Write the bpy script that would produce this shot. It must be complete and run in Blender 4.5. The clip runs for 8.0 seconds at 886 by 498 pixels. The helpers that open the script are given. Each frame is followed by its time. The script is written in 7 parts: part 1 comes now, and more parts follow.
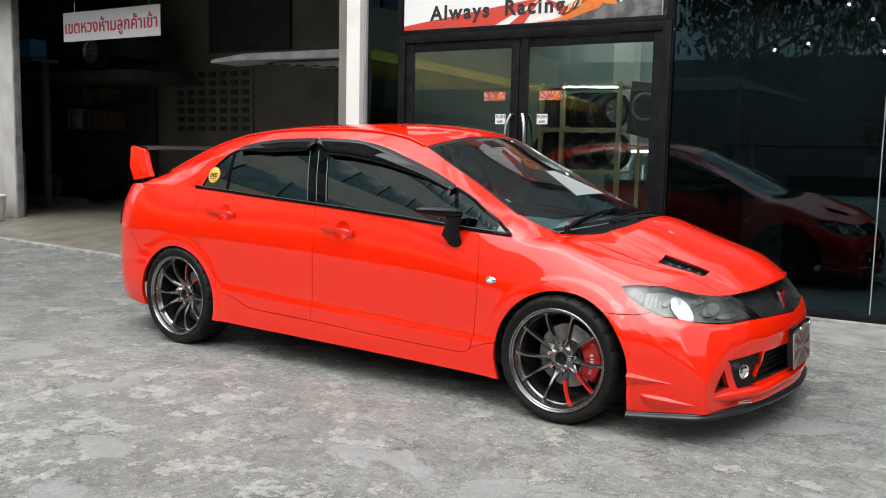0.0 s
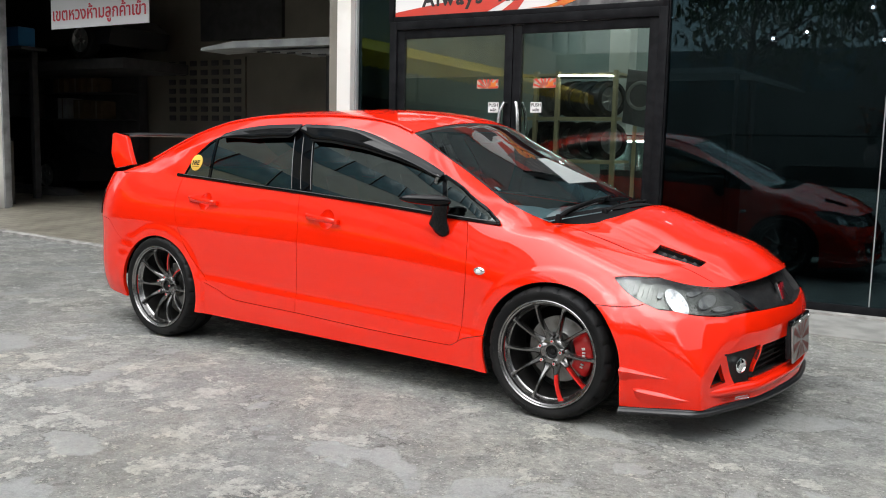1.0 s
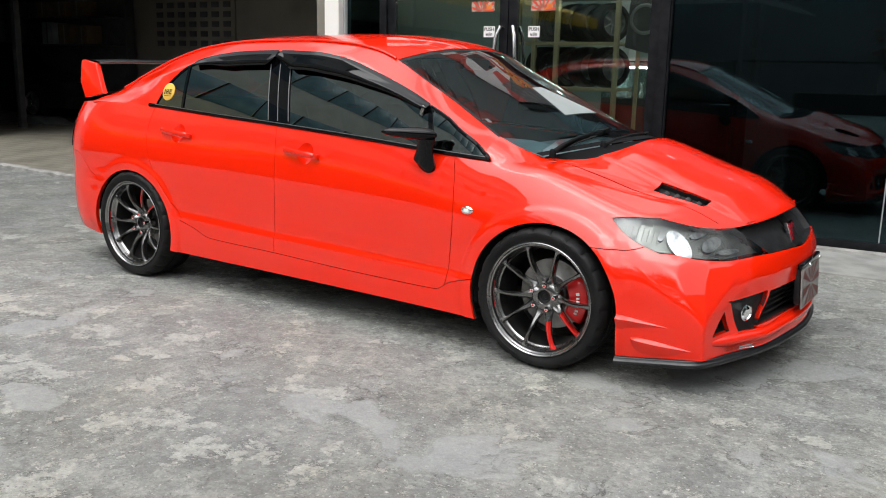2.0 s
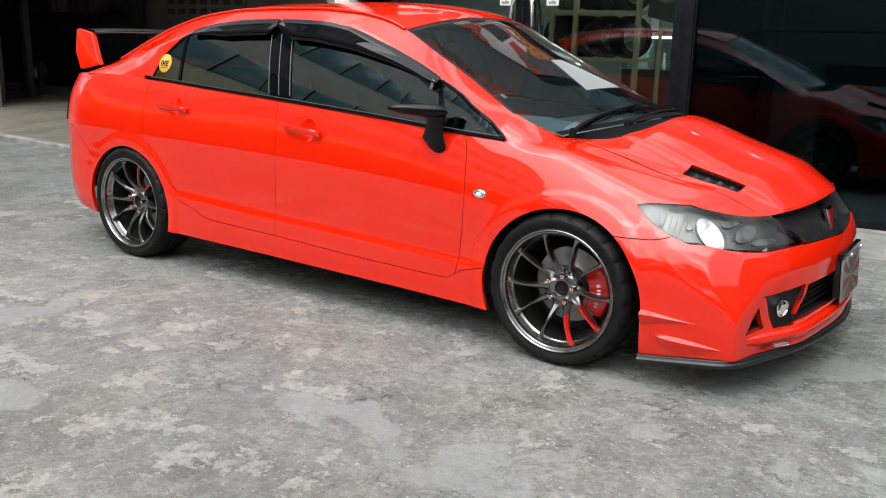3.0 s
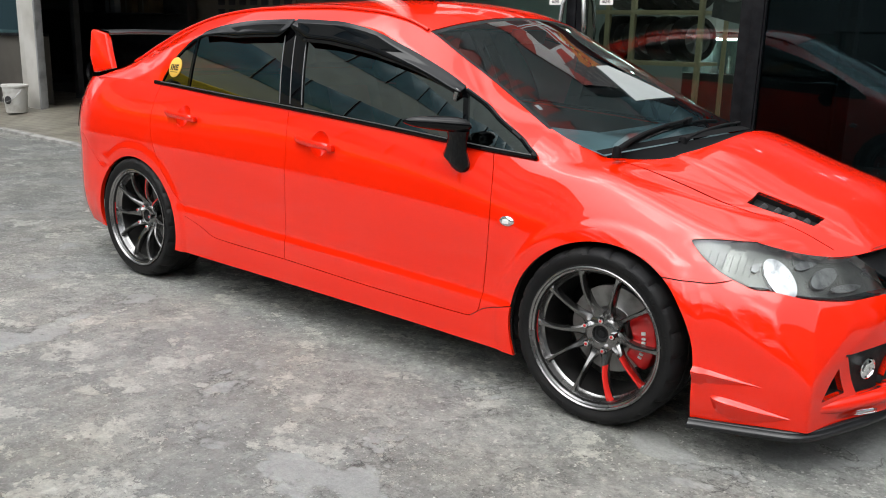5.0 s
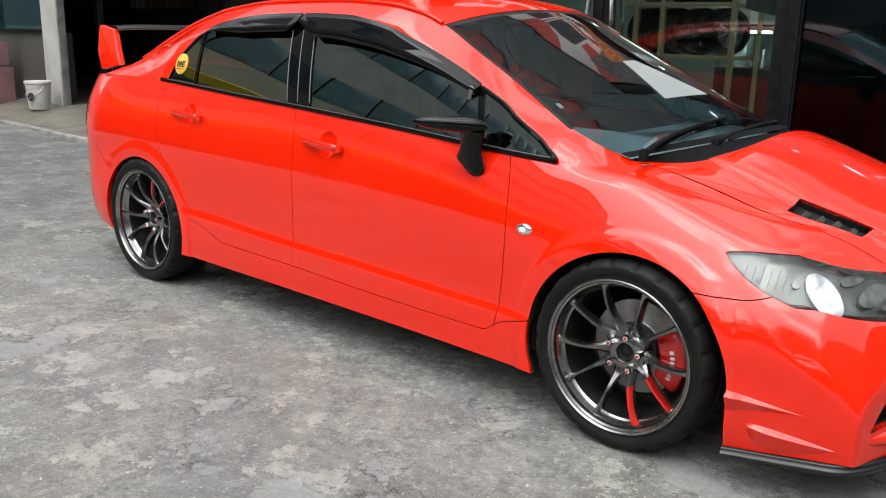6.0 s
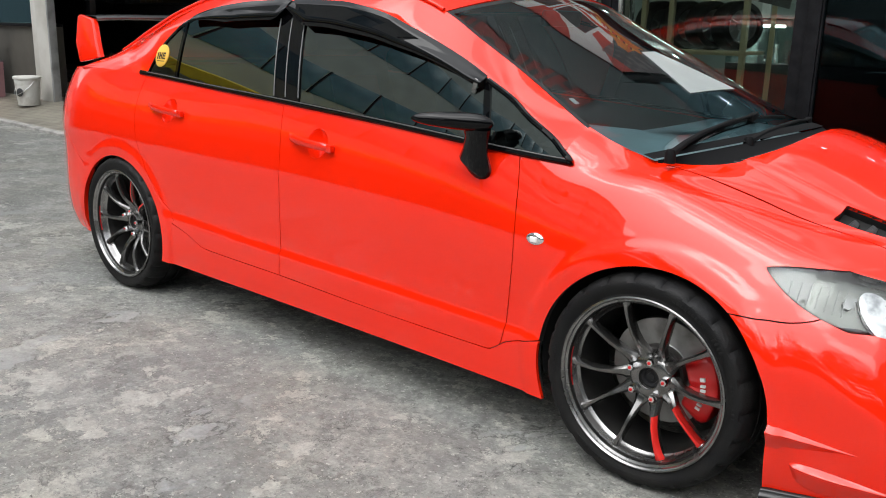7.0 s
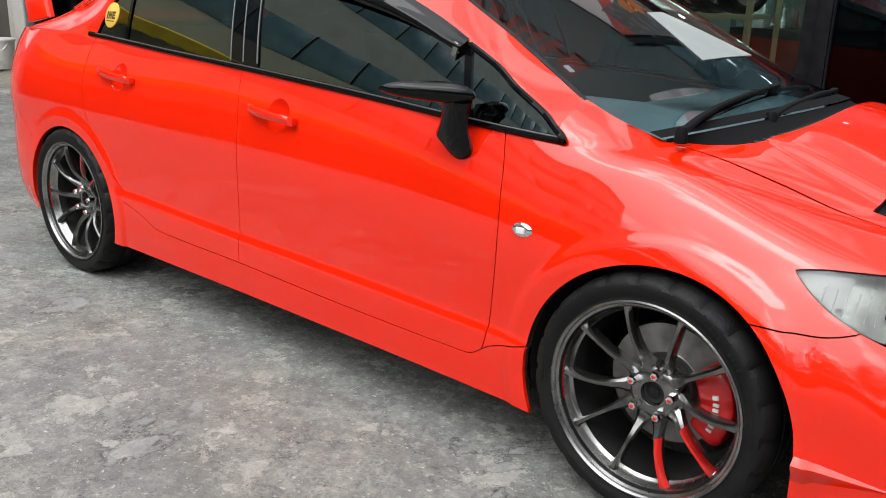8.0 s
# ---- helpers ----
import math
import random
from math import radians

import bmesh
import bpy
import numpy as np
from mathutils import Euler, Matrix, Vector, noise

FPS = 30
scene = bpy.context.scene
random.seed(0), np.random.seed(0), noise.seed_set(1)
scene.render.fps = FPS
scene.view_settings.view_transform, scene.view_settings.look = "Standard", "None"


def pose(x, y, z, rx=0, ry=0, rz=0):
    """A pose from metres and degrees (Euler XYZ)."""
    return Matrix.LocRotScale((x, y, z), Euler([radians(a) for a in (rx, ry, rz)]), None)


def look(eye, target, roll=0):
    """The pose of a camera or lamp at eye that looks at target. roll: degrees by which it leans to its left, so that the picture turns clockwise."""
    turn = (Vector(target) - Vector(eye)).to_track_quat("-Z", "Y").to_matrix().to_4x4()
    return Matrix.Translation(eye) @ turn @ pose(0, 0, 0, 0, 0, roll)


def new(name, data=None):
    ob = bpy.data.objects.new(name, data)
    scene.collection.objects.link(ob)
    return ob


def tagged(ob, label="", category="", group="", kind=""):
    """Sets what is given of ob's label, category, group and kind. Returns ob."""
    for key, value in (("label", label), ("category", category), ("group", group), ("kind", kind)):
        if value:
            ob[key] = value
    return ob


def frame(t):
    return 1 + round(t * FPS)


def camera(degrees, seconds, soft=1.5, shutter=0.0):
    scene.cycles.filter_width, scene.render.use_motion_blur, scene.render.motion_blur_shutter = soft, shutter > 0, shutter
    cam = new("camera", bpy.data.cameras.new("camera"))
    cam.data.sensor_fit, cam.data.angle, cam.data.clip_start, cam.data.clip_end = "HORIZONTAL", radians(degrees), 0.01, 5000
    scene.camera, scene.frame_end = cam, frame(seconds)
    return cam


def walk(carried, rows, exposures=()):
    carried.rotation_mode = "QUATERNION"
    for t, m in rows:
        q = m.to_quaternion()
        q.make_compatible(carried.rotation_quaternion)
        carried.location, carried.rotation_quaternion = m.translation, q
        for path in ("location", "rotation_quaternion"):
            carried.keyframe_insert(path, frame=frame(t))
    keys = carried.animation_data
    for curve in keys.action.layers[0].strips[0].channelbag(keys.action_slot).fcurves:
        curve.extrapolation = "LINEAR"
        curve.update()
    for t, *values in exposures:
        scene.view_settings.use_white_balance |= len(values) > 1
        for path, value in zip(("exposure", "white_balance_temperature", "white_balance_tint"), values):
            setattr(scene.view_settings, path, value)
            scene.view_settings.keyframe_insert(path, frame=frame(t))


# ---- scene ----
cam = camera(54.3, 8.0, soft=1.0)
PATH = [
    (0, (3.078, -4.408, 1.235), (1.972, -2.756, 1.015), 1.3),
    (0.5, (3.07, -4.379, 1.233), (1.966, -2.725, 1.011), 1.3),
    (1, (3.037, -4.262, 1.208), (1.938, -2.607, 0.97), 1.4),
    (1.5, (3.003, -4.091, 1.208), (1.906, -2.445, 0.907), 1.3),
    (1.7, (2.984, -4.049, 1.22), (1.893, -2.41, 0.869), 1.3),
    (2.8, (2.814, -3.806, 1.215), (1.731, -2.188, 0.757), 1.8),
    (3, (2.803, -3.753, 1.23), (1.701, -2.152, 0.759), 1.5),
    (3.5, (2.694, -3.61, 1.239), (1.563, -2.03, 0.763), 1.3),
    (4, (2.652, -3.509, 1.243), (1.489, -1.954, 0.765), 1.3),
    (5.3, (2.622, -3.217, 1.24), (1.397, -1.71, 0.765), 1.5),
    (5.5, (2.611, -3.174, 1.244), (1.372, -1.681, 0.759), 1.3),
    (6, (2.536, -3.087, 1.24), (1.28, -1.609, 0.754), 1.3),
    (6.5, (2.429, -2.97, 1.233), (1.172, -1.494, 0.744), 1.3),
    (7, (2.341, -2.866, 1.209), (1.087, -1.389, 0.717), 1.4),
    (7.5, (2.248, -2.715, 1.199), (1.001, -1.24, 0.678), 1.5),
    (8, (2.157, -2.563, 1.189), (0.925, -1.093, 0.621), 1.7),
]
walk(cam, [(t, look(eye, target, roll)) for t, eye, target, roll in PATH])
scene.view_settings.exposure = 0.96

# ---- light: a bright overcast day ----
SUN_EL, SUN_AZ = radians(62), radians(186)
world = bpy.data.worlds.new("overcast_sky")
scene.world = world
world.use_nodes = True
wn = world.node_tree.nodes
wl = world.node_tree.links
wn.clear()
w_out = wn.new("ShaderNodeOutputWorld")
w_bg = wn.new("ShaderNodeBackground")
w_sky = wn.new("ShaderNodeTexSky")
w_sky.sky_type = "NISHITA"
w_sky.sun_disc = False
w_sky.sun_elevation = SUN_EL
w_sky.sun_rotation = SUN_AZ
w_sky.dust_density = 4.0
w_co = wn.new("ShaderNodeTexCoord")
w_map = wn.new("ShaderNodeMapping")
w_map.inputs["Scale"].default_value = (1.0, 1.0, 2.2)
w_cl = wn.new("ShaderNodeTexNoise")
w_cl.inputs["Scale"].default_value = 1.9
w_cl.inputs["Detail"].default_value = 6.0
w_cl.inputs["Roughness"].default_value = 0.58
w_rmp = wn.new("ShaderNodeValToRGB")
w_rmp.color_ramp.elements[0].position = 0.50
w_rmp.color_ramp.elements[0].color = (5.6, 5.8, 6.1, 1)
w_rmp.color_ramp.elements[1].position = 0.565
w_rmp.color_ramp.elements[1].color = (14.1, 14.25, 14.3, 1)
w_mix = wn.new("ShaderNodeMixRGB")
w_mix.inputs[0].default_value = 0.92
wl.new(w_co.outputs["Generated"], w_map.inputs["Vector"])
wl.new(w_map.outputs[0], w_cl.inputs["Vector"])
wl.new(w_cl.outputs["Fac"], w_rmp.inputs[0])
wl.new(w_sky.outputs[0], w_mix.inputs[1])
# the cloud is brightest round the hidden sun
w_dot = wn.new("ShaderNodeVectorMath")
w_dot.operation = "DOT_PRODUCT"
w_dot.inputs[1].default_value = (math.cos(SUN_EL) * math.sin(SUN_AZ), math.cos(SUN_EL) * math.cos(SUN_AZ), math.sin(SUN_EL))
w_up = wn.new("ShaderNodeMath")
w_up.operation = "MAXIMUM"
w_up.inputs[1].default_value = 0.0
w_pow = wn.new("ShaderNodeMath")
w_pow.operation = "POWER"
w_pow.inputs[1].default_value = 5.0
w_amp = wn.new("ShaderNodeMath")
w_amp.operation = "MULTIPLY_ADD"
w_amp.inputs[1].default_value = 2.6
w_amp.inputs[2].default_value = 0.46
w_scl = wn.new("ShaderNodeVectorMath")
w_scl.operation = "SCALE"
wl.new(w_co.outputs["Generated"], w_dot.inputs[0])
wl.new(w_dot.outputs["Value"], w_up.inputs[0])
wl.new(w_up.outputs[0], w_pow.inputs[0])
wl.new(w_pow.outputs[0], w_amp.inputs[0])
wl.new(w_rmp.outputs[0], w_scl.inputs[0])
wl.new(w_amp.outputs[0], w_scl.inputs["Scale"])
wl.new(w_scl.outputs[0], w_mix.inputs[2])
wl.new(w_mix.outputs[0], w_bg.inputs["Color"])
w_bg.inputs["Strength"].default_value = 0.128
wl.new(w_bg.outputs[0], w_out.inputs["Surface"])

sun = new("sun", bpy.data.lights.new("sun", "SUN"))
sun.data.energy = 0.5
sun.data.angle = radians(80)
sun.data.color = (1.0, 0.97, 0.92)
sun.matrix_world = look((20 * math.cos(SUN_EL) * math.sin(SUN_AZ), 20 * math.cos(SUN_EL) * math.cos(SUN_AZ), 20 * math.sin(SUN_EL)), (0, 0, 0))


# ---- helpers for meshes ----
def part(name, bm, material, parent=None, label="", smooth=True, angle=40):
    """Links a bmesh as one mesh object, under a thing or a part."""
    me = bpy.data.meshes.new(name)
    bm.normal_update()
    bm.to_mesh(me)
    bm.free()
    for m in material if isinstance(material, (list, tuple)) else [material]:
        me.materials.append(m)
    if smooth:
        me.shade_smooth()
        me.set_sharp_from_angle(angle=radians(angle))
    ob = new(name, me)
    if parent is not None:
        ob.parent = parent
    if label:
        ob["label"] = label
    return ob


def thing(name, label, category, m=None, group="", kind=""):
    """An empty at a thing's base, which carries its parts."""
    ob = new(name)
    ob.empty_display_size = 0.1
    if m is not None:
        ob.matrix_world = m
    return tagged(ob, label, category, group, kind)


def box(bm, x0, x1, y0, y1, z0, z1, bevel=0.0, m=None):
    """A box with bevelled edges, added to bm."""
    vs = [bm.verts.new((x, y, z)) for z in (z0, z1) for x, y in ((x0, y0), (x1, y0), (x1, y1), (x0, y1))]
    quads = [(3, 2, 1, 0), (4, 5, 6, 7), (0, 1, 5, 4), (1, 2, 6, 5), (2, 3, 7, 6), (3, 0, 4, 7)]
    fs = [bm.faces.new([vs[i] for i in q]) for q in quads]
    if m is not None:
        bmesh.ops.transform(bm, matrix=m, verts=vs)
    if bevel:
        es = list({e for f in fs for e in f.edges})
        bmesh.ops.bevel(bm, geom=es, offset=bevel, segments=2, affect="EDGES", profile=0.6)
    return bm


def boxed(*a, **k):
    return box(bmesh.new(), *a, **k)


def lathe(bm, profile, steps=48, m=None, close=False):
    """Turns (radius, height) pairs about z."""
    rings = []
    for r, h in profile:
        if r < 1e-6:
            rings.append([bm.verts.new((0, 0, h))])
        else:
            rings.append([bm.verts.new((r * math.cos(2 * math.pi * k / steps), r * math.sin(2 * math.pi * k / steps), h)) for k in range(steps)])
    pairs = list(zip(rings, rings[1:])) + ([(rings[-1], rings[0])] if close else [])
    for a, b in pairs:
        for k in range(steps):
            j = (k + 1) % steps
            vs = [a[k % len(a)], a[j % len(a)], b[j % len(b)], b[k % len(b)]]
            vs = list(dict.fromkeys(vs))
            if len(vs) > 2:
                bm.faces.new(vs)
    allv = [v for r in rings for v in r]
    if m is not None:
        bmesh.ops.transform(bm, matrix=m, verts=allv)
    return bm


def tube(bm, pts, r, sides=8, closed=False, flat=1.0, up=(0, 0, 1)):
    """A round bar along points; r may be one radius or one for each point. flat squeezes it along up."""
    pts = [Vector(p) for p in pts]
    n = len(pts)
    rs = r if isinstance(r, (list, tuple)) else [r] * n
    rings = []
    for i, p in enumerate(pts):
        a = pts[(i - 1) % n] if closed or i else p
        b = pts[(i + 1) % n] if closed or i < n - 1 else p
        d = (b - a).normalized()
        u = Vector(up) - d * d.dot(Vector(up))
        if u.length < 1e-3:
            u = Vector((1, 0, 0)) - d * d.x
        u.normalize()
        w = d.cross(u)
        rings.append([bm.verts.new(p + rs[i] * (math.cos(k * 2 * math.pi / sides) * w + flat * math.sin(k * 2 * math.pi / sides) * u)) for k in range(sides)])
    for i in range(n if closed else n - 1):
        a, b = rings[i], rings[(i + 1) % n]
        for k in range(sides):
            j = (k + 1) % sides
            bm.faces.new((a[k], a[j], b[j], b[k]))
    if not closed:
        bm.faces.new(rings[0][::-1])
        bm.faces.new(rings[-1])
    return bm


def prism(bm, outline, y0, y1, bevel=0.0, m=None):
    """An outline of (x, z) pairs, pushed from y0 to y1."""
    a = [bm.verts.new((x, y0, z)) for x, z in outline]
    b = [bm.verts.new((x, y1, z)) for x, z in outline]
    n = len(a)
    fs = [bm.faces.new(a), bm.faces.new(b[::-1])]
    fs += [bm.faces.new((a[(i + 1) % n], a[i], b[i], b[(i + 1) % n])) for i in range(n)]
    bmesh.ops.recalc_face_normals(bm, faces=fs)
    if m is not None:
        bmesh.ops.transform(bm, matrix=m, verts=a + b)
    if bevel:
        es = list({e for f in fs[:2] for e in f.edges})
        bmesh.ops.bevel(bm, geom=es, offset=bevel, segments=2, affect="EDGES", profile=0.6)
    return bm


# ---- materials ----
def material(name, base, rough=0.5, metal=0.0, coat=0.0, coat_rough=0.03, spec=0.5):
    m = bpy.data.materials.new(name)
    m.use_nodes = True
    b = m.node_tree.nodes["Principled BSDF"]
    b.inputs["Base Color"].default_value = (*base, 1)
    b.inputs["Roughness"].default_value = rough
    b.inputs["Metallic"].default_value = metal
    b.inputs["Coat Weight"].default_value = coat
    b.inputs["Coat Roughness"].default_value = coat_rough
    b.inputs["Specular IOR Level"].default_value = spec
    return m


def vary(m, other, scale=4.0, low=0.4, high=0.65, detail=5.0, bump=0.0, bump_scale=60.0, rough=None, stretch=(1, 1, 1)):
    """Mixes a second colour into m by noise, adds fine relief and uneven gloss."""
    nt = m.node_tree
    b = nt.nodes["Principled BSDF"]
    co = nt.nodes.new("ShaderNodeTexCoord")
    mp = nt.nodes.new("ShaderNodeMapping")
    mp.inputs["Scale"].default_value = stretch
    nt.links.new(co.outputs["Object"], mp.inputs["Vector"])
    no = nt.nodes.new("ShaderNodeTexNoise")
    no.inputs["Scale"].default_value = scale
    no.inputs["Detail"].default_value = detail
    nt.links.new(mp.outputs[0], no.inputs["Vector"])
    rp = nt.nodes.new("ShaderNodeMapRange")
    rp.inputs["From Min"].default_value = low
    rp.inputs["From Max"].default_value = high
    nt.links.new(no.outputs["Fac"], rp.inputs["Value"])
    mx = nt.nodes.new("ShaderNodeMixRGB")
    mx.inputs[1].default_value = b.inputs["Base Color"].default_value
    mx.inputs[2].default_value = (*other, 1)
    nt.links.new(rp.outputs[0], mx.inputs[0])
    nt.links.new(mx.outputs[0], b.inputs["Base Color"])
    if rough:
        rr = nt.nodes.new("ShaderNodeMapRange")
        rr.inputs["To Min"].default_value, rr.inputs["To Max"].default_value = rough
        nt.links.new(no.outputs["Fac"], rr.inputs["Value"])
        nt.links.new(rr.outputs[0], b.inputs["Roughness"])
    if bump:
        n2 = nt.nodes.new("ShaderNodeTexNoise")
        n2.inputs["Scale"].default_value = bump_scale
        n2.inputs["Detail"].default_value = 4.0
        nt.links.new(co.outputs["Object"], n2.inputs["Vector"])
        bp = nt.nodes.new("ShaderNodeBump")
        bp.inputs["Strength"].default_value = bump
        bp.inputs["Distance"].default_value = 0.01
        nt.links.new(n2.outputs["Fac"], bp.inputs["Height"])
        nt.links.new(bp.outputs[0], b.inputs["Normal"])
    return m


def tinted_glass(name, tint, clear=0.3, rough=0.0, ior=1.75, sheen=(1, 1, 1)):
    """A thin tinted pane: part of the light goes through, the rest is soaked up, and the face mirrors by Fresnel."""
    m = bpy.data.materials.new(name)
    m.use_nodes = True
    nt = m.node_tree
    nt.nodes.clear()
    out = nt.nodes.new("ShaderNodeOutputMaterial")
    tr = nt.nodes.new("ShaderNodeBsdfTransparent")
    tr.inputs["Color"].default_value = (tint[0] * clear, tint[1] * clear, tint[2] * clear, 1)
    gl = nt.nodes.new("ShaderNodeBsdfGlossy")
    gl.inputs["Roughness"].default_value = rough
    gl.inputs["Color"].default_value = (*sheen, 1)
    fr = nt.nodes.new("ShaderNodeFresnel")
    fr.inputs["IOR"].default_value = ior
    mx = nt.nodes.new("ShaderNodeMixShader")
    nt.links.new(fr.outputs[0], mx.inputs[0])
    nt.links.new(tr.outputs[0], mx.inputs[1])
    nt.links.new(gl.outputs[0], mx.inputs[2])
    nt.links.new(mx.outputs[0], out.inputs["Surface"])
    return m


RED = material("red_car_paint", (0.80, 0.016, 0.002), 0.5, 0.0, 1.0, 0.008, 0.0)
RED.node_tree.nodes["Principled BSDF"].inputs["Coat IOR"].default_value = 1.62
GLOSS_BLACK = material("gloss_black_plastic", (0.002, 0.002, 0.0025), 0.02, spec=0.26)
BLACK = vary(material("matt_black_plastic", (0.008, 0.008, 0.009), 0.5, spec=0.25), (0.02, 0.02, 0.02), 30, bump=0.15, bump_scale=400)
WIPER_BLACK = material("dull_black_rubber", (0.005, 0.005, 0.0055), 0.7, spec=0.1)
RUBBER = vary(material("tyre_rubber", (0.007, 0.007, 0.0075), 0.52, spec=0.17), (0.012, 0.0115, 0.011), 9, bump=0.2, bump_scale=220)
VOID = material("dark_gap", (0.006, 0.006, 0.006), 0.8)
CAR_GLASS = tinted_glass("car_side_glass", (0.75, 0.85, 0.85), 0.10, ior=2.25, sheen=(0.90, 1.0, 0.97))
SCREEN_GLASS = tinted_glass("windscreen_glass", (0.72, 0.95, 1.0), 0.64, ior=1.55)
SHOP_GLASS = tinted_glass("clear_shop_glass", (0.88, 1.0, 0.98), 0.80, ior=1.6, sheen=(0.95, 0.95, 0.88))
DARK_GLASS = tinted_glass("dark_shop_glass", (0.8, 0.9, 1.0), 0.22, ior=1.75, sheen=(0.28, 0.50, 0.56))
FRAME = vary(material("black_aluminium", (0.006, 0.0065, 0.0075), 0.5, spec=0.08), (0.012, 0.0125, 0.014), 12)
WHITE_WALL = vary(material("off_white_render", (0.82, 0.80, 0.76), 0.75), (0.66, 0.63, 0.57), 2.2, 0.45, 0.8, bump=0.2, bump_scale=90)
PIER_WALL = vary(material("dirty_white_render", (0.56, 0.545, 0.51), 0.8), (0.42, 0.40, 0.36), 2.6, 0.42, 0.75, bump=0.25, bump_scale=90)
RAY_RED = vary(material("red_print", (0.60, 0.05, 0.03), 0.5), (0.52, 0.06, 0.04), 4)
FLAME = vary(material("orange_print", (0.70, 0.25, 0.03), 0.5), (0.62, 0.12, 0.02), 6)

# ---- ground ----
def concrete():
    m = material("worn_concrete", (0.2, 0.2, 0.195), 0.8)
    nt = m.node_tree
    b = nt.nodes["Principled BSDF"]
    co = nt.nodes.new("ShaderNodeTexCoord")

    def noise_tex(scale, detail, rough=0.55, dist=0.0):
        n = nt.nodes.new("ShaderNodeTexNoise")
        n.inputs["Scale"].default_value = scale
        n.inputs["Detail"].default_value = detail
        n.inputs["Roughness"].default_value = rough
        n.inputs["Distortion"].default_value = dist
        nt.links.new(co.outputs["Object"], n.inputs["Vector"])
        return n

    def ramp(src, a, bb, ca, cb):
        r = nt.nodes.new("ShaderNodeValToRGB")
        r.color_ramp.elements[0].position, r.color_ramp.elements[1].position = a, bb
        r.color_ramp.elements[0].color, r.color_ramp.elements[1].color = (*ca, 1), (*cb, 1)
        nt.links.new(src.outputs["Fac"], r.inputs[0])
        return r

    def mix(kind, fac, a, bb):
        x = nt.nodes.new("ShaderNodeMixRGB")
        x.blend_type = kind
        if isinstance(fac, float):
            x.inputs[0].default_value = fac
        else:
            nt.links.new(fac, x.inputs[0])
        nt.links.new(a, x.inputs[1])
        nt.links.new(bb, x.inputs[2])
        return x.outputs[0]

    def grey(v):
        return (v, v, v)

    def times(x, y, kind="MULTIPLY", f=1.0):
        k = nt.nodes.new("ShaderNodeMixRGB")
        k.blend_type = kind
        k.inputs[0].default_value = f
        nt.links.new(x, k.inputs[1])
        nt.links.new(y, k.inputs[2])
        return k.outputs[0]

    def blot(x, y, size):
        """A soft round area on the plan."""
        mp = nt.nodes.new("ShaderNodeMapping")
        mp.inputs["Location"].default_value = (-x / size, -y / size, 0)
        mp.inputs["Scale"].default_value = (1 / size, 1 / size, 1 / size)
        g = nt.nodes.new("ShaderNodeTexGradient")
        g.gradient_type = "SPHERICAL"
        nt.links.new(co.outputs["Object"], mp.inputs["Vector"])
        nt.links.new(mp.outputs[0], g.inputs["Vector"])
        return g

    def lifted(n, g, amount):
        a = nt.nodes.new("ShaderNodeMath")
        a.operation = "MULTIPLY_ADD"
        a.inputs[1].default_value = amount
        nt.links.new(g.outputs["Fac"], a.inputs[0])
        nt.links.new(n.outputs["Fac"], a.inputs[2])
        return a.outputs[0]

    def ramp_of(sock, a, bb, ca, cb):
        r = nt.nodes.new("ShaderNodeValToRGB")
        r.color_ramp.elements[0].position, r.color_ramp.elements[1].position = a, bb
        r.color_ramp.elements[0].color, r.color_ramp.elements[1].color = (*ca, 1), (*cb, 1)
        nt.links.new(sock, r.inputs[0])
        return r

    # rough weathered skin in worn layers, with a warm and a cool tone
    base = ramp(noise_tex(2.1, 13, 0.66), 0.44, 0.56, (0.285, 0.286, 0.274), (0.405, 0.404, 0.384))
    layer = ramp(noise_tex(6.4, 12, 0.72), 0.48, 0.52, grey(0.86), grey(1.10))
    chips = ramp(noise_tex(21, 9, 0.72), 0.49, 0.53, grey(0.88), grey(1.10))
    tone = ramp(noise_tex(0.9, 6, 0.6), 0.42, 0.66, (0.985, 1.0, 0.99), (1.025, 1.01, 0.94))
    # smooth trowelled patches
    flat_n = noise_tex(1.45, 11, 0.58, 0.3)
    flat = ramp(flat_n, 0.575, 0.592, grey(0), grey(0.85))
    flat_tone = ramp(noise_tex(3.5, 8, 0.62), 0.35, 0.65, (0.255, 0.259, 0.256), (0.315, 0.319, 0.315))
    # pale chalky flakes with torn edges
    pale_n = lifted(noise_tex(3.9, 14, 0.72, 0.2), blot(-0.5, -2.6, 2.2), 0.08)
    pale = ramp_of(pale_n, 0.582, 0.594, grey(0), grey(0.95))
    pale_c = ramp(noise_tex(9, 9, 0.7), 0.3, 0.72, (0.48, 0.475, 0.445), (0.74, 0.735, 0.69))
    crust_n = noise_tex(13.0, 11, 0.74)
    crust = ramp(crust_n, 0.575, 0.590, grey(0), grey(0.85))
    crust_area = ramp(noise_tex(1.9, 5, 0.6), 0.44, 0.54, grey(0.12), grey(1))
    # grit: light grains, dark pits and fine sand
    grain = ramp(noise_tex(34, 10, 0.84), 0.40, 0.60, grey(0.80), grey(1.20))
    grit = ramp(noise_tex(62, 3, 0.6), 0.63, 0.655, grey(0), grey(0.75))
    pits = ramp(noise_tex(44, 5, 0.7), 0.355, 0.372, grey(0.36), grey(1))
    fine = ramp(noise_tex(110, 4, 0.7), 0.30, 0.70, grey(0.88), grey(1.11))
    white = nt.nodes.new("ShaderNodeRGB")
    white.outputs[0].default_value = (0.72, 0.71, 0.68, 1)

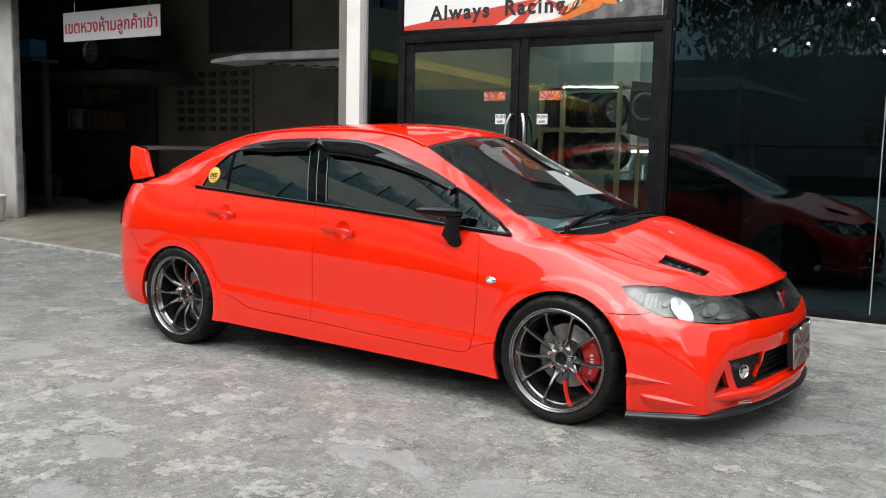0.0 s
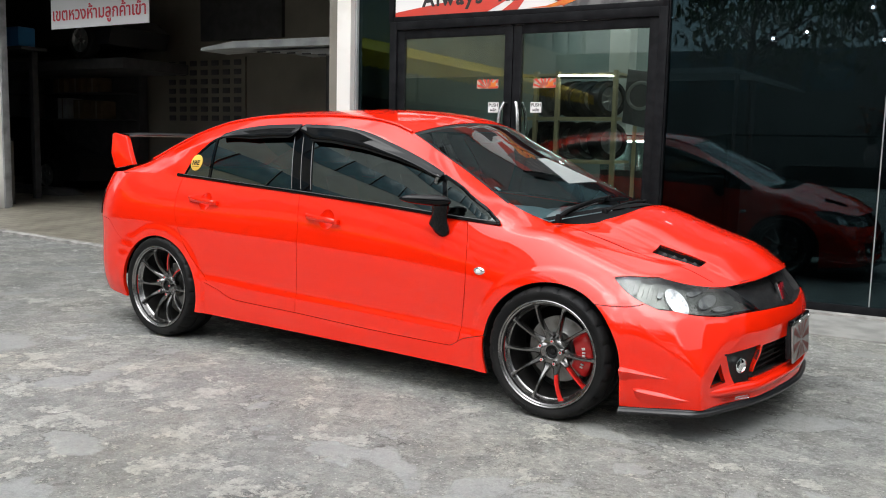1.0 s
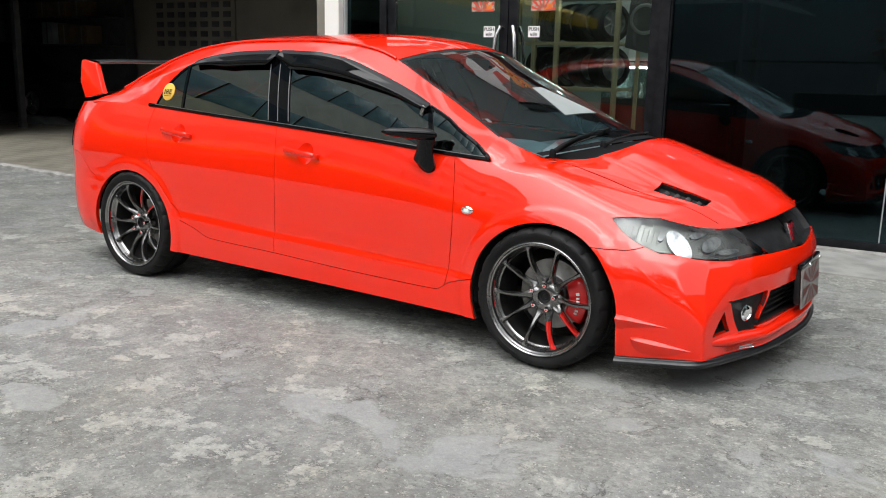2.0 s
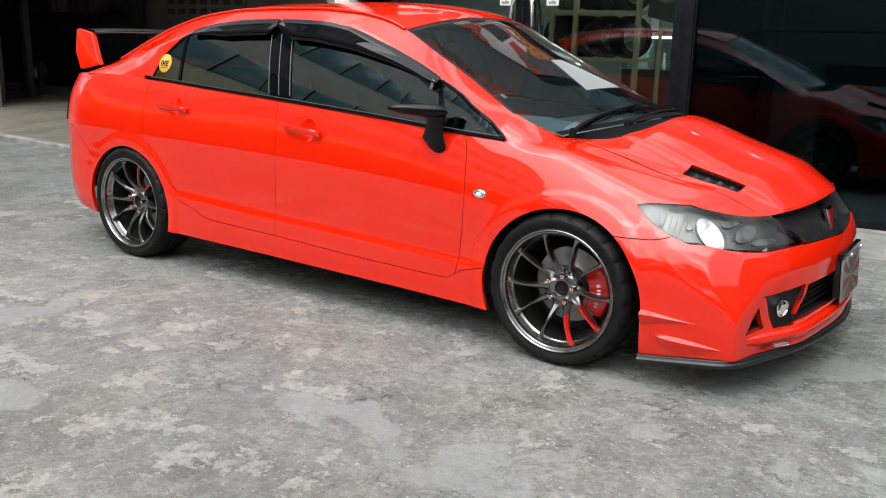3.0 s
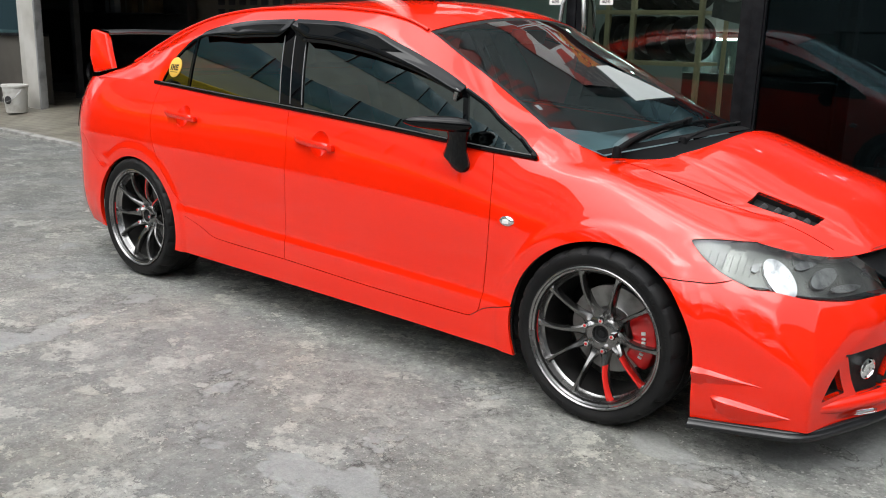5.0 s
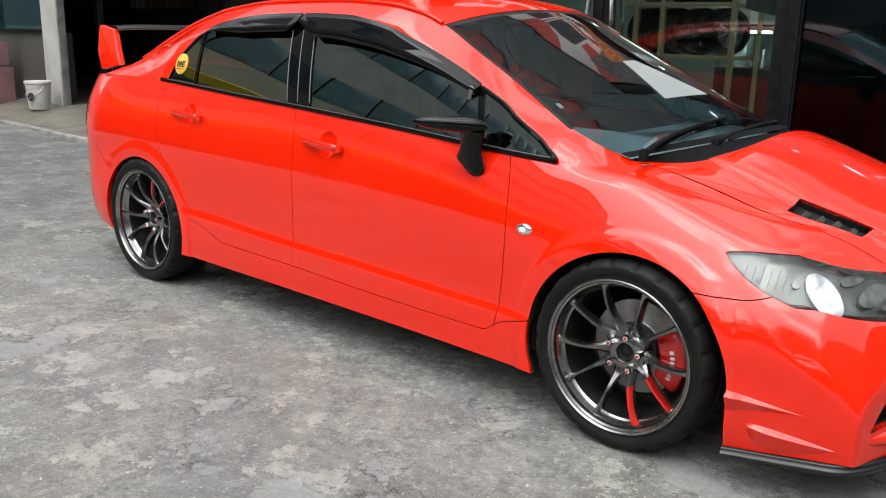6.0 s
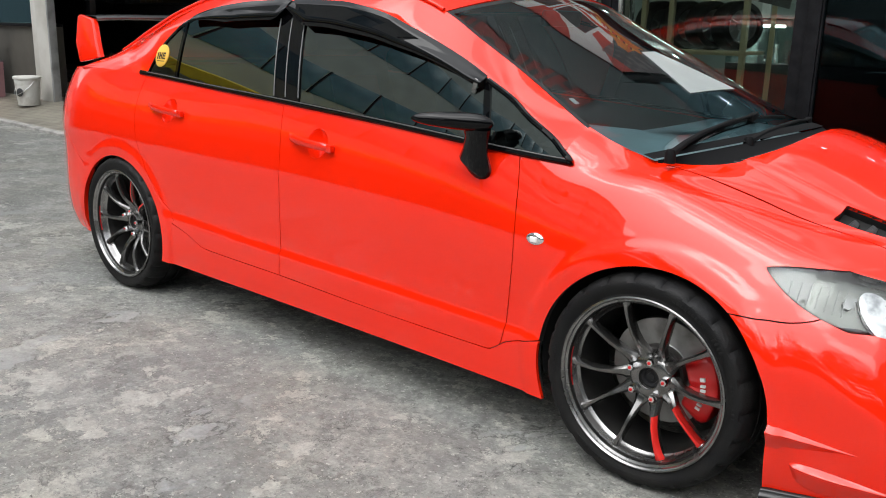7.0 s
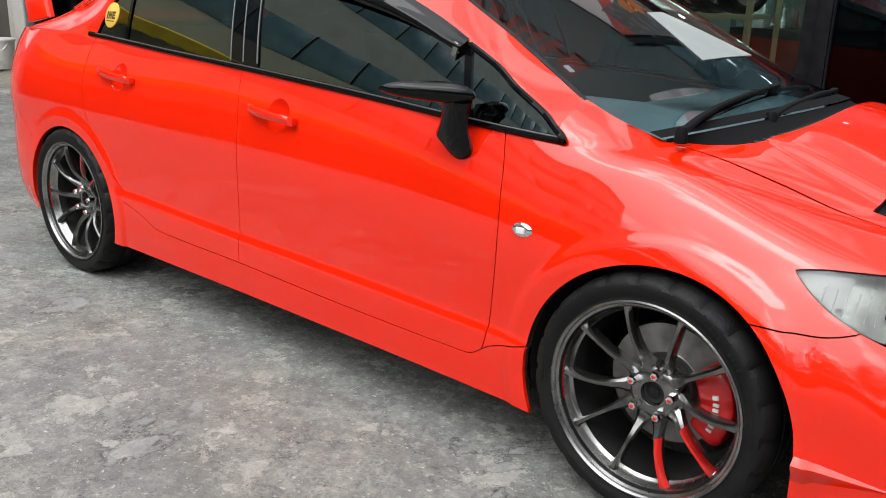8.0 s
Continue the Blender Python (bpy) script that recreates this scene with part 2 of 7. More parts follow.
    # thin dark cracks along the torn edges
    def crack(n, at, half, depth):
        r = nt.nodes.new("ShaderNodeValToRGB")
        r.color_ramp.elements[0].position, r.color_ramp.elements[0].color = at - half, (1, 1, 1, 1)
        r.color_ramp.elements[1].position, r.color_ramp.elements[1].color = at, (depth, depth, depth, 1)
        r.color_ramp.elements.new(at + half).color = (1, 1, 1, 1)
        nt.links.new(n.outputs["Fac"], r.inputs[0])
        return r

    rim = crack(flat_n, 0.574, 0.004, 0.25)
    rim2 = crack(noise_tex(3.4, 8, 0.62, 0.6), 0.466, 0.004, 0.3)
    rim3 = crack(noise_tex(9.0, 7, 0.65, 0.5), 0.56, 0.010, 0.35)
    rim_area = ramp(noise_tex(2.6, 3, 0.5), 0.48, 0.56, grey(0), grey(0.9))
    rim2_area = ramp(noise_tex(1.9, 4, 0.55), 0.50, 0.56, grey(0), grey(0.85))
    rim3_area = ramp(noise_tex(2.3, 6, 0.6), 0.49, 0.56, grey(0), grey(0.9))

    under = times(times(base.outputs[0], layer.outputs[0]), chips.outputs[0])
    rough_skin = mix("MIX", times(crust.outputs[0], crust_area.outputs[0]), under, pale_c.outputs[0])
    rough_skin = mix("MIX", pale.outputs[0], rough_skin, pale_c.outputs[0])
    rough_skin = mix("MULTIPLY", 1.0, rough_skin, grain.outputs[0])
    rough_skin = mix("MIX", grit.outputs[0], rough_skin, white.outputs[0])
    rough_skin = mix("MULTIPLY", 0.9, rough_skin, pits.outputs[0])
    rough_skin = mix("MULTIPLY", rim3_area.outputs[0], rough_skin, rim3.outputs[0])
    soft_grain = ramp(noise_tex(24, 12, 0.82), 0.36, 0.64, grey(0.80), grey(1.16))
    smooth_skin = mix("MULTIPLY", 1.0, flat_tone.outputs[0], soft_grain.outputs[0])
    c = mix("MIX", flat.outputs[0], rough_skin, smooth_skin)
    c = mix("MULTIPLY", 1.0, c, tone.outputs[0])
    c = mix("MULTIPLY", 1.0, c, fine.outputs[0])
    # darker areas towards the garage and beyond the car's nose
    garage_dark = ramp(blot(-5.6, 0.4, 5.2), 0.08, 0.62, grey(1), grey(0.52))
    nose_dark = ramp(blot(3.0, 0.9, 2.4), 0.10, 0.60, grey(1), grey(0.70))
    c = mix("MULTIPLY", 1.0, c, garage_dark.outputs[0])
    c = mix("MULTIPLY", 1.0, c, nose_dark.outputs[0])
    c = mix("MULTIPLY", rim_area.outputs[0], c, rim.outputs[0])
    c = mix("MULTIPLY", rim2_area.outputs[0], c, rim2.outputs[0])
    nt.links.new(c, b.inputs["Base Color"])
    bp = nt.nodes.new("ShaderNodeBump")
    bp.inputs["Strength"].default_value = 0.9
    bp.inputs["Distance"].default_value = 0.035
    nt.links.new(c, bp.inputs["Height"])
    nt.links.new(bp.outputs[0], b.inputs["Normal"])
    return m


CONCRETE = concrete()
TERRAZZO = vary(material("cream_floor_tiles", (0.25, 0.23, 0.183), 0.4), (0.17, 0.156, 0.126), 3.0, 0.4, 0.7, bump=0.05, rough=(0.2, 0.5))
tn = TERRAZZO.node_tree
joints = tn.nodes.new("ShaderNodeTexBrick")
joints.inputs["Scale"].default_value = 1.0
joints.inputs["Mortar Size"].default_value = 0.008
joints.inputs["Brick Width"].default_value = 0.20
joints.inputs["Row Height"].default_value = 0.10
joints.inputs["Color1"].default_value = (1, 1, 1, 1)
joints.inputs["Color2"].default_value = (0.86, 0.86, 0.86, 1)
joints.inputs["Mortar"].default_value = (0.55, 0.55, 0.55, 1)
tile_co = tn.nodes.new("ShaderNodeTexCoord")
tile_mix = tn.nodes.new("ShaderNodeMixRGB")
tile_mix.blend_type = "MULTIPLY"
tile_mix.inputs[0].default_value = 1.0
tile_base = tn.nodes["Principled BSDF"].inputs["Base Color"]
tn.links.new(tile_co.outputs["Object"], joints.inputs["Vector"])
tn.links.new(tile_base.links[0].from_socket, tile_mix.inputs[1])
tn.links.new(joints.outputs["Color"], tile_mix.inputs[2])
tn.links.new(tile_mix.outputs[0], tile_base)
KERB = vary(material("broken_kerb_concrete", (0.30, 0.29, 0.27), 0.85), (0.17, 0.165, 0.155), 7, bump=0.6, bump_scale=40)

bm = bmesh.new()
xs = [-400, -120, -40, -20] + [-12 + 0.5 * i for i in range(43)] + [14, 30, 90, 400]
ys = [-400, -120, -40, -20] + [-9 + 0.5 * i for i in range(23)] + [6, 30, 90, 400]
grid = [[bm.verts.new((x, y, 0.008 * noise.noise((x * 0.7, y * 0.7, 0)) * (1 if abs(x) < 12 and -9 < y < 2 else 0))) for y in ys] for x in xs]
for i in range(len(xs) - 1):
    for j in range(len(ys) - 1):
        bm.faces.new((grid[i][j], grid[i + 1][j], grid[i + 1][j + 1], grid[i][j + 1]))
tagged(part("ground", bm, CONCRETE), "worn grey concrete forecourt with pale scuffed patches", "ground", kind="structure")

# ---- the shop front: u along the front, v into the building ----
SHOP = pose(0, 2.62, 0, 0, 0, 3.2)
STEP = 0.014
GARAGE_FLOOR = 0.18
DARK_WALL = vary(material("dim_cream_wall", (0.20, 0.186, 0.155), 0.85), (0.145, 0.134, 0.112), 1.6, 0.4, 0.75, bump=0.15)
DARK_PANEL = vary(material("black_sheet", (0.045, 0.045, 0.047), 0.55), (0.065, 0.065, 0.067), 6)
SHOP_WALL = vary(material("grey_green_partition", (0.24, 0.29, 0.28), 0.6), (0.20, 0.245, 0.24), 1.5)
CEIL_GREY = vary(material("grey_shop_ceiling", (0.30, 0.30, 0.29), 0.8), (0.25, 0.25, 0.24), 2)
CLAD = vary(material("dark_grey_cladding", (0.05, 0.055, 0.06), 0.45), (0.035, 0.038, 0.042), 3)
BEIGE_POST = material("beige_steel_post", (0.33, 0.28, 0.17), 0.5)
STEEL = material("brushed_steel", (0.55, 0.55, 0.55), 0.25, 1.0)


def glow(name, color, strength):
    m = bpy.data.materials.new(name)
    m.use_nodes = True
    b = m.node_tree.nodes["Principled BSDF"]
    b.inputs["Base Color"].default_value = (*color, 1)
    b.inputs["Emission Color"].default_value = (*color, 1)
    b.inputs["Emission Strength"].default_value = strength
    return m


TUBE_LIGHT = glow("white_tube_light", (1.0, 0.98, 0.94), 30.0)
SPOT_LIGHT = glow("ceiling_spot_light", (1.0, 0.97, 0.9), 140.0)


def shop_part(name, bm, mat, label="", cat="", kind="structure", smooth=True, parent=None):
    ob = part(name, bm, mat, parent, label if parent is not None else "", smooth)
    if parent is None:
        ob.matrix_world = SHOP
        tagged(ob, label, cat, kind=kind)
    return ob


def shop_thing(name, label, cat, u=0, v=0, z=0, group=""):
    return thing(name, label, cat, SHOP @ pose(u, v, z), group)


# floor: a low ramp rises into the garage; a flat step runs before the shop windows
def front_edge(u):
    return -0.45 - 0.11 * (min(u, -2.6) + 9)


rows = []
for i in range(61):
    u = -18 + 15.3 * i / 60
    e = front_edge(u)
    row = [Vector((u, e, -0.05)), Vector((u, e, 0.034))]
    for k in range(1, 9):
        t = k / 8
        row.append(Vector((u, e + (0.5 - e) * t, 0.034 + (GARAGE_FLOOR - 0.034) * t)))
    row.append(Vector((u, 8.0, GARAGE_FLOOR)))
    rows.append(row)
bm = bmesh.new()
vs = [[bm.verts.new(p) for p in r] for r in rows]
for a, b in zip(vs, vs[1:]):
    for k in range(len(a) - 1):
        bm.faces.new((a[k], b[k], b[k + 1], a[k + 1]))
shop_part("floor", bm, TERRAZZO, "cream tiled garage floor with a low ramp", "floor")
bm = bmesh.new()
rows = [[(u, -0.85, -0.05), (u, -0.84, 0.010), (u, 0.0, STEP), (u, 8.0, STEP)] for u in (-2.7, 0.0, 3.0, 12.0)]
vs = [[bm.verts.new(p) for p in r] for r in rows]
for a, b in zip(vs, vs[1:]):
    for k in range(3):
        bm.faces.new((a[k], b[k], b[k + 1], a[k + 1]))
STRIP_FLOOR = vary(material("pale_cement_strip", (0.25, 0.243, 0.226), 0.75), (0.165, 0.162, 0.152), 5, bump=0.3, bump_scale=50)
shop_part("pavement", bm, STRIP_FLOOR, "pale cement strip before the shop windows", "pavement")
bm = bmesh.new()
rows = []
for i in range(120):
    u = -16 + 13.4 * i / 119
    e = front_edge(u)
    j = 0.012 * noise.noise((u * 5, 3, 0)) + 0.006 * noise.noise((u * 19, 1, 0))
    rows.append([bm.verts.new(p) for p in ((u, e - 0.045 + j, -0.02), (u, e - 0.04 + j, 0.028 + j), (u, e + 0.02 + 0.5 * j, 0.044 + 0.6 * j), (u, e + 0.05 + 0.4 * j, 0.034))])
for a, b in zip(rows, rows[1:]):
    for k in range(3):
        bm.faces.new((a[k], b[k], b[k + 1], a[k + 1]))
shop_part("kerb", bm, KERB, "chipped grey kerb along the tiled floor", "kerb")
bm = bmesh.new()
rows = []
for i in range(90):
    u = 0.6 + 8.0 * i / 89
    j = 0.014 * noise.noise((u * 6, 8, 0)) + 0.006 * noise.noise((u * 23, 1, 0))
    rows.append([bm.verts.new(p) for p in ((u, -0.085 + j, 0.0), (u, -0.08 + j, 0.030 + 0.4 * j), (u, -0.02, 0.036), (u, 0.0, 0.012))])
for a, b in zip(rows, rows[1:]):
    for k in range(3):
        bm.faces.new((a[k], b[k], b[k + 1], a[k + 1]))
shop_part("sill", bm, KERB, "rough grey cement sill under the shop windows", "sill")

# walls
shop_part("column", boxed(-2.690, -2.525, -0.10, 0.0, STEP, 5.2, 0.006), WHITE_WALL, "white painted square column beside the shop door", "column")
shop_part("wall_1", boxed(-2.525, -2.50, -0.03, 0.12, STEP, 5.2, 0.004), vary(material("grey_reveal", (0.36, 0.36, 0.36), 0.7), (0.28, 0.28, 0.28), 3), "grey return beside the white column", "wall")
shop_part("wall_2", boxed(-9.30, -8.995, 0.42, 0.52, 0.16, 4.4, 0.008), PIER_WALL, "off-white wall pier at the garage opening", "wall")
shop_part("trim", boxed(-8.99, -8.95, 0.40, 0.50, 0.16, 4.4, 0.003), vary(material("grey_metal_channel", (0.32, 0.32, 0.32), 0.5, 0.3), (0.2, 0.2, 0.2), 6), "grey metal door channel", "trim")
shop_part("wall_3", boxed(-9.49, -9.31, 0.46, 0.52, 0.16, 4.4, 0.008), PIER_WALL, "off-white wall strip", "wall")
shop_part("wall_4", boxed(-18, -9.495, 0.55, 0.9, 0.1, 1.12), vary(material("dull_olive_wall", (0.085, 0.078, 0.066), 0.7), (0.06, 0.055, 0.048), 2), "dull dark wall under a window", "wall")
shop_part("window_1", boxed(-18, -9.495, 0.62, 0.632, 1.16, 4.0), DARK_GLASS, "dark window above the low wall", "window")
shop_part("sill_1", boxed(-18, -9.495, 0.5, 0.9, 1.12, 1.16, 0.005), FRAME, "black window sill", "sill")
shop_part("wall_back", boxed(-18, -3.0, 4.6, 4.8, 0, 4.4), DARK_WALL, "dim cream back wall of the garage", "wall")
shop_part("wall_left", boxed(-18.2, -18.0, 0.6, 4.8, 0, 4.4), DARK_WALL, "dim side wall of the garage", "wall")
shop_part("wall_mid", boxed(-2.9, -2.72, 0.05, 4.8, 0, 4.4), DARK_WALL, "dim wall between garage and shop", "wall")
shop_part("wall_shop_back", boxed(-2.7, 9.0, 4.2, 4.4, 0, 3.27), SHOP_WALL, "grey-green back wall of the shop", "wall")
shop_part("wall_right", boxed(9.0, 9.2, 0.0, 4.4, 0, 3.27), SHOP_WALL, "side wall of the shop", "wall")
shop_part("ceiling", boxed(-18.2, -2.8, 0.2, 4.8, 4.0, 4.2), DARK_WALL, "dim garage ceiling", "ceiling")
shop_part("ceiling_shop", boxed(-2.72, 9.2, 0.02, 4.4, 3.22, 3.27), CEIL_GREY, "grey shop ceiling", "ceiling")
# out of view; its foot hangs low to keep sky light out
shop_part("wall_front", boxed(-18.2, -2.95, 0.02, 0.2, 3.3, 5.2, 0.004), CLAD, "unseen dark grey clad front, lowered to darken the garage", "wall")
UPPER_CLAD = vary(material("grey_green_cladding", (0.065, 0.125, 0.13), 0.5), (0.055, 0.105, 0.11), 2)
shop_part("wall_front_upper", boxed(-2.62, 0.62, 0.03, 0.3, 4.05, 9.0, 0.004), UPPER_CLAD, "grey-green cladding above the door sign", "wall")
shop_part("wall_front_upper_right", boxed(0.624, 0.95, 0.03, 0.3, 3.504, 9.0, 0.004), UPPER_CLAD, "grey-green cladding above the dark windows", "wall")
shop_part("wall_front_right", boxed(0.62, 9.2, 0.03, 0.3, 3.272, 3.5, 0.004), CLAD, "dark grey clad front above the dark windows", "wall")
shop_part("roof", boxed(-18.4, 0.6, 0.31, 5.0, 4.4, 4.6, 0.01), CLAD, "flat roof of the shop", "roof")

# red block letters on the upper front, as plain bars
sign_red = shop_thing("wall_sign", "red raised block letters on the upper shop front", "sign", 0, 0.02, 0)
for k in range(5):
    u = -1.75 + 0.52 * k
    bm = bmesh.new()
    box(bm, u, u + 0.15, -0.04, 0.0, 6.75, 8.35, 0.006)
    box(bm, u + 0.29, u + 0.43, -0.04, 0.0, 6.75, 8.35, 0.006)
    box(bm, u + 0.152, u + 0.288, -0.04, 0.0, 7.2 + 0.2 * (k % 3), 7.5 + 0.2 * (k % 3), 0.006)
    part("letter_block", bm, RAY_RED, sign_red)


# ---- glass doors ----
def frame_rect(bm, u0, u1, z0, z1, w, v0, v1, bottom=True):
    """Four bars round an opening, butted end to end."""
    box(bm, u0, u0 + w, v0, v1, z0, z1, 0.004)
    box(bm, u1 - w, u1, v0, v1, z0, z1, 0.004)
    box(bm, u0 + w, u1 - w, v0 + 0.002, v1, z1 - w, z1, 0.004)
    if bottom:
        box(bm, u0 + w, u1 - w, v0 + 0.002, v1, z0, z0 + w, 0.004)
    return bm


D0, DM, D1, DTOP = -2.10, -0.80, 0.48, 2.36
shop_part("door_frame", frame_rect(bmesh.new(), D0, D1 + 0.1, STEP, DTOP, 0.075, -0.045, 0.06, False), FRAME, "black aluminium door frame", "door frame")


def leaf(name, u0, u1, label):
    d = shop_part(name, frame_rect(bmesh.new(), u0, u1, STEP + 0.012, DTOP - 0.08, 0.078, -0.022, 0.022), FRAME, label, "door")
    g = part("pane", boxed(u0 + 0.078, u1 - 0.078, -0.005, 0.005, STEP + 0.09, DTOP - 0.158), SHOP_GLASS, d, "clear glass pane")
    g.visible_shadow = False
    return d


door_l = leaf("door_1", D0 + 0.078, DM - 0.004, "closed black-framed glass shop door")
door_r = leaf("door_2", DM + 0.004, D1 + 0.022, "closed black-framed glass shop door")
for d, u, s in ((door_l, DM - 0.075, -1), (door_r, DM + 0.085, 1)):
    for v in (-1, 1):
        bm = tube(bmesh.new(), [(u - 0.03 * s, v * 0.022, 1.60), (u - 0.02 * s, v * 0.06, 1.60), (u + 0.005 * s, v * 0.085, 1.52), (u + 0.02 * s, v * 0.092, 1.35), (u + 0.02 * s, v * 0.092, 1.12), (u + 0.005 * s, v * 0.085, 0.95), (u - 0.02 * s, v * 0.06, 0.88), (u - 0.03 * s, v * 0.022, 0.88)], 0.016, 10)
        part("door_handle", bm, STEEL, d, "curved steel pull handle")
part("door_closer", boxed(DM - 0.13, DM - 0.02, -0.03, -0.02, DTOP - 0.09, DTOP - 0.06, 0.004), BLACK, door_l)
part("door_closer", boxed(DM + 0.02, DM + 0.10, -0.03, -0.02, DTOP - 0.09, DTOP - 0.06, 0.004), BLACK, door_r)


def lettering(name, body, size, mat, parent, u, v, z, depth=0.0015, label="", bold=0.0, shear=0.0, spacing=1.0):
    """Raised words in the built-in font, facing the street."""
    cu = bpy.data.curves.new(name, "FONT")
    cu.body = body
    cu.size = size
    cu.align_x = "CENTER"
    cu.align_y = "CENTER"
    cu.extrude = depth
    cu.offset = bold
    cu.shear = shear
    cu.space_character = spacing
    tmp = new(name, cu)
    bpy.context.view_layer.update()
    me = bpy.data.meshes.new_from_object(tmp.evaluated_get(bpy.context.evaluated_depsgraph_get()))
    bpy.data.objects.remove(tmp)
    bpy.data.curves.remove(cu)
    me.materials.clear()
    me.materials.append(mat)
    me.transform(pose(u, v, z, 90, 0, 0))
    ob = new(name, me)
    ob.parent = parent
    if label:
        ob["label"] = label
    return ob


INK = material("black_print", (0.02, 0.02, 0.02), 0.5)
PAPER = material("white_print", (0.78, 0.78, 0.77), 0.5)
STICKER_TAN = vary(material("faded_sticker_print", (0.42, 0.33, 0.26), 0.5), (0.20, 0.12, 0.08), 22, 0.45, 0.55)
for u in (-0.985, -0.565):
    st_ = shop_part("push_sticker", boxed(u - 0.052, u + 0.052, -0.0085, -0.0055, 1.515, 1.605), PAPER, "small white push sticker on the door glass", "sticker", kind="thing")
    lettering("sticker_lettering", "PUSH", 0.040, INK, st_, u, -0.0090, 1.58, 0.0004, bold=0.0008)
    lettering("sticker_lettering", "\u0e1c\u0e25\u0e31\u0e01", 0.036, INK, st_, u, -0.0090, 1.537, 0.0004, bold=0.0008)
for u in (-1.05, -0.49):
    st_ = shop_part("flame_sticker", boxed(u - 0.11, u + 0.11, -0.0085, -0.0055, 1.728, 1.808), STICKER_TAN, "small white and red sunburst sticker on the door glass", "sticker", kind="thing")
    bm = bmesh.new()
    for k in range(7):
        a0, a1 = radians(26 * k + 2), radians(26 * k + 14)
        pts = []
        for r, a in ((0.01, a0), (1, a0), (1, a1), (0.01, a1)):
            sc = 1 if r < 0.5 else min(0.105 / max(1e-6, abs(math.cos(a))), 0.085 / max(1e-6, abs(math.sin(a))))
            pts.append(bm.verts.new((u + r * sc * math.cos(a), -0.0092, 1.728 + r * sc * math.sin(a))))
        bm.faces.new(pts)
    part("sticker_rays", bm, RAY_RED, st_, smooth=False)
    part("sticker_flame", prism(bmesh.new(), [(u + 0.0, 1.735), (u + 0.035, 1.76), (u + 0.03, 1.79), (u + 0.06, 1.775), (u + 0.08, 1.80), (u + 0.085, 1.745)], -0.0100, -0.0094), FLAME, st_, "orange flame mark")

# ---- the sign over the door ----
B0, B1, BZ0, BZ1 = -2.06, 0.48, 2.41, 4.0
sign = shop_part("shop_sign", boxed(B0, B1, -0.012, 0.02, BZ0, BZ1), PAPER, "printed shop banner with red and white sunburst and orange flames", "sign", kind="thing")
part("sign_frame", frame_rect(bmesh.new(), B0 - 0.06, B1 + 0.10, BZ0 - 0.05, BZ1 + 0.05, 0.049, -0.035, 0.03), FRAME, sign, "black sign frame")


def clip_poly(poly, u0, u1, z0, z1):
    """Cuts a flat outline to a rectangle."""
    for axis, lim, sgn in ((0, u0, 1), (0, u1, -1), (1, z0, 1), (1, z1, -1)):
        out = []
        for i, p in enumerate(poly):
            q = poly[(i + 1) % len(poly)]
            a, b = sgn * (p[axis] - lim), sgn * (q[axis] - lim)
            if a >= 0:
                out.append(p)
            if a * b < 0:
                t = a / (a - b)
                out.append((p[0] + (q[0] - p[0]) * t, p[1] + (q[1] - p[1]) * t))
        poly = out
        if not poly:
            return poly
    return poly


def flat_shape(bm, poly, v):
    if len(poly) > 2:
        bm.faces.new([bm.verts.new((p[0], v, p[1])) for p in poly])


cu0, cz0 = -0.60, 2.63
for a0, a1 in ((187, 205), (214, 232), (150, 168), (112, 130), (74, 92), (36, 54), (-2, 16), (-40, -22)):
    pl = [(cu0, cz0), (cu0 + 6 * math.cos(radians(a0)), cz0 + 6 * math.sin(radians(a0))), (cu0 + 6 * math.cos(radians(a1)), cz0 + 6 * math.sin(radians(a1)))]
    bm = bmesh.new()
    flat_shape(bm, clip_poly(pl, B0, B1, BZ0, BZ1), -0.0135)
    part("sunburst_ray", bm, RAY_RED, sign, "red sunburst ray", smooth=False)
lettering("sign_lettering", "Always", 0.185, INK, sign, -1.44, -0.0150, 2.548, 0.0008, bold=0.006, spacing=1.22)
lettering("sign_lettering", "Racing", 0.185, INK, sign, -0.68, -0.0150, 2.552, 0.0008, bold=0.006, spacing=1.22)
# big lettering above it, as plain shapes edged in white
for k, (u, w) in enumerate(((-1.55, 0.32), (-1.15, 0.30), (-0.78, 0.30), (-0.42, 0.26))):
    part("letter_edge", prism(bmesh.new(), [(u - w / 2 - 0.03, 2.70), (u + w / 2 + 0.03, 2.70), (u + w / 2 + 0.10, 3.35), (u - w / 2 + 0.06, 3.35)], -0.0162, -0.0150), PAPER, sign)
    part("letter_block", prism(bmesh.new(), [(u - w / 2, 2.725), (u + w / 2, 2.725), (u + w / 2 + 0.06, 3.32), (u - w / 2 + 0.08, 3.32)], -0.0180, -0.0166), INK, sign)
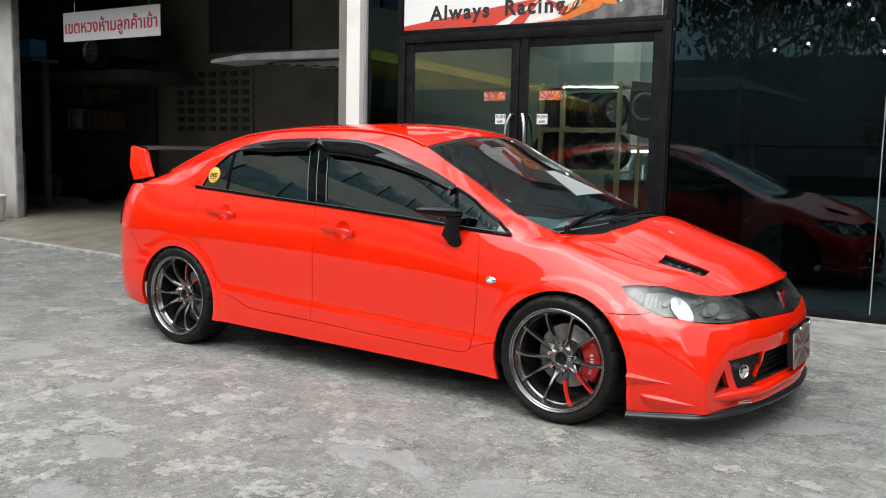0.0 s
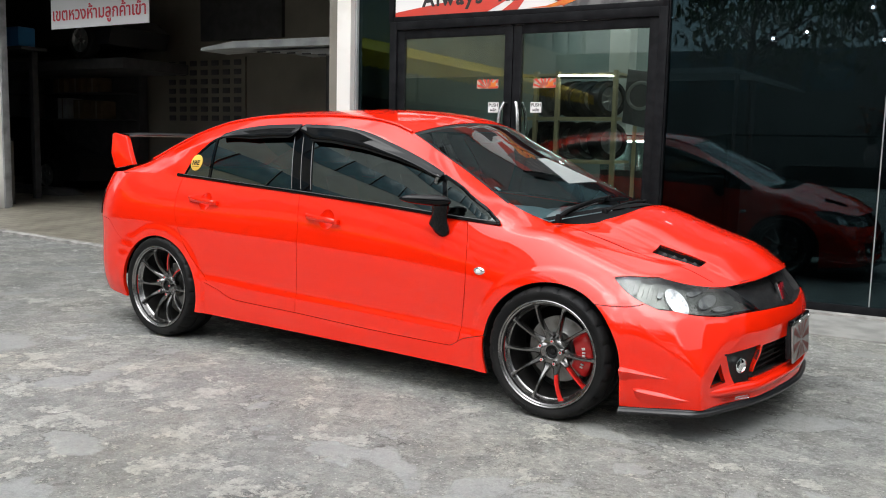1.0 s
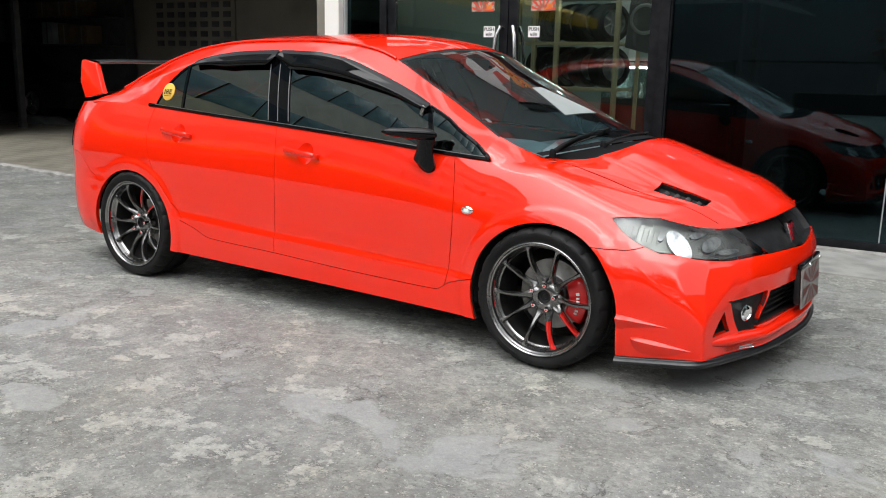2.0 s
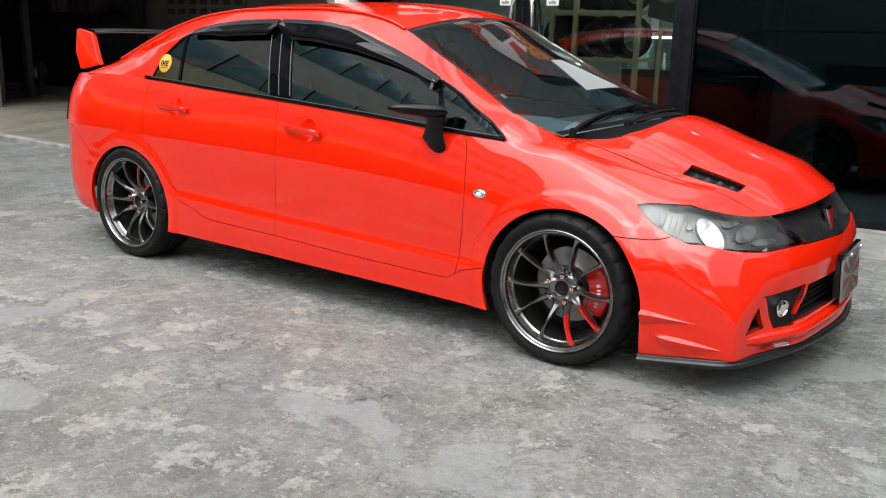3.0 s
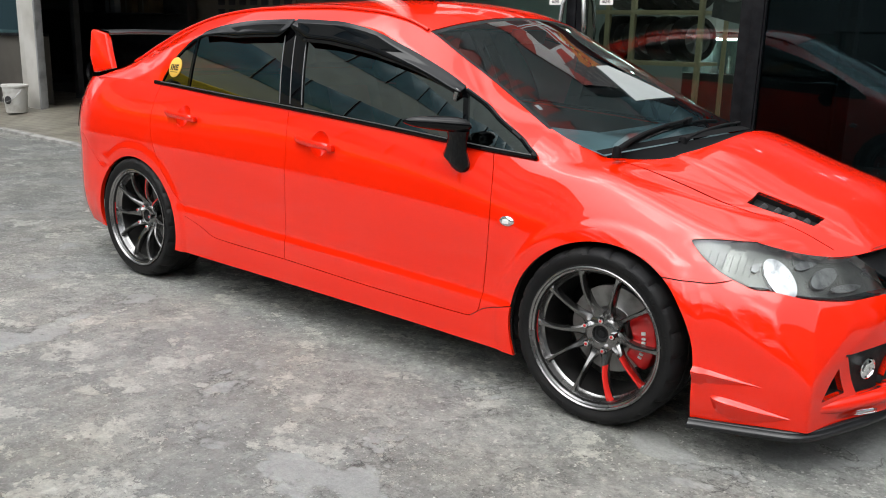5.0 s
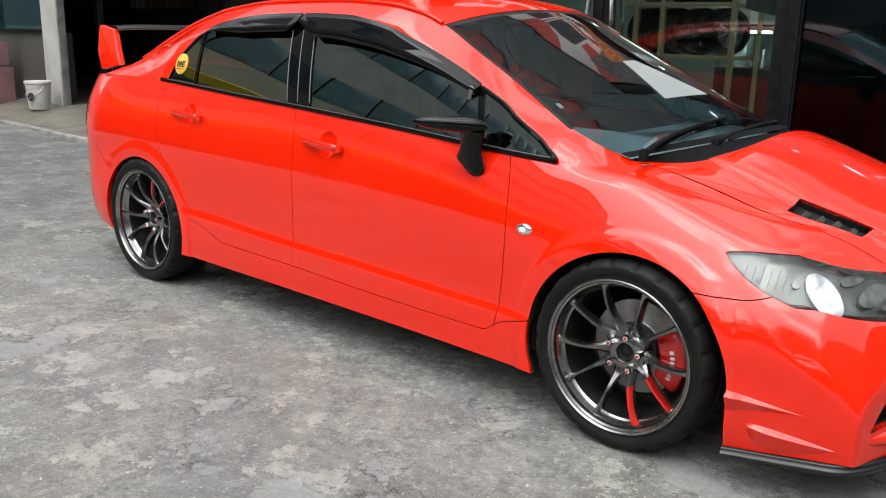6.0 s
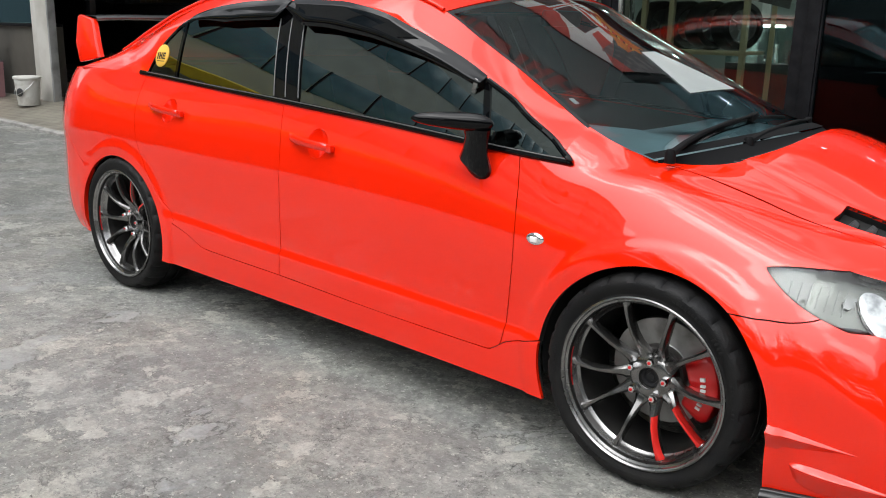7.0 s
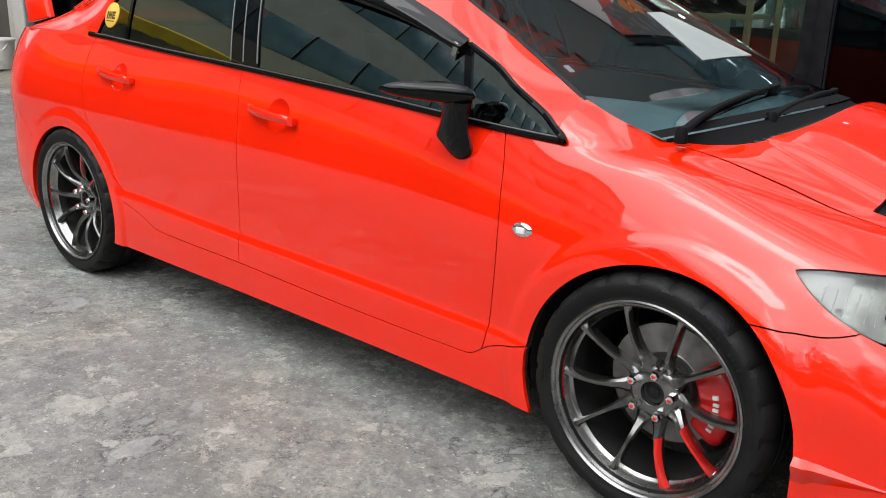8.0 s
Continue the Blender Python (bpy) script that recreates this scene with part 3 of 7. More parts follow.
# flames and the dark smoking tyre beside the words
DARK_PRINT = vary(material("dark_grey_print", (0.07, 0.07, 0.072), 0.5), (0.16, 0.16, 0.16), 9, 0.45, 0.6)
part("tyre_print", prism(bmesh.new(), clip_poly([(-0.33, 2.41), (0.56, 2.41), (0.56, 3.6), (0.05, 3.6), (-0.05, 3.0), (-0.18, 2.62), (-0.30, 2.52)], B0, B1, BZ0, BZ1), -0.0192, -0.0182), DARK_PRINT, sign, "dark grey printed tyre and smoke")
for pts in ([(-0.86, 2.415), (-0.66, 2.425), (-0.52, 2.46), (-0.40, 2.52), (-0.32, 2.60), (-0.36, 2.70), (-0.26, 2.80), (-0.16, 2.95), (-0.02, 2.98), (-0.05, 2.80), (-0.14, 2.62), (-0.22, 2.50), (-0.34, 2.47), (-0.48, 2.425), (-0.62, 2.412)],
            [(-0.44, 2.58), (-0.34, 2.66), (-0.22, 2.66), (-0.12, 2.74), (0.02, 2.72), (-0.02, 2.66), (-0.10, 2.60), (-0.06, 2.52), (-0.20, 2.54), (-0.30, 2.60)]):
    pl = [(p + 0.16, q) for p, q in pts]
    part("flame_print", prism(bmesh.new(), pl, -0.0212 - 0.001 * len(pts) / 20, -0.0196), FLAME, sign, "orange printed flame")
bm = bmesh.new()
for k in range(9):
    u = 0.12 + 0.018 * k
    flat_shape(bm, [(u, 2.535 + 0.012 * k), (u + 0.014, 2.54 + 0.012 * k), (u + 0.012, 2.585 + 0.012 * k), (u + 0.002, 2.58 + 0.012 * k)], -0.0208)
part("white_print", bm, PAPER, sign, smooth=False)
rnd = random.Random(6)
YELLOW_PRINT = material("yellow_print", (0.75, 0.52, 0.10), 0.5)
for k in range(14):
    u = -0.42 + 0.036 * k
    z = 2.44 + 0.020 * k + 0.02 * rnd.random()
    sl = [(u, z), (u + 0.03, z + 0.028), (u + 0.05, z + 0.075), (u + 0.085, z + 0.10), (u + 0.058, z + 0.06), (u + 0.045, z + 0.015)]
    part("flame_lick", prism(bmesh.new(), sl, -0.0236, -0.0226), (INK, YELLOW_PRINT, RAY_RED)[k % 3], sign)
rnd = random.Random(3)
for k in range(16):
    bm = bmesh.new()
    u, z, a = 0.36 + 0.18 * rnd.random(), 2.47 + 0.5 * rnd.random(), rnd.random() * 3
    flat_shape(bm, [(u, z), (u + 0.03 * math.cos(a), z + 0.03 * math.sin(a)), (u + 0.034 * math.cos(a), z + 0.03 * math.sin(a) + 0.008)], -0.0208)
    part("ink_mark", bm, INK, sign, smooth=False)

# ---- dark shop windows ----
for name, u0, u1 in (("window_2", 0.592, 2.18), ("window_3", 2.19, 4.2), ("window_4", 4.21, 8.9)):
    w = shop_part(name, boxed(u0, u1, 0.0, 0.012, 0.096, 3.27), DARK_GLASS, "large dark tinted shop window", "window")
    if name != "window_4":
        part("joint", boxed(u1 + 0.001, u1 + 0.009, -0.002, 0.013, 0.096, 3.27), vary(material("grey_silicone", (0.30, 0.30, 0.30), 0.5), (0.2, 0.2, 0.2), 8), w, "grey glass joint")
shop_part("window_base", boxed(0.592, 8.9, -0.019, 0.04, 0.036, 0.094, 0.004), FRAME, "black window base rail", "trim")
shop_part("window_side", boxed(-2.495, -2.11, 0.0, 0.012, 0.15, 4.05), DARK_GLASS, "narrow dark side window", "window")
shop_part("window_side_rail", boxed(-2.495, -2.11, -0.02, 0.04, 0.06, 0.148, 0.004), FRAME, "black rail under the side window", "trim")
shop_part("post", boxed(0.582, 0.592, -0.03, 0.05, STEP, 4.0), FRAME, "black post beside the sign", "trim")

# ---- the car: x ahead, y to its left, the road at z 0 ----
def smooth_curve(*pairs):
    """A smooth curve through (place, value) pairs, with no overshoot."""
    xs = [p[0] for p in pairs]
    vs = [p[1] for p in pairs]
    n = len(xs)
    d = [(vs[i + 1] - vs[i]) / (xs[i + 1] - xs[i]) for i in range(n - 1)]
    s = [d[0]] + [0 if d[i - 1] * d[i] <= 0 else 2 * d[i - 1] * d[i] / (d[i - 1] + d[i]) for i in range(1, n - 1)] + [d[-1]]

    def f(x):
        if x <= xs[0]:
            return vs[0]
        if x >= xs[-1]:
            return vs[-1]
        i = 0
        while x > xs[i + 1]:
            i += 1
        h = xs[i + 1] - xs[i]
        t = (x - xs[i]) / h
        return (2 * t**3 - 3 * t * t + 1) * vs[i] + (t**3 - 2 * t * t + t) * h * s[i] + (3 * t * t - 2 * t**3) * vs[i + 1] + (t**3 - t * t) * h * s[i + 1]

    return f


def step_up(a, b, x):
    t = min(1, max(0, (x - a) / (b - a)))
    return t * t * (3 - 2 * t)


WHEEL_F, WHEEL_R = 1.348, -1.306
ARCH_F, ARCH_R, ARCH_Z, ARCH_RAD = 1.356, -1.312, 0.286, 0.334
ARCH_WIDE = 1.03
FRONT_C, REAR_C = 1.60, -1.55


def eased(f, r):
    """The curve f with its bends spread over r to either side."""
    return lambda x: sum(f(x + r * k / 4) for k in range(-4, 5)) / 9


sill_z = smooth_curve((-2.25, 0.25), (-1.65, 0.205), (-0.95, 0.19), (1.0, 0.158), (1.65, 0.125), (2.02, 0.150), (2.3, 0.172))
top_z = smooth_curve((-2.27, 0.955), (-2.0, 0.985), (-1.6, 0.995), (-1.25, 0.985), (-0.62, 0.952), (-0.24, 0.933), (0.4, 0.893), (0.88, 0.856), (1.05, 0.846), (1.25, 0.842), (1.4, 0.803), (1.6, 0.733), (1.8, 0.682), (1.95, 0.652), (2.08, 0.634), (2.18, 0.632), (2.24, 0.640), (2.28, 0.650))
widest = smooth_curve((-2.27, 0.85), (-1.6, 0.862), (-1.0, 0.862), (-0.2, 0.856), (0.6, 0.857), (1.0, 0.86), (1.4, 0.868), (1.7, 0.884), (2.0, 0.875), (2.3, 0.86))
top_y = smooth_curve((-2.27, 0.775), (-1.9, 0.765), (-1.6, 0.752), (-1.3, 0.752), (-1.0, 0.766), (-0.2, 0.795), (0.5, 0.80), (0.9, 0.79), (1.05, 0.778), (1.25, 0.766), (1.4, 0.763), (1.6, 0.766), (1.8, 0.77), (2.3, 0.77))
top_z, widest, top_y = eased(top_z, 0.07), eased(widest, 0.10), eased(top_y, 0.08)
nose_x = smooth_curve((0.12, 2.235), (0.20, 2.222), (0.28, 2.20), (0.36, 2.215), (0.44, 2.215), (0.50, 2.200), (0.56, 2.165), (0.62, 2.116), (0.655, 2.09))
tail_x = smooth_curve((0.2, -2.235), (0.4, -2.275), (0.6, -2.275), (0.8, -2.262), (0.93, -2.235), (0.99, -2.21))
fold = smooth_curve((-0.26, -0.022), (-0.21, -0.008), (-0.12, -0.002), (0.0, 0.0), (0.014, -0.008), (0.06, -0.007), (0.2, -0.002), (0.3, 0.0))
apron = smooth_curve((0.1, -0.024), (0.2, -0.006), (0.3, 0.0), (0.45, 0.0), (0.66, -0.014))
rear_apron = smooth_curve((0.2, -0.03), (0.3, -0.005), (0.42, 0.0), (0.6, -0.004), (0.7, 0.0))


def half_width(x, z):
    """How far the car's side stands out at (x, z)."""
    zt = top_z(x)
    w = widest(x)
    crease = 0.40 - 0.037 * (x + 0.9)
    mid = step_up(-1.05, -0.85, x) * (1 - step_up(0.98, 1.1, x))
    w += mid * fold(z - crease)
    w += step_up(1.1, 1.65, x) * apron(z) + (1 - step_up(-1.6, -1.15, x)) * rear_apron(z)
    for xc in (ARCH_F, ARCH_R):
        r = math.hypot((x - xc) / ARCH_WIDE, z - ARCH_Z)
        w += 0.008 * (1 - step_up(ARCH_RAD + 0.048, ARCH_RAD + 0.068, r)) * (0.4 + 0.6 * step_up(ARCH_RAD - 0.1, ARCH_RAD + 0.05, r))
    d = max(0.0, zt - z)
    q = max(0.0, 1 - d / 0.05) * crest_turn(x)
    return w - (widest(x) - top_y(x)) * max(0.0, 1 - d / 0.30) ** 2 - crest_round(x) * (1 - math.sqrt(1 - min(1, q) ** 2))


def crest_round(x):
    """How far the fender's crest rolls inward."""
    return 0.045 * (1 - 0.8 * step_up(1.62, 1.86, x))


crest_turn = smooth_curve((0.95, 0.0), (1.0, 0.15), (1.05, 0.42), (1.1, 0.68), (1.2, 0.98), (1.28, 1.0))


# the front in plan: angles and distances from the car's middle at FRONT_C, half-widths as shares of 0.87 m
CORNER_X, CORNER_Y = 0.43, 0.935
front_run = smooth_curve((-0.1, 0.632), (0.0, 0.632), (0.12, 0.628), (0.30, 0.610), (0.54, 0.578), (0.69, 0.518), (0.76, 0.487), (0.82, 0.465), (0.935, 0.430), (1.3, 0.33))


def reach(inside, a):
    """How far one gets at the angle a before leaving the shape."""
    lo, hi = 0.0, 1.3
    for _ in range(22):
        r = (lo + hi) / 2
        if inside(r * math.sin(a), r * math.cos(a) / 0.87):
            lo = r
        else:
            hi = r
    return lo


def front_angle(th):
    return math.atan2((2.13 - FRONT_C) * max(0.0, math.sin(th)) ** (2 / 2.6), 0.87 * max(0.0, math.cos(th)) ** 0.83)


def round_front(a, z):
    """The rounded front at lamp height."""
    n, p = nose_x(z) - FRONT_C, 3.0 - 0.4 * step_up(0.25, 0.6, z)
    return reach(lambda x, y: (x / n) ** p + y ** (2 / 0.83) < 1, a)


def sharp_front(a, z):
    """The lower bumper: flat sides that turn to the front at a corner."""
    k = (nose_x(z) - FRONT_C - CORNER_X) / (0.632 - CORNER_X)
    return reach(lambda x, y: y < 1 - (1 - CORNER_Y) * (max(0.0, x) / CORNER_X) ** 1.5 and x < CORNER_X + (front_run(abs(y)) - CORNER_X) * (k if y < CORNER_Y else 1), a)


def turn_at(a):
    """The turn whose angle is a."""
    lo, hi = 0.0, math.pi / 2
    for _ in range(40):
        th = (lo + hi) / 2
        lo, hi = (th, hi) if front_angle(th) < a else (lo, th)
    return lo


CORNER = turn_at(math.atan2(CORNER_X, 0.87 * CORNER_Y))


def hull_point(station, v):
    """A point on the right side. station: (nominal x, turn towards the nose + or the tail -); v: 0 at the sill, 1 at the top edge."""
    xn, th = station
    z = sill_z(xn) + (top_z(xn) - sill_z(xn)) * v
    if th == 0:
        return Vector((xn, -half_width(xn, z), z))
    if th > 0:
        a = front_angle(th)
        edge = 1 - step_up(0.40, 0.60, z)
        r = round_front(a, z) if edge < 1 else 0.0
        if edge > 0:
            spread = 0.012 + 0.26 * step_up(0.27, 0.50, z)
            r += (sum(w * sharp_front(a + k * spread, z) for k, w in ((-1, 0.11), (-0.5, 0.23), (0, 0.32), (0.5, 0.23), (1, 0.11))) - r) * edge
        return Vector((FRONT_C + r * math.sin(a), -half_width(xn, z) * r * math.cos(a) / 0.87, z))
    x = REAR_C + (tail_x(z) - REAR_C) * math.sin(-th) ** 0.8
    return Vector((x, -half_width(xn, z) * math.cos(th) ** 0.62, z))


def stations():
    out = []
    for k in range(34, 0, -1):
        th = math.pi / 2 * k / 34
        out.append((REAR_C + (-2.275 - REAR_C) * math.sin(th) ** 0.8, -th))
    n = 260
    out += [(REAR_C + (FRONT_C - REAR_C) * i / n, 0) for i in range(n + 1)]
    turns = [CORNER * (1 - (1 - k / 30) ** 1.25) for k in range(1, 31)] + [CORNER + (math.pi / 2 - CORNER) * (k / 30) ** 1.25 for k in range(1, 31)]
    for th in turns:
        out.append((FRONT_C + (2.28 - FRONT_C) * math.sin(th) ** 0.8, th))
    return out


def surface(rows, flip=False):
    """A bmesh of a grid of points, with each point's smooth normal kept in a layer."""
    bm = bmesh.new()
    keep = bm.verts.layers.float_vector.new("n")
    vs = [[bm.verts.new(p) for p in row] for row in rows]
    for a, b in zip(vs, vs[1:]):
        for i in range(len(a) - 1):
            q = (a[i], b[i], b[i + 1], a[i + 1])
            if (q[0].co - q[3].co).length < 1e-6:
                q = q[:3]
            elif (q[1].co - q[2].co).length < 1e-6:
                q = (q[0], q[1], q[3])
            bm.faces.new(q[::-1] if flip else q)
    bmesh.ops.remove_doubles(bm, verts=bm.verts, dist=1e-6)
    bm.normal_update()
    for v in bm.verts:
        v[keep] = v.normal
    return bm


def cut(bm, f):
    """Cuts the faces of bm along f = 0."""
    val = {v: f(v.co) for v in bm.verts}
    for v in val:
        if abs(val[v]) < 2e-4:
            val[v] = 0.0
    for e in list(bm.edges):
        a, b = e.verts
        if val[a] * val[b] < 0:
            lo, hi = 0.0, 1.0
            for _ in range(14):
                t = (lo + hi) / 2
                if f(a.co.lerp(b.co, t)) * val[a] > 0:
                    lo = t
                else:
                    hi = t
            _, v = bmesh.utils.edge_split(e, a, (lo + hi) / 2)
            val[v] = 0.0
    for face in list(bm.faces):
        zs = [v for v in face.verts if val[v] == 0.0]
        if len(zs) == 2 and any(val[v] > 0 for v in face.verts) and any(val[v] < 0 for v in face.verts):
            try:
                bmesh.utils.face_split(face, zs[0], zs[1])
            except ValueError:
                pass


def take(bm, inside, flange=0.008, shift=0.0):
    """A new bmesh of the faces whose middle is inside, with its rim folded in by flange and all of it moved out by shift."""
    out = bmesh.new()
    src = bm.verts.layers.float_vector["n"]
    dst = out.verts.layers.float_vector.new("n")
    made = {}
    for f in bm.faces:
        if inside(f.calc_center_median()):
            vs = []
            for v in f.verts:
                if v not in made:
                    w = out.verts.new(v.co + Vector(v[src]) * shift)
                    w[dst] = v[src]
                    made[v] = w
                vs.append(made[v])
            try:
                out.faces.new(vs)
            except ValueError:
                pass
    if flange:
        rim = [e for e in out.edges if len(e.link_faces) == 1]
        twin = {}
        for e in rim:
            for v in e.verts:
                if v not in twin:
                    n = Vector(v[dst])
                    a = out.verts.new(v.co)
                    b = out.verts.new(v.co - n * flange)
                    a[dst] = b[dst] = (0, 0, 0)
                    twin[v] = (a, b)
        for e in rim:
            loop = e.link_loops[0]
            p, q = loop.vert, loop.link_loop_next.vert
            try:
                out.faces.new((twin[q][0], twin[p][0], twin[p][1], twin[q][1]))
            except ValueError:
                pass
    return out


def panel(name, bm, mat, parent=None, label=""):
    """Links a bmesh made by take(), shaded by the normals that it kept."""
    keep = bm.verts.layers.float_vector["n"]
    bm.normal_update()
    ns = [Vector(v[keep]) if Vector(v[keep]).length > 0.1 else v.normal.copy() for v in bm.verts]
    ob = part(name, bm, mat, parent, label)
    ob.data.normals_split_custom_set_from_vertices([n.normalized() for n in ns])
    return ob


def mirrored(bm):
    out = bm.copy()
    keep = out.verts.layers.float_vector["n"]
    for v in out.verts:
        v.co.y = -v.co.y
        n = v[keep]
        v[keep] = (n[0], -n[1], n[2])
    bmesh.ops.reverse_faces(out, faces=out.faces)
    return out


def both(name, bm, mat, parent, label=""):
    """The panel on the right side and its mirror image on the left."""
    m = mirrored(bm)
    return panel(name, bm, mat, parent, label), panel(name, m, mat, parent, label)


def outline(pairs):
    """The signed distance to a closed outline in two numbers; inside is negative."""
    n = len(pairs)

    def f(a, b):
        best, inside = 1e9, False
        for i in range(n):
            (x0, y0), (x1, y1) = pairs[i], pairs[(i + 1) % n]
            dx, dy = x1 - x0, y1 - y0
            t = max(0, min(1, ((a - x0) * dx + (b - y0) * dy) / (dx * dx + dy * dy)))
            best = min(best, math.hypot(a - x0 - t * dx, b - y0 - t * dy))
            if (y0 > b) != (y1 > b) and a < x0 + (b - y0) * dx / dy:
                inside = not inside
        return -best if inside else best

    return f


car = thing("car", "bright red four-door saloon car with black wing and gunmetal wheels", "car")

# the lines between the panels
GAP = 0.0016
door_front = smooth_curve((0.25, 0.845), (0.28, 0.87), (0.33, 0.884), (0.40, 0.892), (0.60, 0.905), (0.75, 0.893), (0.86, 0.868))
door_mid = smooth_curve((0.28, -0.182), (0.41, -0.178), (0.70, -0.172), (0.94, -0.205))
door_rear = smooth_curve((0.30, -0.80), (0.40, -0.89), (0.49, -0.98), (0.56, -1.042), (0.667, -1.123), (0.80, -1.172), (0.87, -1.185), (0.98, -1.195))
door_low = smooth_curve((-1.0, 0.40), (-0.785, 0.345), (-0.66, 0.302), (-0.17, 0.286), (0.42, 0.264), (0.82, 0.258), (0.9, 0.30), (1.02, 0.335))
bumper_line = smooth_curve((1.50, 0.548), (1.69, 0.551), (1.76, 0.565), (1.80, 0.60))
lamp_low_x = smooth_curve((1.60, 0.70), (1.63, 0.656), (1.73, 0.588), (1.83, 0.549))
lamp_low_y = smooth_curve((0.0, 0.512), (0.3, 0.528), (0.5, 0.531), (0.65, 0.525), (0.73, 0.532), (0.78, 0.549))
rear_line = smooth_curve((-2.3, 0.70), (-1.85, 0.69), (-1.72, 0.60), (-1.6, 0.53))


lamp_top = smooth_curve((1.60, 0.652), (1.64, 0.667), (1.70, 0.672), (1.80, 0.672))


def in_arch(p):
    return min(math.hypot((p.x - ARCH_F) / ARCH_WIDE, max(0.0, p.z - ARCH_Z) if p.x > ARCH_F else p.z - ARCH_Z), math.hypot((p.x - ARCH_R) / ARCH_WIDE, p.z - ARCH_Z)) - ARCH_RAD


def lamp_edge(p):
    return p.z - (lamp_low_x(p.x) if p.x < 1.83 else lamp_low_y(abs(p.y)))


def grille_edge(p):
    return abs(p.y) - 0.47 + (0.60 - p.z) * 0.9


fog = outline([(0.676, 0.372), (0.452, 0.392), (0.500, 0.240), (0.604, 0.234)])
duct = outline([(0.760, 0.240), (0.700, 0.336), (0.655, 0.250)])
intake = outline([(-0.438, 0.385), (0.438, 0.385), (0.500, 0.250), (-0.500, 0.250)])

hull = surface([[hull_point(s, 1 - (1 - v / 66) ** 1.35) for v in range(67)] for s in stations()])
cut(hull, in_arch)
for g in (-GAP, GAP):
    cut(hull, lambda p: p.x - door_front(p.z) - g if p.z > door_low(p.x) - 0.02 else 1.0)
    cut(hull, lambda p: p.x - door_mid(p.z) - g if p.z > door_low(p.x) - 0.02 else p.x + 0.18)
    cut(hull, lambda p: p.x - door_rear(p.z) - g if p.z > 0.38 else 1.0)
    cut(hull, lambda p: p.z - door_low(p.x) - g if -0.95 < p.x < 1.06 else 1.0)
    cut(hull, lambda p: p.z - bumper_line(p.x) - g if 1.4 < p.x < 1.80 else -1.0)
    cut(hull, lambda p: lamp_edge(p) - g if p.x > 1.58 else -1.0)
    cut(hull, lambda p: grille_edge(p) - g if p.x > 1.85 else 1.0)
    cut(hull, lambda p: p.z - lamp_top(p.x) - g if 1.58 < p.x < 1.80 else 1.0)
    cut(hull, lambda p: p.z - rear_line(p.x) - g if p.x < -1.55 else 1.0)
DISHES = ((0.02, 0.808, 0.052), (-0.92, 0.850, 0.05))
for dx, dz, dr in DISHES:
    cut(hull, lambda p: math.hypot(p.x - dx, p.z - dz) - dr)
for shape in (fog, duct, intake):
    cut(hull, lambda p: shape(-p.y, p.z) if p.x > 1.9 else 1.0)


def place(p):
    """The panel that a point of the side belongs to."""
    if in_arch(p) < 0:
        return "hole"
    if p.x > 1.58 and lamp_edge(p) > -GAP:
        if p.x < 1.80 and p.z > lamp_top(p.x) - GAP:
            return "gap" if p.z < lamp_top(p.x) + GAP else "front_fender"
        if lamp_edge(p) < GAP or abs(grille_edge(p)) < GAP:
            return "gap"
        return "grille" if grille_edge(p) < 0 else "headlight"
    if p.x > ARCH_F and (p.x > 1.8 or p.z < bumper_line(p.x) + GAP):
        if p.x < 1.8 and p.z > bumper_line(p.x) - GAP:
            return "gap"
        if p.x > 1.9 and min(fog(-p.y, p.z), duct(-p.y, p.z), intake(-p.y, p.z)) < 0:
            return "hole"
        return "front_bumper"
    if p.x < ARCH_R:
        d = p.z - rear_line(p.x)
        return "gap" if abs(d) < GAP else ("rear_bumper" if d < 0 else "quarter_panel")
    if any(math.hypot(p.x - dx, p.z - dz) < dr for dx, dz, dr in DISHES):
        return "dish"
    low = p.z - door_low(p.x)
    if low < GAP:
        return "gap" if low > -GAP and p.x > -0.90 else "side_skirt"
    if p.x > door_front(p.z) - GAP:
        return "gap" if p.x < door_front(p.z) + GAP else "front_fender"
    if p.x < door_rear(p.z) + GAP:
        return "gap" if p.x > door_rear(p.z) - GAP else "quarter_panel"
    d = p.x - door_mid(p.z)
    return "gap" if abs(d) < GAP else ("front_door" if d > 0 else "rear_door")


def whole(bm):
    """Joins a right half with its mirror image."""
    m = mirrored(bm)
    me = bpy.data.meshes.new("half")
    m.to_mesh(me)
    m.free()
    bm.from_mesh(me)
    bpy.data.meshes.remove(me)
    return bm


panel("front_bumper", whole(take(hull, lambda p: place(p) == "front_bumper", 0.02)), RED, car)
panel("rear_bumper", whole(take(hull, lambda p: place(p) == "rear_bumper", 0.02)), RED, car)
both("quarter_panel", take(hull, lambda p: place(p) == "quarter_panel", 0.012), RED, car)
both("side_skirt", take(hull, lambda p: place(p) == "side_skirt", 0.012), RED, car)
front_doors = both("front_door", take(hull, lambda p: place(p) == "front_door", 0.012), RED, car)
rear_doors = both("rear_door", take(hull, lambda p: place(p) == "rear_door", 0.012), RED, car)
panel("inner_shell", whole(take(hull, lambda p: in_arch(p) > -0.001 and p.x < 1.58, 0, -0.022)), VOID, car, "dark inner body")

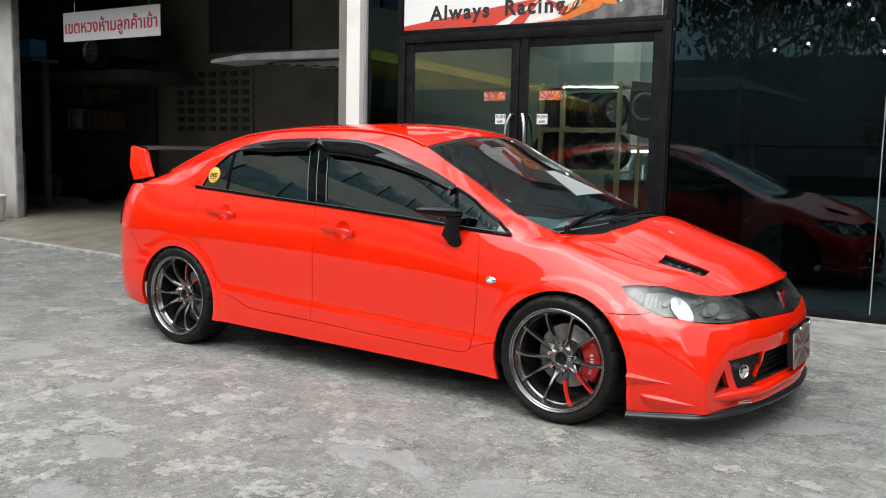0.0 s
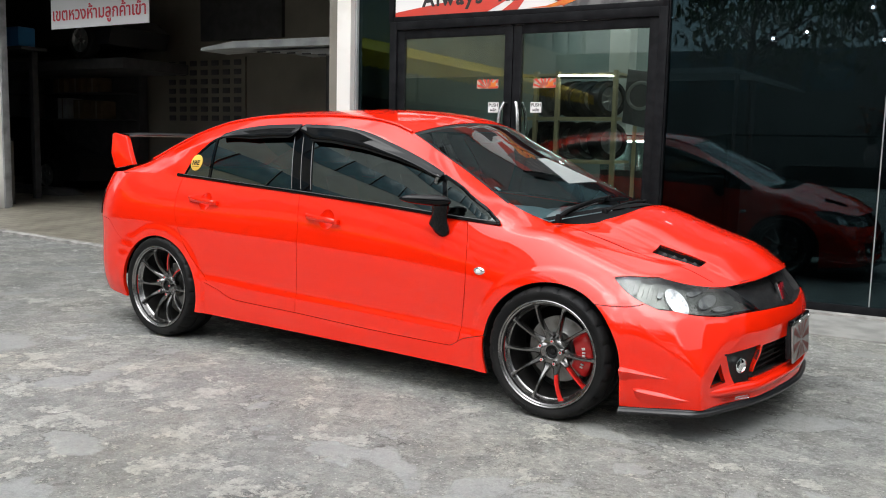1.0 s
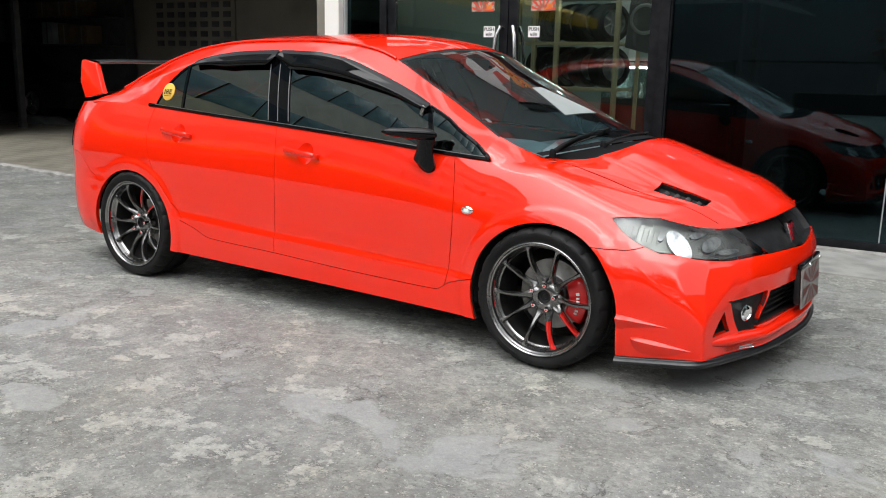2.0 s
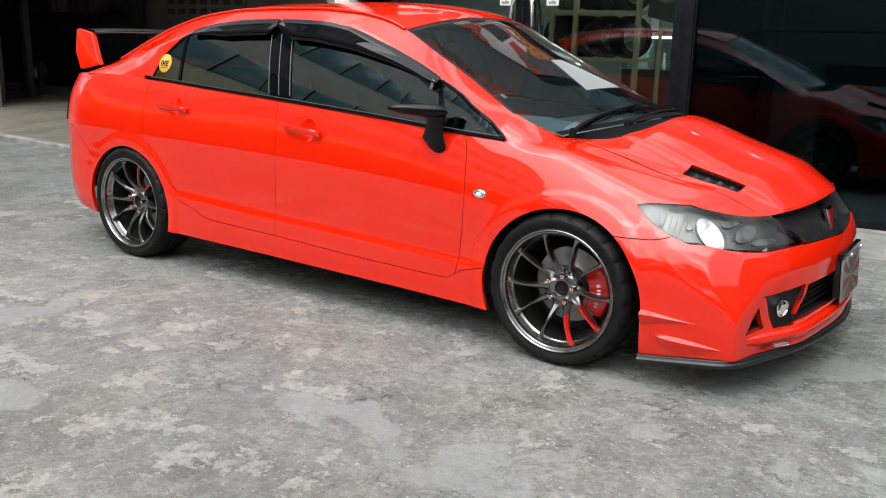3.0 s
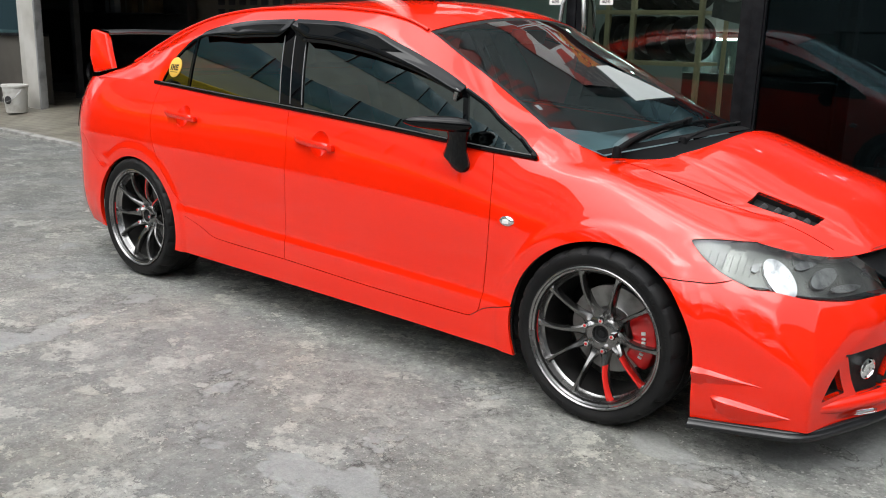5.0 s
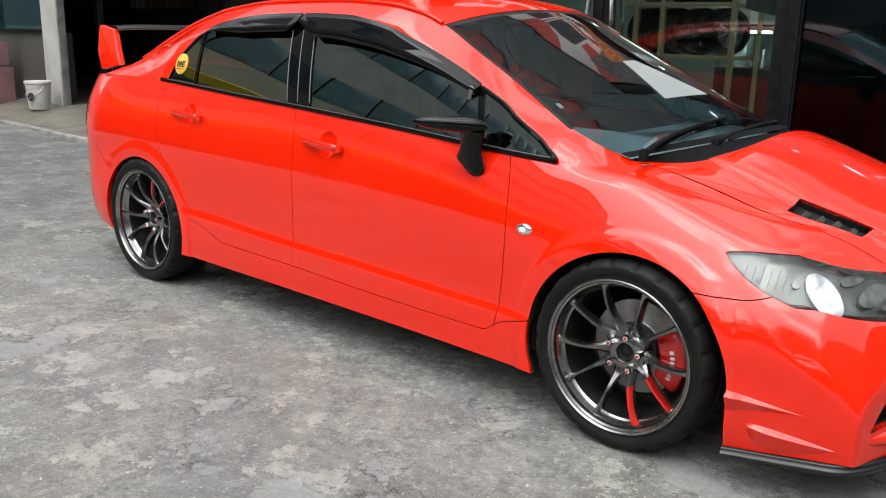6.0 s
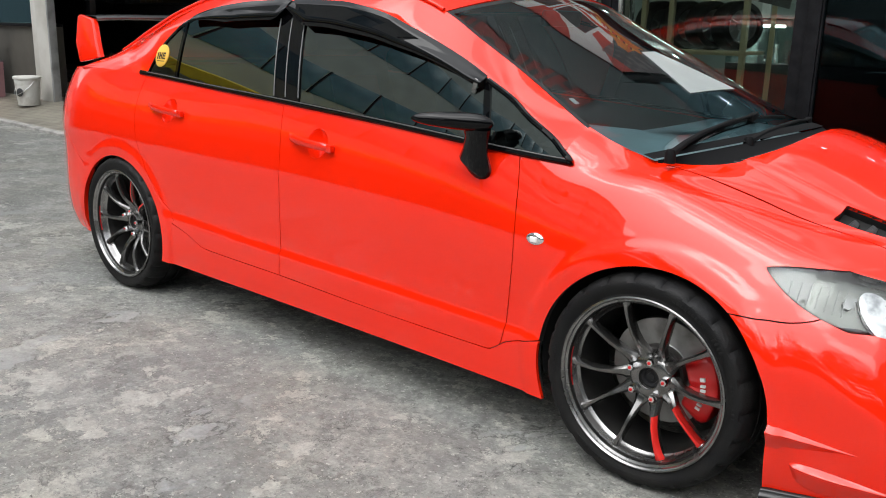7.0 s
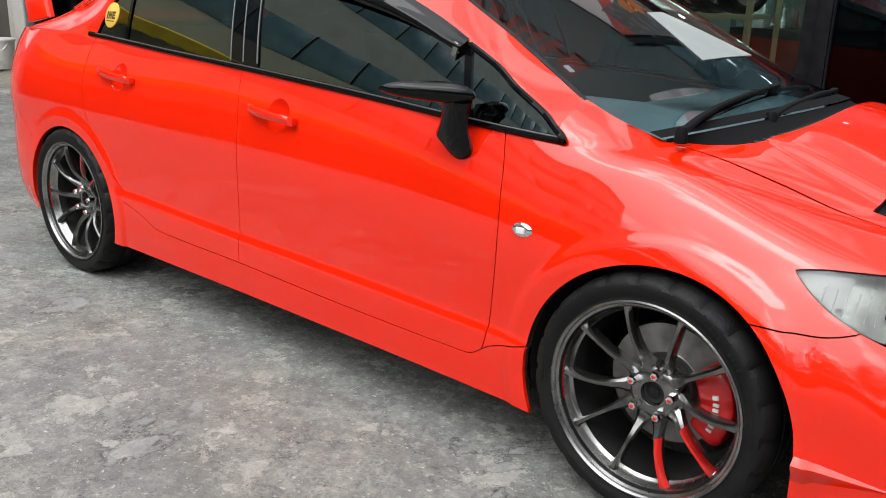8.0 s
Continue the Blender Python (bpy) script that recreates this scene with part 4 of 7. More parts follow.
# ---- the cabin ----
edge_z = smooth_curve((-1.95, 0.99), (-1.757, 1.058), (-1.5, 1.165), (-1.2, 1.267), (-0.94, 1.322), (-0.6, 1.352), (-0.2, 1.358), (0.1, 1.342), (0.28, 1.312), (0.42, 1.262), (0.57, 1.183), (0.75, 1.09), (0.93, 0.988), (1.02, 0.938), (1.12, 0.89), (1.25, 0.856))
edge_y = smooth_curve((-1.95, 0.60), (-1.6, 0.55), (-1.2, 0.545), (-0.6, 0.565), (0.0, 0.575), (0.4, 0.602), (0.8, 0.64), (1.02, 0.668), (1.25, 0.715))
glass_z = smooth_curve((-1.200, 0.976), (-1.193, 1.0), (-1.170, 1.045), (-1.12, 1.115), (-1.06, 1.168), (-1.0, 1.211), (-0.9, 1.247), (-0.765, 1.274), (-0.56, 1.294), (-0.30, 1.300), (-0.06, 1.294), (0.09, 1.274), (0.2, 1.250), (0.31, 1.215), (0.4, 1.186), (0.5, 1.150), (0.6, 1.110), (0.69, 1.068), (0.807, 1.012), (0.869, 0.970), (0.952, 0.923), (0.985, 0.900), (1.047, 0.845))
glass_top = eased(smooth_curve((-1.95, 0.992), (-1.6, 1.075), (-1.3, 1.14), (-1.0, 1.211), (-0.9, 1.247), (-0.765, 1.274), (-0.56, 1.294), (-0.30, 1.300), (-0.06, 1.294), (0.09, 1.274), (0.2, 1.250), (0.31, 1.215), (0.4, 1.186), (0.5, 1.150), (0.6, 1.110), (0.69, 1.068), (0.807, 1.012), (0.869, 0.970), (0.952, 0.923), (0.985, 0.900), (1.047, 0.852), (1.25, 0.84)), 0.06)


def cabin_point(x, w):
    """The side of the cabin: evenly leaning glass, and above it the pillar that folds in to the roof's edge."""
    y0, z0, y1, z1 = top_y(x), top_z(x), edge_y(x), edge_z(x)
    z = z0 + (z1 - z0) * w
    y = y0 + (y1 - y0) * w + 0.06 * w * (1 - w) * min(1, (z1 - z0) / 0.3)
    g = min(0.97, max(0.03, (glass_top(x) - z0) / (z1 - z0)))
    dg = g * (z1 - z0)
    yg = y0 - 0.26 * dg - 0.35 * dg * dg
    if w < g:
        yn = y0 - 0.26 * (z - z0) - 0.35 * (z - z0) ** 2
    else:
        f = (w - g) / (1 - g)
        yn = yg + (y1 - yg) * f + 0.10 * abs(y1 - yg) * f * (1 - f)
    y += (yn - y) * step_up(-1.5, -1.1, x)
    return Vector((x, -y, z))


def glass_edge(p):
    return p.z - glass_z(p.x) if -1.200 < p.x < 1.047 else 1.0


quarter_split = smooth_curve((0.96, -0.958), (1.22, -0.976))
pillar_split = smooth_curve((0.93, -0.195), (1.31, -0.297))
front_split = smooth_curve((0.86, 0.748), (1.07, 0.692))
FR = 0.013

cabin = surface([[cabin_point(-1.95 + 3.2 * i / 200, w / 32) for w in range(33)] for i in range(201)])
cut(cabin, glass_edge)
cut(cabin, lambda p: glass_edge(p) + FR)
cut(cabin, lambda p: p.z - top_z(p.x) - FR if -1.22 < p.x < 1.07 else 1.0)
for split, a, b in ((quarter_split, -0.009, 0.009), (pillar_split, -0.068, 0.070), (front_split, -0.012, 0.012)):
    for g in (a, b):
        cut(cabin, lambda p: p.x - split(p.z) - g if glass_edge(p) < 0.02 else 1.0)
cut(cabin, lambda p: p.x - 1.022 - 0.2 * (p.z - 0.94) + GAP if p.z > 0.83 else 1.0)
cut(cabin, lambda p: p.x - 1.022 - 0.2 * (p.z - 0.94) - GAP if p.z > 0.83 else 1.0)


def pane_at(p):
    g = glass_edge(p)
    if g > 0:
        d = p.x - 1.022 - 0.2 * (p.z - 0.94)
        return "gap" if abs(d) < GAP else ("pillar" if d < 0 else "scuttle_side")
    if g > -FR or p.z < top_z(p.x) + FR:
        return "frame"
    if abs(p.x - quarter_split(p.z)) < 0.009 or -0.068 < p.x - pillar_split(p.z) < 0.070 or abs(p.x - front_split(p.z)) < 0.012:
        return "frame"
    if p.x < quarter_split(p.z):
        return "quarter"
    if p.x < pillar_split(p.z):
        return "rear"
    return "front" if p.x < front_split(p.z) else "corner"


both("roof_pillar", take(cabin, lambda p: pane_at(p) == "pillar" and p.x > -1.78, 0.01), RED, car)
both("window_frame", take(cabin, lambda p: pane_at(p) == "frame", 0.01, 0.001), GLOSS_BLACK, car, "black window surround")
for kind in ("quarter", "rear", "front", "corner"):
    for ob in both("side_window", take(cabin, lambda p: pane_at(p) == kind, 0, -0.004), CAR_GLASS, car, "dark tinted side glass"):
        pass


def across(xs, lead, crown, flat=2.4, n=28):
    """Rows from the right edge of the roof to the left; lead and crown: how far the middle runs ahead and rises."""
    rows = []
    for x in xs:
        row = []
        for i in range(n + 1):
            t = -1 + 2 * i / n
            k = 1 - abs(t) ** flat
            row.append(Vector((x + lead(x) * k, edge_y(x) * t, edge_z(x) + crown(x) * k)))
        rows.append(row)
    return rows


lead = smooth_curve((-1.95, -0.20), (-1.0, -0.06), (-0.4, 0.0), (0.1, 0.03), (0.40, 0.07), (1.2, 0.20))
crown = smooth_curve((-1.95, 0.02), (-1.0, 0.055), (-0.4, 0.052), (0.40, 0.07), (1.2, 0.055))


def span(a, b, n):
    return [a + (b - a) * i / n for i in range(n + 1)]


bm = tube(bmesh.new(), [(x, -edge_y(x) - 0.003, edge_z(x) + 0.003) for x in [-1.72 + 2.12 * i / 50 for i in range(51)]], 0.007, 10)
both_tube = bm.copy()
for v in both_tube.verts:
    v.co.y = -v.co.y
bmesh.ops.reverse_faces(both_tube, faces=both_tube.faces)
part("roof_moulding", bm, RED, car)
part("roof_moulding", both_tube, RED, car)
roof = surface(across(span(-1.0, 0.405, 48), lead, crown))
panel("roof", take(roof, lambda p: True, 0.008), RED, car)


screen_side = smooth_curve((1.02, 0.70), (1.06, 0.672), (1.12, 0.668), (1.20, 0.655))


def band(a, b, n, t0, t1, m, lift=0.0):
    """A stretch of the windscreen between two stations and two shares of its width."""
    rows = []
    for x in span(a, b, n):
        row = []
        for t in span(t0, t1, m):
            k = 1 - abs(t) ** 2.2
            row.append(Vector((x + lead(x) * k + lift * 0.5, edge_y(x) * t, edge_z(x) + crown(x) * k + lift * 0.86)))
        rows.append(row)
    return surface(rows)


screen_bm = band(0.43, 1.17, 40, -0.982, 0.982, 40)
cut(screen_bm, lambda p: abs(p.y) - screen_side(p.x))
windscreen = panel("windscreen", take(screen_bm, lambda p: abs(p.y) < screen_side(p.x), 0), SCREEN_GLASS, car, "tinted windscreen")
panel("screen_border", take(band(0.41, 0.43, 2, -1, 1, 40), lambda p: True, 0), BLACK, windscreen, "black printed border")
for t0, t1 in ((-0.997, -0.982), (0.982, 0.997)):
    panel("screen_border", take(band(0.43, 1.10, 40, t0, t1, 2), lambda p: True, 0), BLACK, windscreen, "black printed border")
panel("screen_border", take(band(1.17, 1.207, 3, -0.94, 0.94, 40), lambda p: True, 0), WIPER_BLACK, windscreen, "black printed border")
rear_rows = surface(across(span(-1.93, -1.01, 30), lead, crown))
panel("rear_window", take(rear_rows, lambda p: True, 0), CAR_GLASS, car, "dark tinted rear glass")

# bonnet and boot lid run from edge to edge
st = stations()


def lid(sts, lead_k, crown_k, flat=2.2, n=44, inset=0.0):
    rows = []
    for s in sts:
        e = hull_point(s, 1.0)
        row = []
        for i in range(n + 1):
            t = -1 + 2 * i / n
            k = 1 - abs(t) ** flat
            z = e.z + crown_k * e.y * e.y * k
            row.append(Vector((e.x + lead_k * (e.y / 0.735) ** 2 * k, (abs(e.y) - inset * min(1, abs(e.y) / 0.1)) * t, z)))
        rows.append(row)
    return surface(rows)


bonnet_st = [s for s in st if s[0] > 0.86]
shut_y = smooth_curve((1.2, 0.645), (1.30, 0.632), (1.42, 0.612), (1.555, 0.585), (1.70, 0.563), (1.83, 0.557), (1.95, 0.545), (2.2, 0.52))
crown_fade = smooth_curve((1.27, 1.0), (1.7, 1.0), (1.9, 0.86), (2.1, 0.7))
corner_rise = smooth_curve((0.9, 0.125), (1.0, 0.088), (1.02, 0.081), (1.09, 0.053), (1.16, 0.031), (1.234, 0.010), (1.31, 0.0))
corner_bend = smooth_curve((1.0, 0.42), (1.03, 0.5), (1.10, 0.8), (1.16, 1.0))
cowl_y = smooth_curve((1.0, 0.668), (1.09, 0.662), (1.16, 0.655), (1.234, 0.637), (1.30, 0.60))
bulge_y = smooth_curve((1.3, 0.455), (1.45, 0.463), (1.70, 0.470), (1.92, 0.445), (2.1, 0.40))


def cowl_x(y):
    """The bonnet's rear edge, blunt in the middle and turned back at its corners."""
    return 1.487 - 0.253 * (abs(y) / 0.637) ** 4


def cowl_edge(p):
    return max(abs(p.y) - cowl_y(p.x), p.x - cowl_x(p.y))


def bonnet_rows():
    """The bonnet and the fender tops: a raised middle, flat strips beside it, a hollow along each fender's crest and the rise to the pillar."""
    rows = []
    for s in bonnet_st:
        e = hull_point(s, 1.0)
        w = abs(e.y)
        wide = w + crest_round(s[0]) * (1 - math.sqrt(1 - crest_turn(s[0]) ** 2))
        row = []
        for i in range(121):
            t = -1 + 2 * i / 120
            y = w * abs(t)
            a = y / max(1e-6, wide)
            tc = 0.69
            k = 0.30 * (1 - a) / (1 - tc) if a > tc else 0.30 + 0.70 * (1 - (a / tc) ** 2)
            k -= 0.30 * (1 - w / max(1e-6, wide)) / (1 - tc)
            x = e.x + 0.20 * (wide / 0.735) ** 2 * (1 - abs(t) ** 2.2)
            z = e.z + 0.150 * wide * wide * k * crown_fade(e.x)
            z += 0.012 * step_up(1.30, 1.50, x) * (1 - step_up(1.94, 2.08, x)) * (1 - step_up(bulge_y(x) - 0.008, bulge_y(x) + 0.024, y))
            hollow = 0.690 - 0.33 * (x - 1.30)
            z -= 0.016 * math.exp(-(((y - hollow) / 0.036) ** 2)) * step_up(1.22, 1.42, x) * (1 - step_up(1.58, 1.86, x))
            z += corner_rise(x) * max(0.0, min(1.15, (w - y) / max(0.03, w - cowl_y(x)))) ** corner_bend(x)
            row.append(Vector((x, w * t, z)))
        rows.append(row)
    return rows


bonnet_bm = surface(bonnet_rows())
# side and top share their normals along the crest
keep_h = hull.verts.layers.float_vector["n"]
keep_b = bonnet_bm.verts.layers.float_vector["n"]
on_crest = {}
for v in hull.verts:
    if v.co.x > 0.86:
        on_crest[(round(v.co.x, 4), round(v.co.y, 4), round(v.co.z, 4))] = v
for v in bonnet_bm.verts:
    twin = on_crest.get((round(v.co.x, 4), round(-abs(v.co.y), 4), round(v.co.z, 4)))
    if twin is not None:
        n = Vector(v[keep_b])
        flip = Vector((1, 1 if v.co.y < 0 else -1, 1))
        n = (n * flip + Vector(twin[keep_h])).normalized()
        v[keep_b] = n * flip
        if v.co.y > 0:
            twin[keep_h] = n
for g in (-0.0022, 0.0022):
    cut(bonnet_bm, lambda p: abs(p.y) - shut_y(p.x) - g if 1.19 < p.x < 1.97 else -1.0)
cut(bonnet_bm, cowl_edge)
cut(bonnet_bm, lambda p: p.x - 1.022 - 0.2 * (p.z - 0.94))


def bonnet_side(p):
    if cowl_edge(p) < 0 or p.x < 1.022 + 0.2 * (p.z - 0.94):
        return "open"
    d = abs(p.y) - shut_y(p.x) if p.x < 1.97 else -1.0
    return "bonnet" if d < -0.002 else ("crown" if d > 0.002 else "gap")


def vent_edge(p):
    return vent_shape(p.x, abs(p.y))


vent_shape = outline([(1.685, 0.528), (1.890, 0.496), (1.905, 0.446), (1.700, 0.466)])
cut(bonnet_bm, vent_edge)
both("front_fender", take(hull, lambda p: place(p) == "front_fender", 0.0), RED, car)
bonnet = panel("bonnet", take(bonnet_bm, lambda p: vent_edge(p) > 0 and bonnet_side(p) == "bonnet", 0.012), RED, car)
for y in (1, -1):
    panel("fender_crown", take(bonnet_bm, lambda p: p.y * y > 0 and bonnet_side(p) == "crown", 0.0), RED, car)
for y in (1, -1):
    panel("bonnet_gutter", take(bonnet_bm, lambda p: p.y * y > 0 and bonnet_side(p) == "gap", 0.0, -0.012), VOID, car)
boot = panel("boot_lid", take(lid([s for s in st if s[0] < -1.72], 0.0, 0.07), lambda p: True, 0.01), RED, car)

def top_at(x, y):
    """The height of the bonnet at a place of the plan."""
    near = sorted(bonnet_bm.verts, key=lambda q: (q.co.x - x) ** 2 + (q.co.y - y) ** 2)[:3]
    return sum(q.co.z for q in near) / 3


cowl_rows = []
edge_tops = [top_at(cowl_x(0.637 * j / 16), 0.637 * j / 16) for j in range(17)]
for i in range(9):
    f = i / 8
    row = []
    for j in range(33):
        t = 0.92 * (-1 + j / 16)
        k = 1 - abs(t) ** 2.2
        a = Vector((1.205 + lead(1.205) * k, edge_y(1.205) * t, edge_z(1.205) + crown(1.205) * k - 0.006))
        y = 0.637 * (-1 + j / 16)
        b = Vector((cowl_x(y) + 0.004, y, edge_tops[abs(j - 16)] - 0.010))
        row.append(a.lerp(b, f) + Vector((0, 0, -0.014 * math.sin(math.pi * f))))
    cowl_rows.append(row)
cowl_bm = surface(cowl_rows)
panel("cowl", take(cowl_bm, lambda p: True, 0.0), WIPER_BLACK, car, "black plastic scuttle grille under the wipers")

# ---- the car's fittings ----
CHROME = material("chrome", (0.85, 0.85, 0.86), 0.06, 1.0)
GUNMETAL = vary(material("gunmetal_wheel_paint", (0.27, 0.266, 0.262), 0.2, 0.95), (0.175, 0.172, 0.168), 9, rough=(0.12, 0.26))
LIP_METAL = vary(material("brushed_rim_lip", (0.36, 0.355, 0.35), 0.22, 1.0), (0.22, 0.217, 0.213), 10, rough=(0.16, 0.36))
DISC_METAL = vary(material("brake_disc_steel", (0.34, 0.33, 0.32), 0.38, 0.9), (0.2, 0.19, 0.18), 16)
CALIPER_RED = material("red_caliper_paint", (0.62, 0.012, 0.012), 0.3, 0, 0.5, 0.25)
WHITE_PAINT = material("white_lettering", (0.75, 0.75, 0.73), 0.5)
CLEAR = tinted_glass("clear_lamp_lens", (0.97, 1.0, 1.0), 0.93, ior=1.42)
SATIN = vary(material("bright_lamp_silver", (0.66, 0.66, 0.66), 0.3, 1.0), (0.30, 0.30, 0.31), 18, 0.45, 0.6, rough=(0.2, 0.4))
LAMP_GREY = vary(material("lamp_bezel_grey", (0.13, 0.134, 0.122), 0.28, 0.7), (0.07, 0.072, 0.066), 14, rough=(0.2, 0.4))
LAMP_SIDE = vary(material("ribbed_grey_reflector", (0.15, 0.153, 0.146), 0.4, 0.4), (0.08, 0.08, 0.077), 60, stretch=(1, 1, 0.1))
DIM_CHROME = vary(material("dull_lamp_silver", (0.24, 0.245, 0.24), 0.35, 0.9), (0.12, 0.12, 0.12), 40, stretch=(1, 1, 0.1))
CARBON = vary(material("carbon_black", (0.010, 0.010, 0.011), 0.3, 0, 0.25, 0.08, 0.3), (0.016, 0.016, 0.017), 60)
YELLOW = material("yellow_sticker", (0.72, 0.42, 0.06), 0.5)
SEAT_CLOTH = vary(material("black_seat_cloth", (0.02, 0.02, 0.022), 0.85), (0.035, 0.03, 0.03), 30)
SEAT_RED = material("red_seat_cloth", (0.30, 0.02, 0.02), 0.8)
DASH = vary(material("dark_dash_plastic", (0.03, 0.031, 0.033), 0.6), (0.045, 0.045, 0.046), 25)
DASH_TOP = vary(material("pale_grey_dash", (0.30, 0.33, 0.335), 0.6), (0.22, 0.24, 0.245), 6)


def shared(name, bm, mat, smooth=True, angle=40):
    me = bpy.data.meshes.new(name)
    bm.normal_update()
    bm.to_mesh(me)
    bm.free()
    me.materials.append(mat)
    if smooth:
        me.shade_smooth()
        me.set_sharp_from_angle(angle=radians(angle))
    return me


def piece(name, me, parent, m=None, label="", mat=None):
    """An object of its own on a shared mesh."""
    ob = new(name, me)
    ob.parent = parent
    if m is not None:
        ob.matrix_local = m
    if mat is not None:
        ob.material_slots[0].link = "OBJECT"
        ob.material_slots[0].material = mat
    if label:
        ob["label"] = label
    return ob


def flipped(bm):
    out = bm.copy()
    for v in out.verts:
        v.co.y = -v.co.y
    bmesh.ops.reverse_faces(out, faces=out.faces)
    return out


def twins(name, bm, mat, parents, label=""):
    """A fitting on the right side and its mirror image; parents: one parent or a right and a left one."""
    ps = parents if isinstance(parents, tuple) else (parents, parents)
    m = flipped(bm)
    return part(name, bm, mat, ps[0], label), part(name, m, mat, ps[1], label)


# wheels: local z points out of the car
def tyre_mesh():
    bm = bmesh.new()
    prof = [(0.226, 0.088), (0.238, 0.104), (0.247, 0.1085), (0.252, 0.1075), (0.262, 0.113), (0.275, 0.1165), (0.284, 0.115), (0.290, 0.1115), (0.2945, 0.107), (0.2995, 0.097), (0.3035, 0.086), (0.306, 0.070),
            (0.306, 0.036), (0.300, 0.034), (0.300, 0.026), (0.306, 0.024), (0.306, -0.024), (0.300, -0.026), (0.300, -0.034), (0.306, -0.036), (0.306, -0.075), (0.296, -0.105), (0.275, -0.116), (0.24, -0.10), (0.226, -0.088)]
    steps = 132
    rings = []
    for i, (r, h) in enumerate(prof):
        ring = []
        for k in range(steps):
            notch = 0.0065 if i in (7, 8, 9, 10, 11) and k % 6 == 0 else 0.0
            ring.append(bm.verts.new(((r - notch) * math.cos(2 * math.pi * k / steps), (r - notch) * math.sin(2 * math.pi * k / steps), h - notch * 0.5)))
        rings.append(ring)
    for a, b in zip(rings, rings[1:]):
        for k in range(steps):
            j = (k + 1) % steps
            bm.faces.new((a[k], b[k], b[j], a[j]))
    bmesh.ops.recalc_face_normals(bm, faces=bm.faces)
    return shared("tyre", bm, RUBBER, angle=30)


def barrel_bm():
    return lathe(bmesh.new(), [(0.229, 0.099), (0.226, 0.086), (0.2235, 0.070), (0.214, 0.055), (0.208, 0.0), (0.205, -0.09), (0.226, -0.10), (0.232, -0.108), (0.236, -0.10), (0.216, -0.085), (0.216, 0.02), (0.226, 0.06), (0.236, 0.095)], 96, close=True)


def lip_mesh():
    return shared("rim_lip", lathe(bmesh.new(), [(0.2125, 0.060), (0.2165, 0.064), (0.2215, 0.071), (0.2245, 0.0855), (0.2265, 0.0885), (0.2305, 0.1005), (0.2365, 0.104), (0.2385, 0.1115), (0.2425, 0.1145), (0.2465, 0.1125), (0.2475, 0.106), (0.244, 0.099), (0.232, 0.085), (0.226, 0.066), (0.216, 0.056)], 96, close=True), LIP_METAL)


SPOKE_ROWS = [(0.040, 0.040, 0.0150, 0.036), (0.058, 0.0425, 0.0190, 0.036), (0.070, 0.0450, 0.0205, 0.034), (0.082, 0.0500, 0.0150, 0.032), (0.105, 0.0670, 0.0100, 0.034), (0.135, 0.0800, 0.0084, 0.036),
              (0.165, 0.0865, 0.0076, 0.036), (0.190, 0.0885, 0.0080, 0.034), (0.209, 0.0885, 0.0092, 0.032), (0.222, 0.0865, 0.0125, 0.030), (0.2285, 0.0875, 0.0150, 0.030)]


def bow(r, side):
    """How far a spoke swings sideways at radius r."""
    return side * 0.0045 * math.sin(math.pi * min(1, max(0, (r - 0.045) / 0.185))) ** 1.2


def spoke_mesh(side):
    """One slim spoke along local y, deep, dished and bowed, with a small foot at the rim."""
    bm = bmesh.new()
    rings = []
    for r, h, w, d in SPOKE_ROWS:
        sec = [(-w, h - 0.008), (-w * 0.5, h), (w * 0.5, h), (w, h - 0.008), (w * 0.8, h - d), (-w * 0.8, h - d)]
        rings.append([bm.verts.new((x + bow(r, side), r, z)) for x, z in sec])
    for a, b in zip(rings, rings[1:]):
        for k in range(6):
            j = (k + 1) % 6
            bm.faces.new((a[k], b[k], b[j], a[j]))
    bm.faces.new(rings[0])
    bm.faces.new(rings[-1][::-1])
    bmesh.ops.recalc_face_normals(bm, faces=bm.faces)
    return shared("spoke", bm, GUNMETAL, angle=35)


def stripe_mesh(side):
    bm = bmesh.new()
    prev = None
    for r, h, w, d in SPOKE_ROWS[4:10]:
        q = (r - 0.1) / 0.12
        xb = bow(r, side)
        now = [bm.verts.new((x + xb, r, z + 0.0012)) for x, z in ((-w * 0.5, h), (w * 0.5 * (0.4 + 0.6 * q), h), (-w * 1.04, h - 0.008), (-w * 1.04, h - 0.020))]
        if prev:
            for i, j in ((1, 0), (0, 2), (2, 3)):
                bm.faces.new((prev[i], prev[j], now[j], now[i]))
        prev = now
    bmesh.ops.solidify(bm, geom=bm.faces[:], thickness=-0.0008)
    return shared("spoke_stripe", bm, SPOKE_RED)


def hub_mesh():
    bm = lathe(bmesh.new(), [(r, h - 0.036) for r, h in ((0.0, 0.048), (0.0265, 0.048), (0.0285, 0.073), (0.0305, 0.0835), (0.034, 0.0855), (0.040, 0.0845), (0.052, 0.0815), (0.061, 0.0785), (0.067, 0.073), (0.069, 0.064), (0.069, 0.03), (0.0, 0.03))], 60)
    return shared("hub", bm, GUNMETAL)


def cap_mesh():
    bm = lathe(bmesh.new(), [(0.0, 0.034), (0.010, 0.034), (0.012, 0.030), (0.019, 0.030), (0.021, 0.035), (0.0275, 0.037), (0.0275, 0.014)], 30)
    return shared("centre_cap", bm, BLACK)


def nut_mesh():
    bm = lathe(bmesh.new(), [(0.0125, 0.036), (0.0125, 0.064), (0.0095, 0.0705), (0.0, 0.072)], 6)
    return shared("wheel_nut", bm, CHROME, smooth=False)


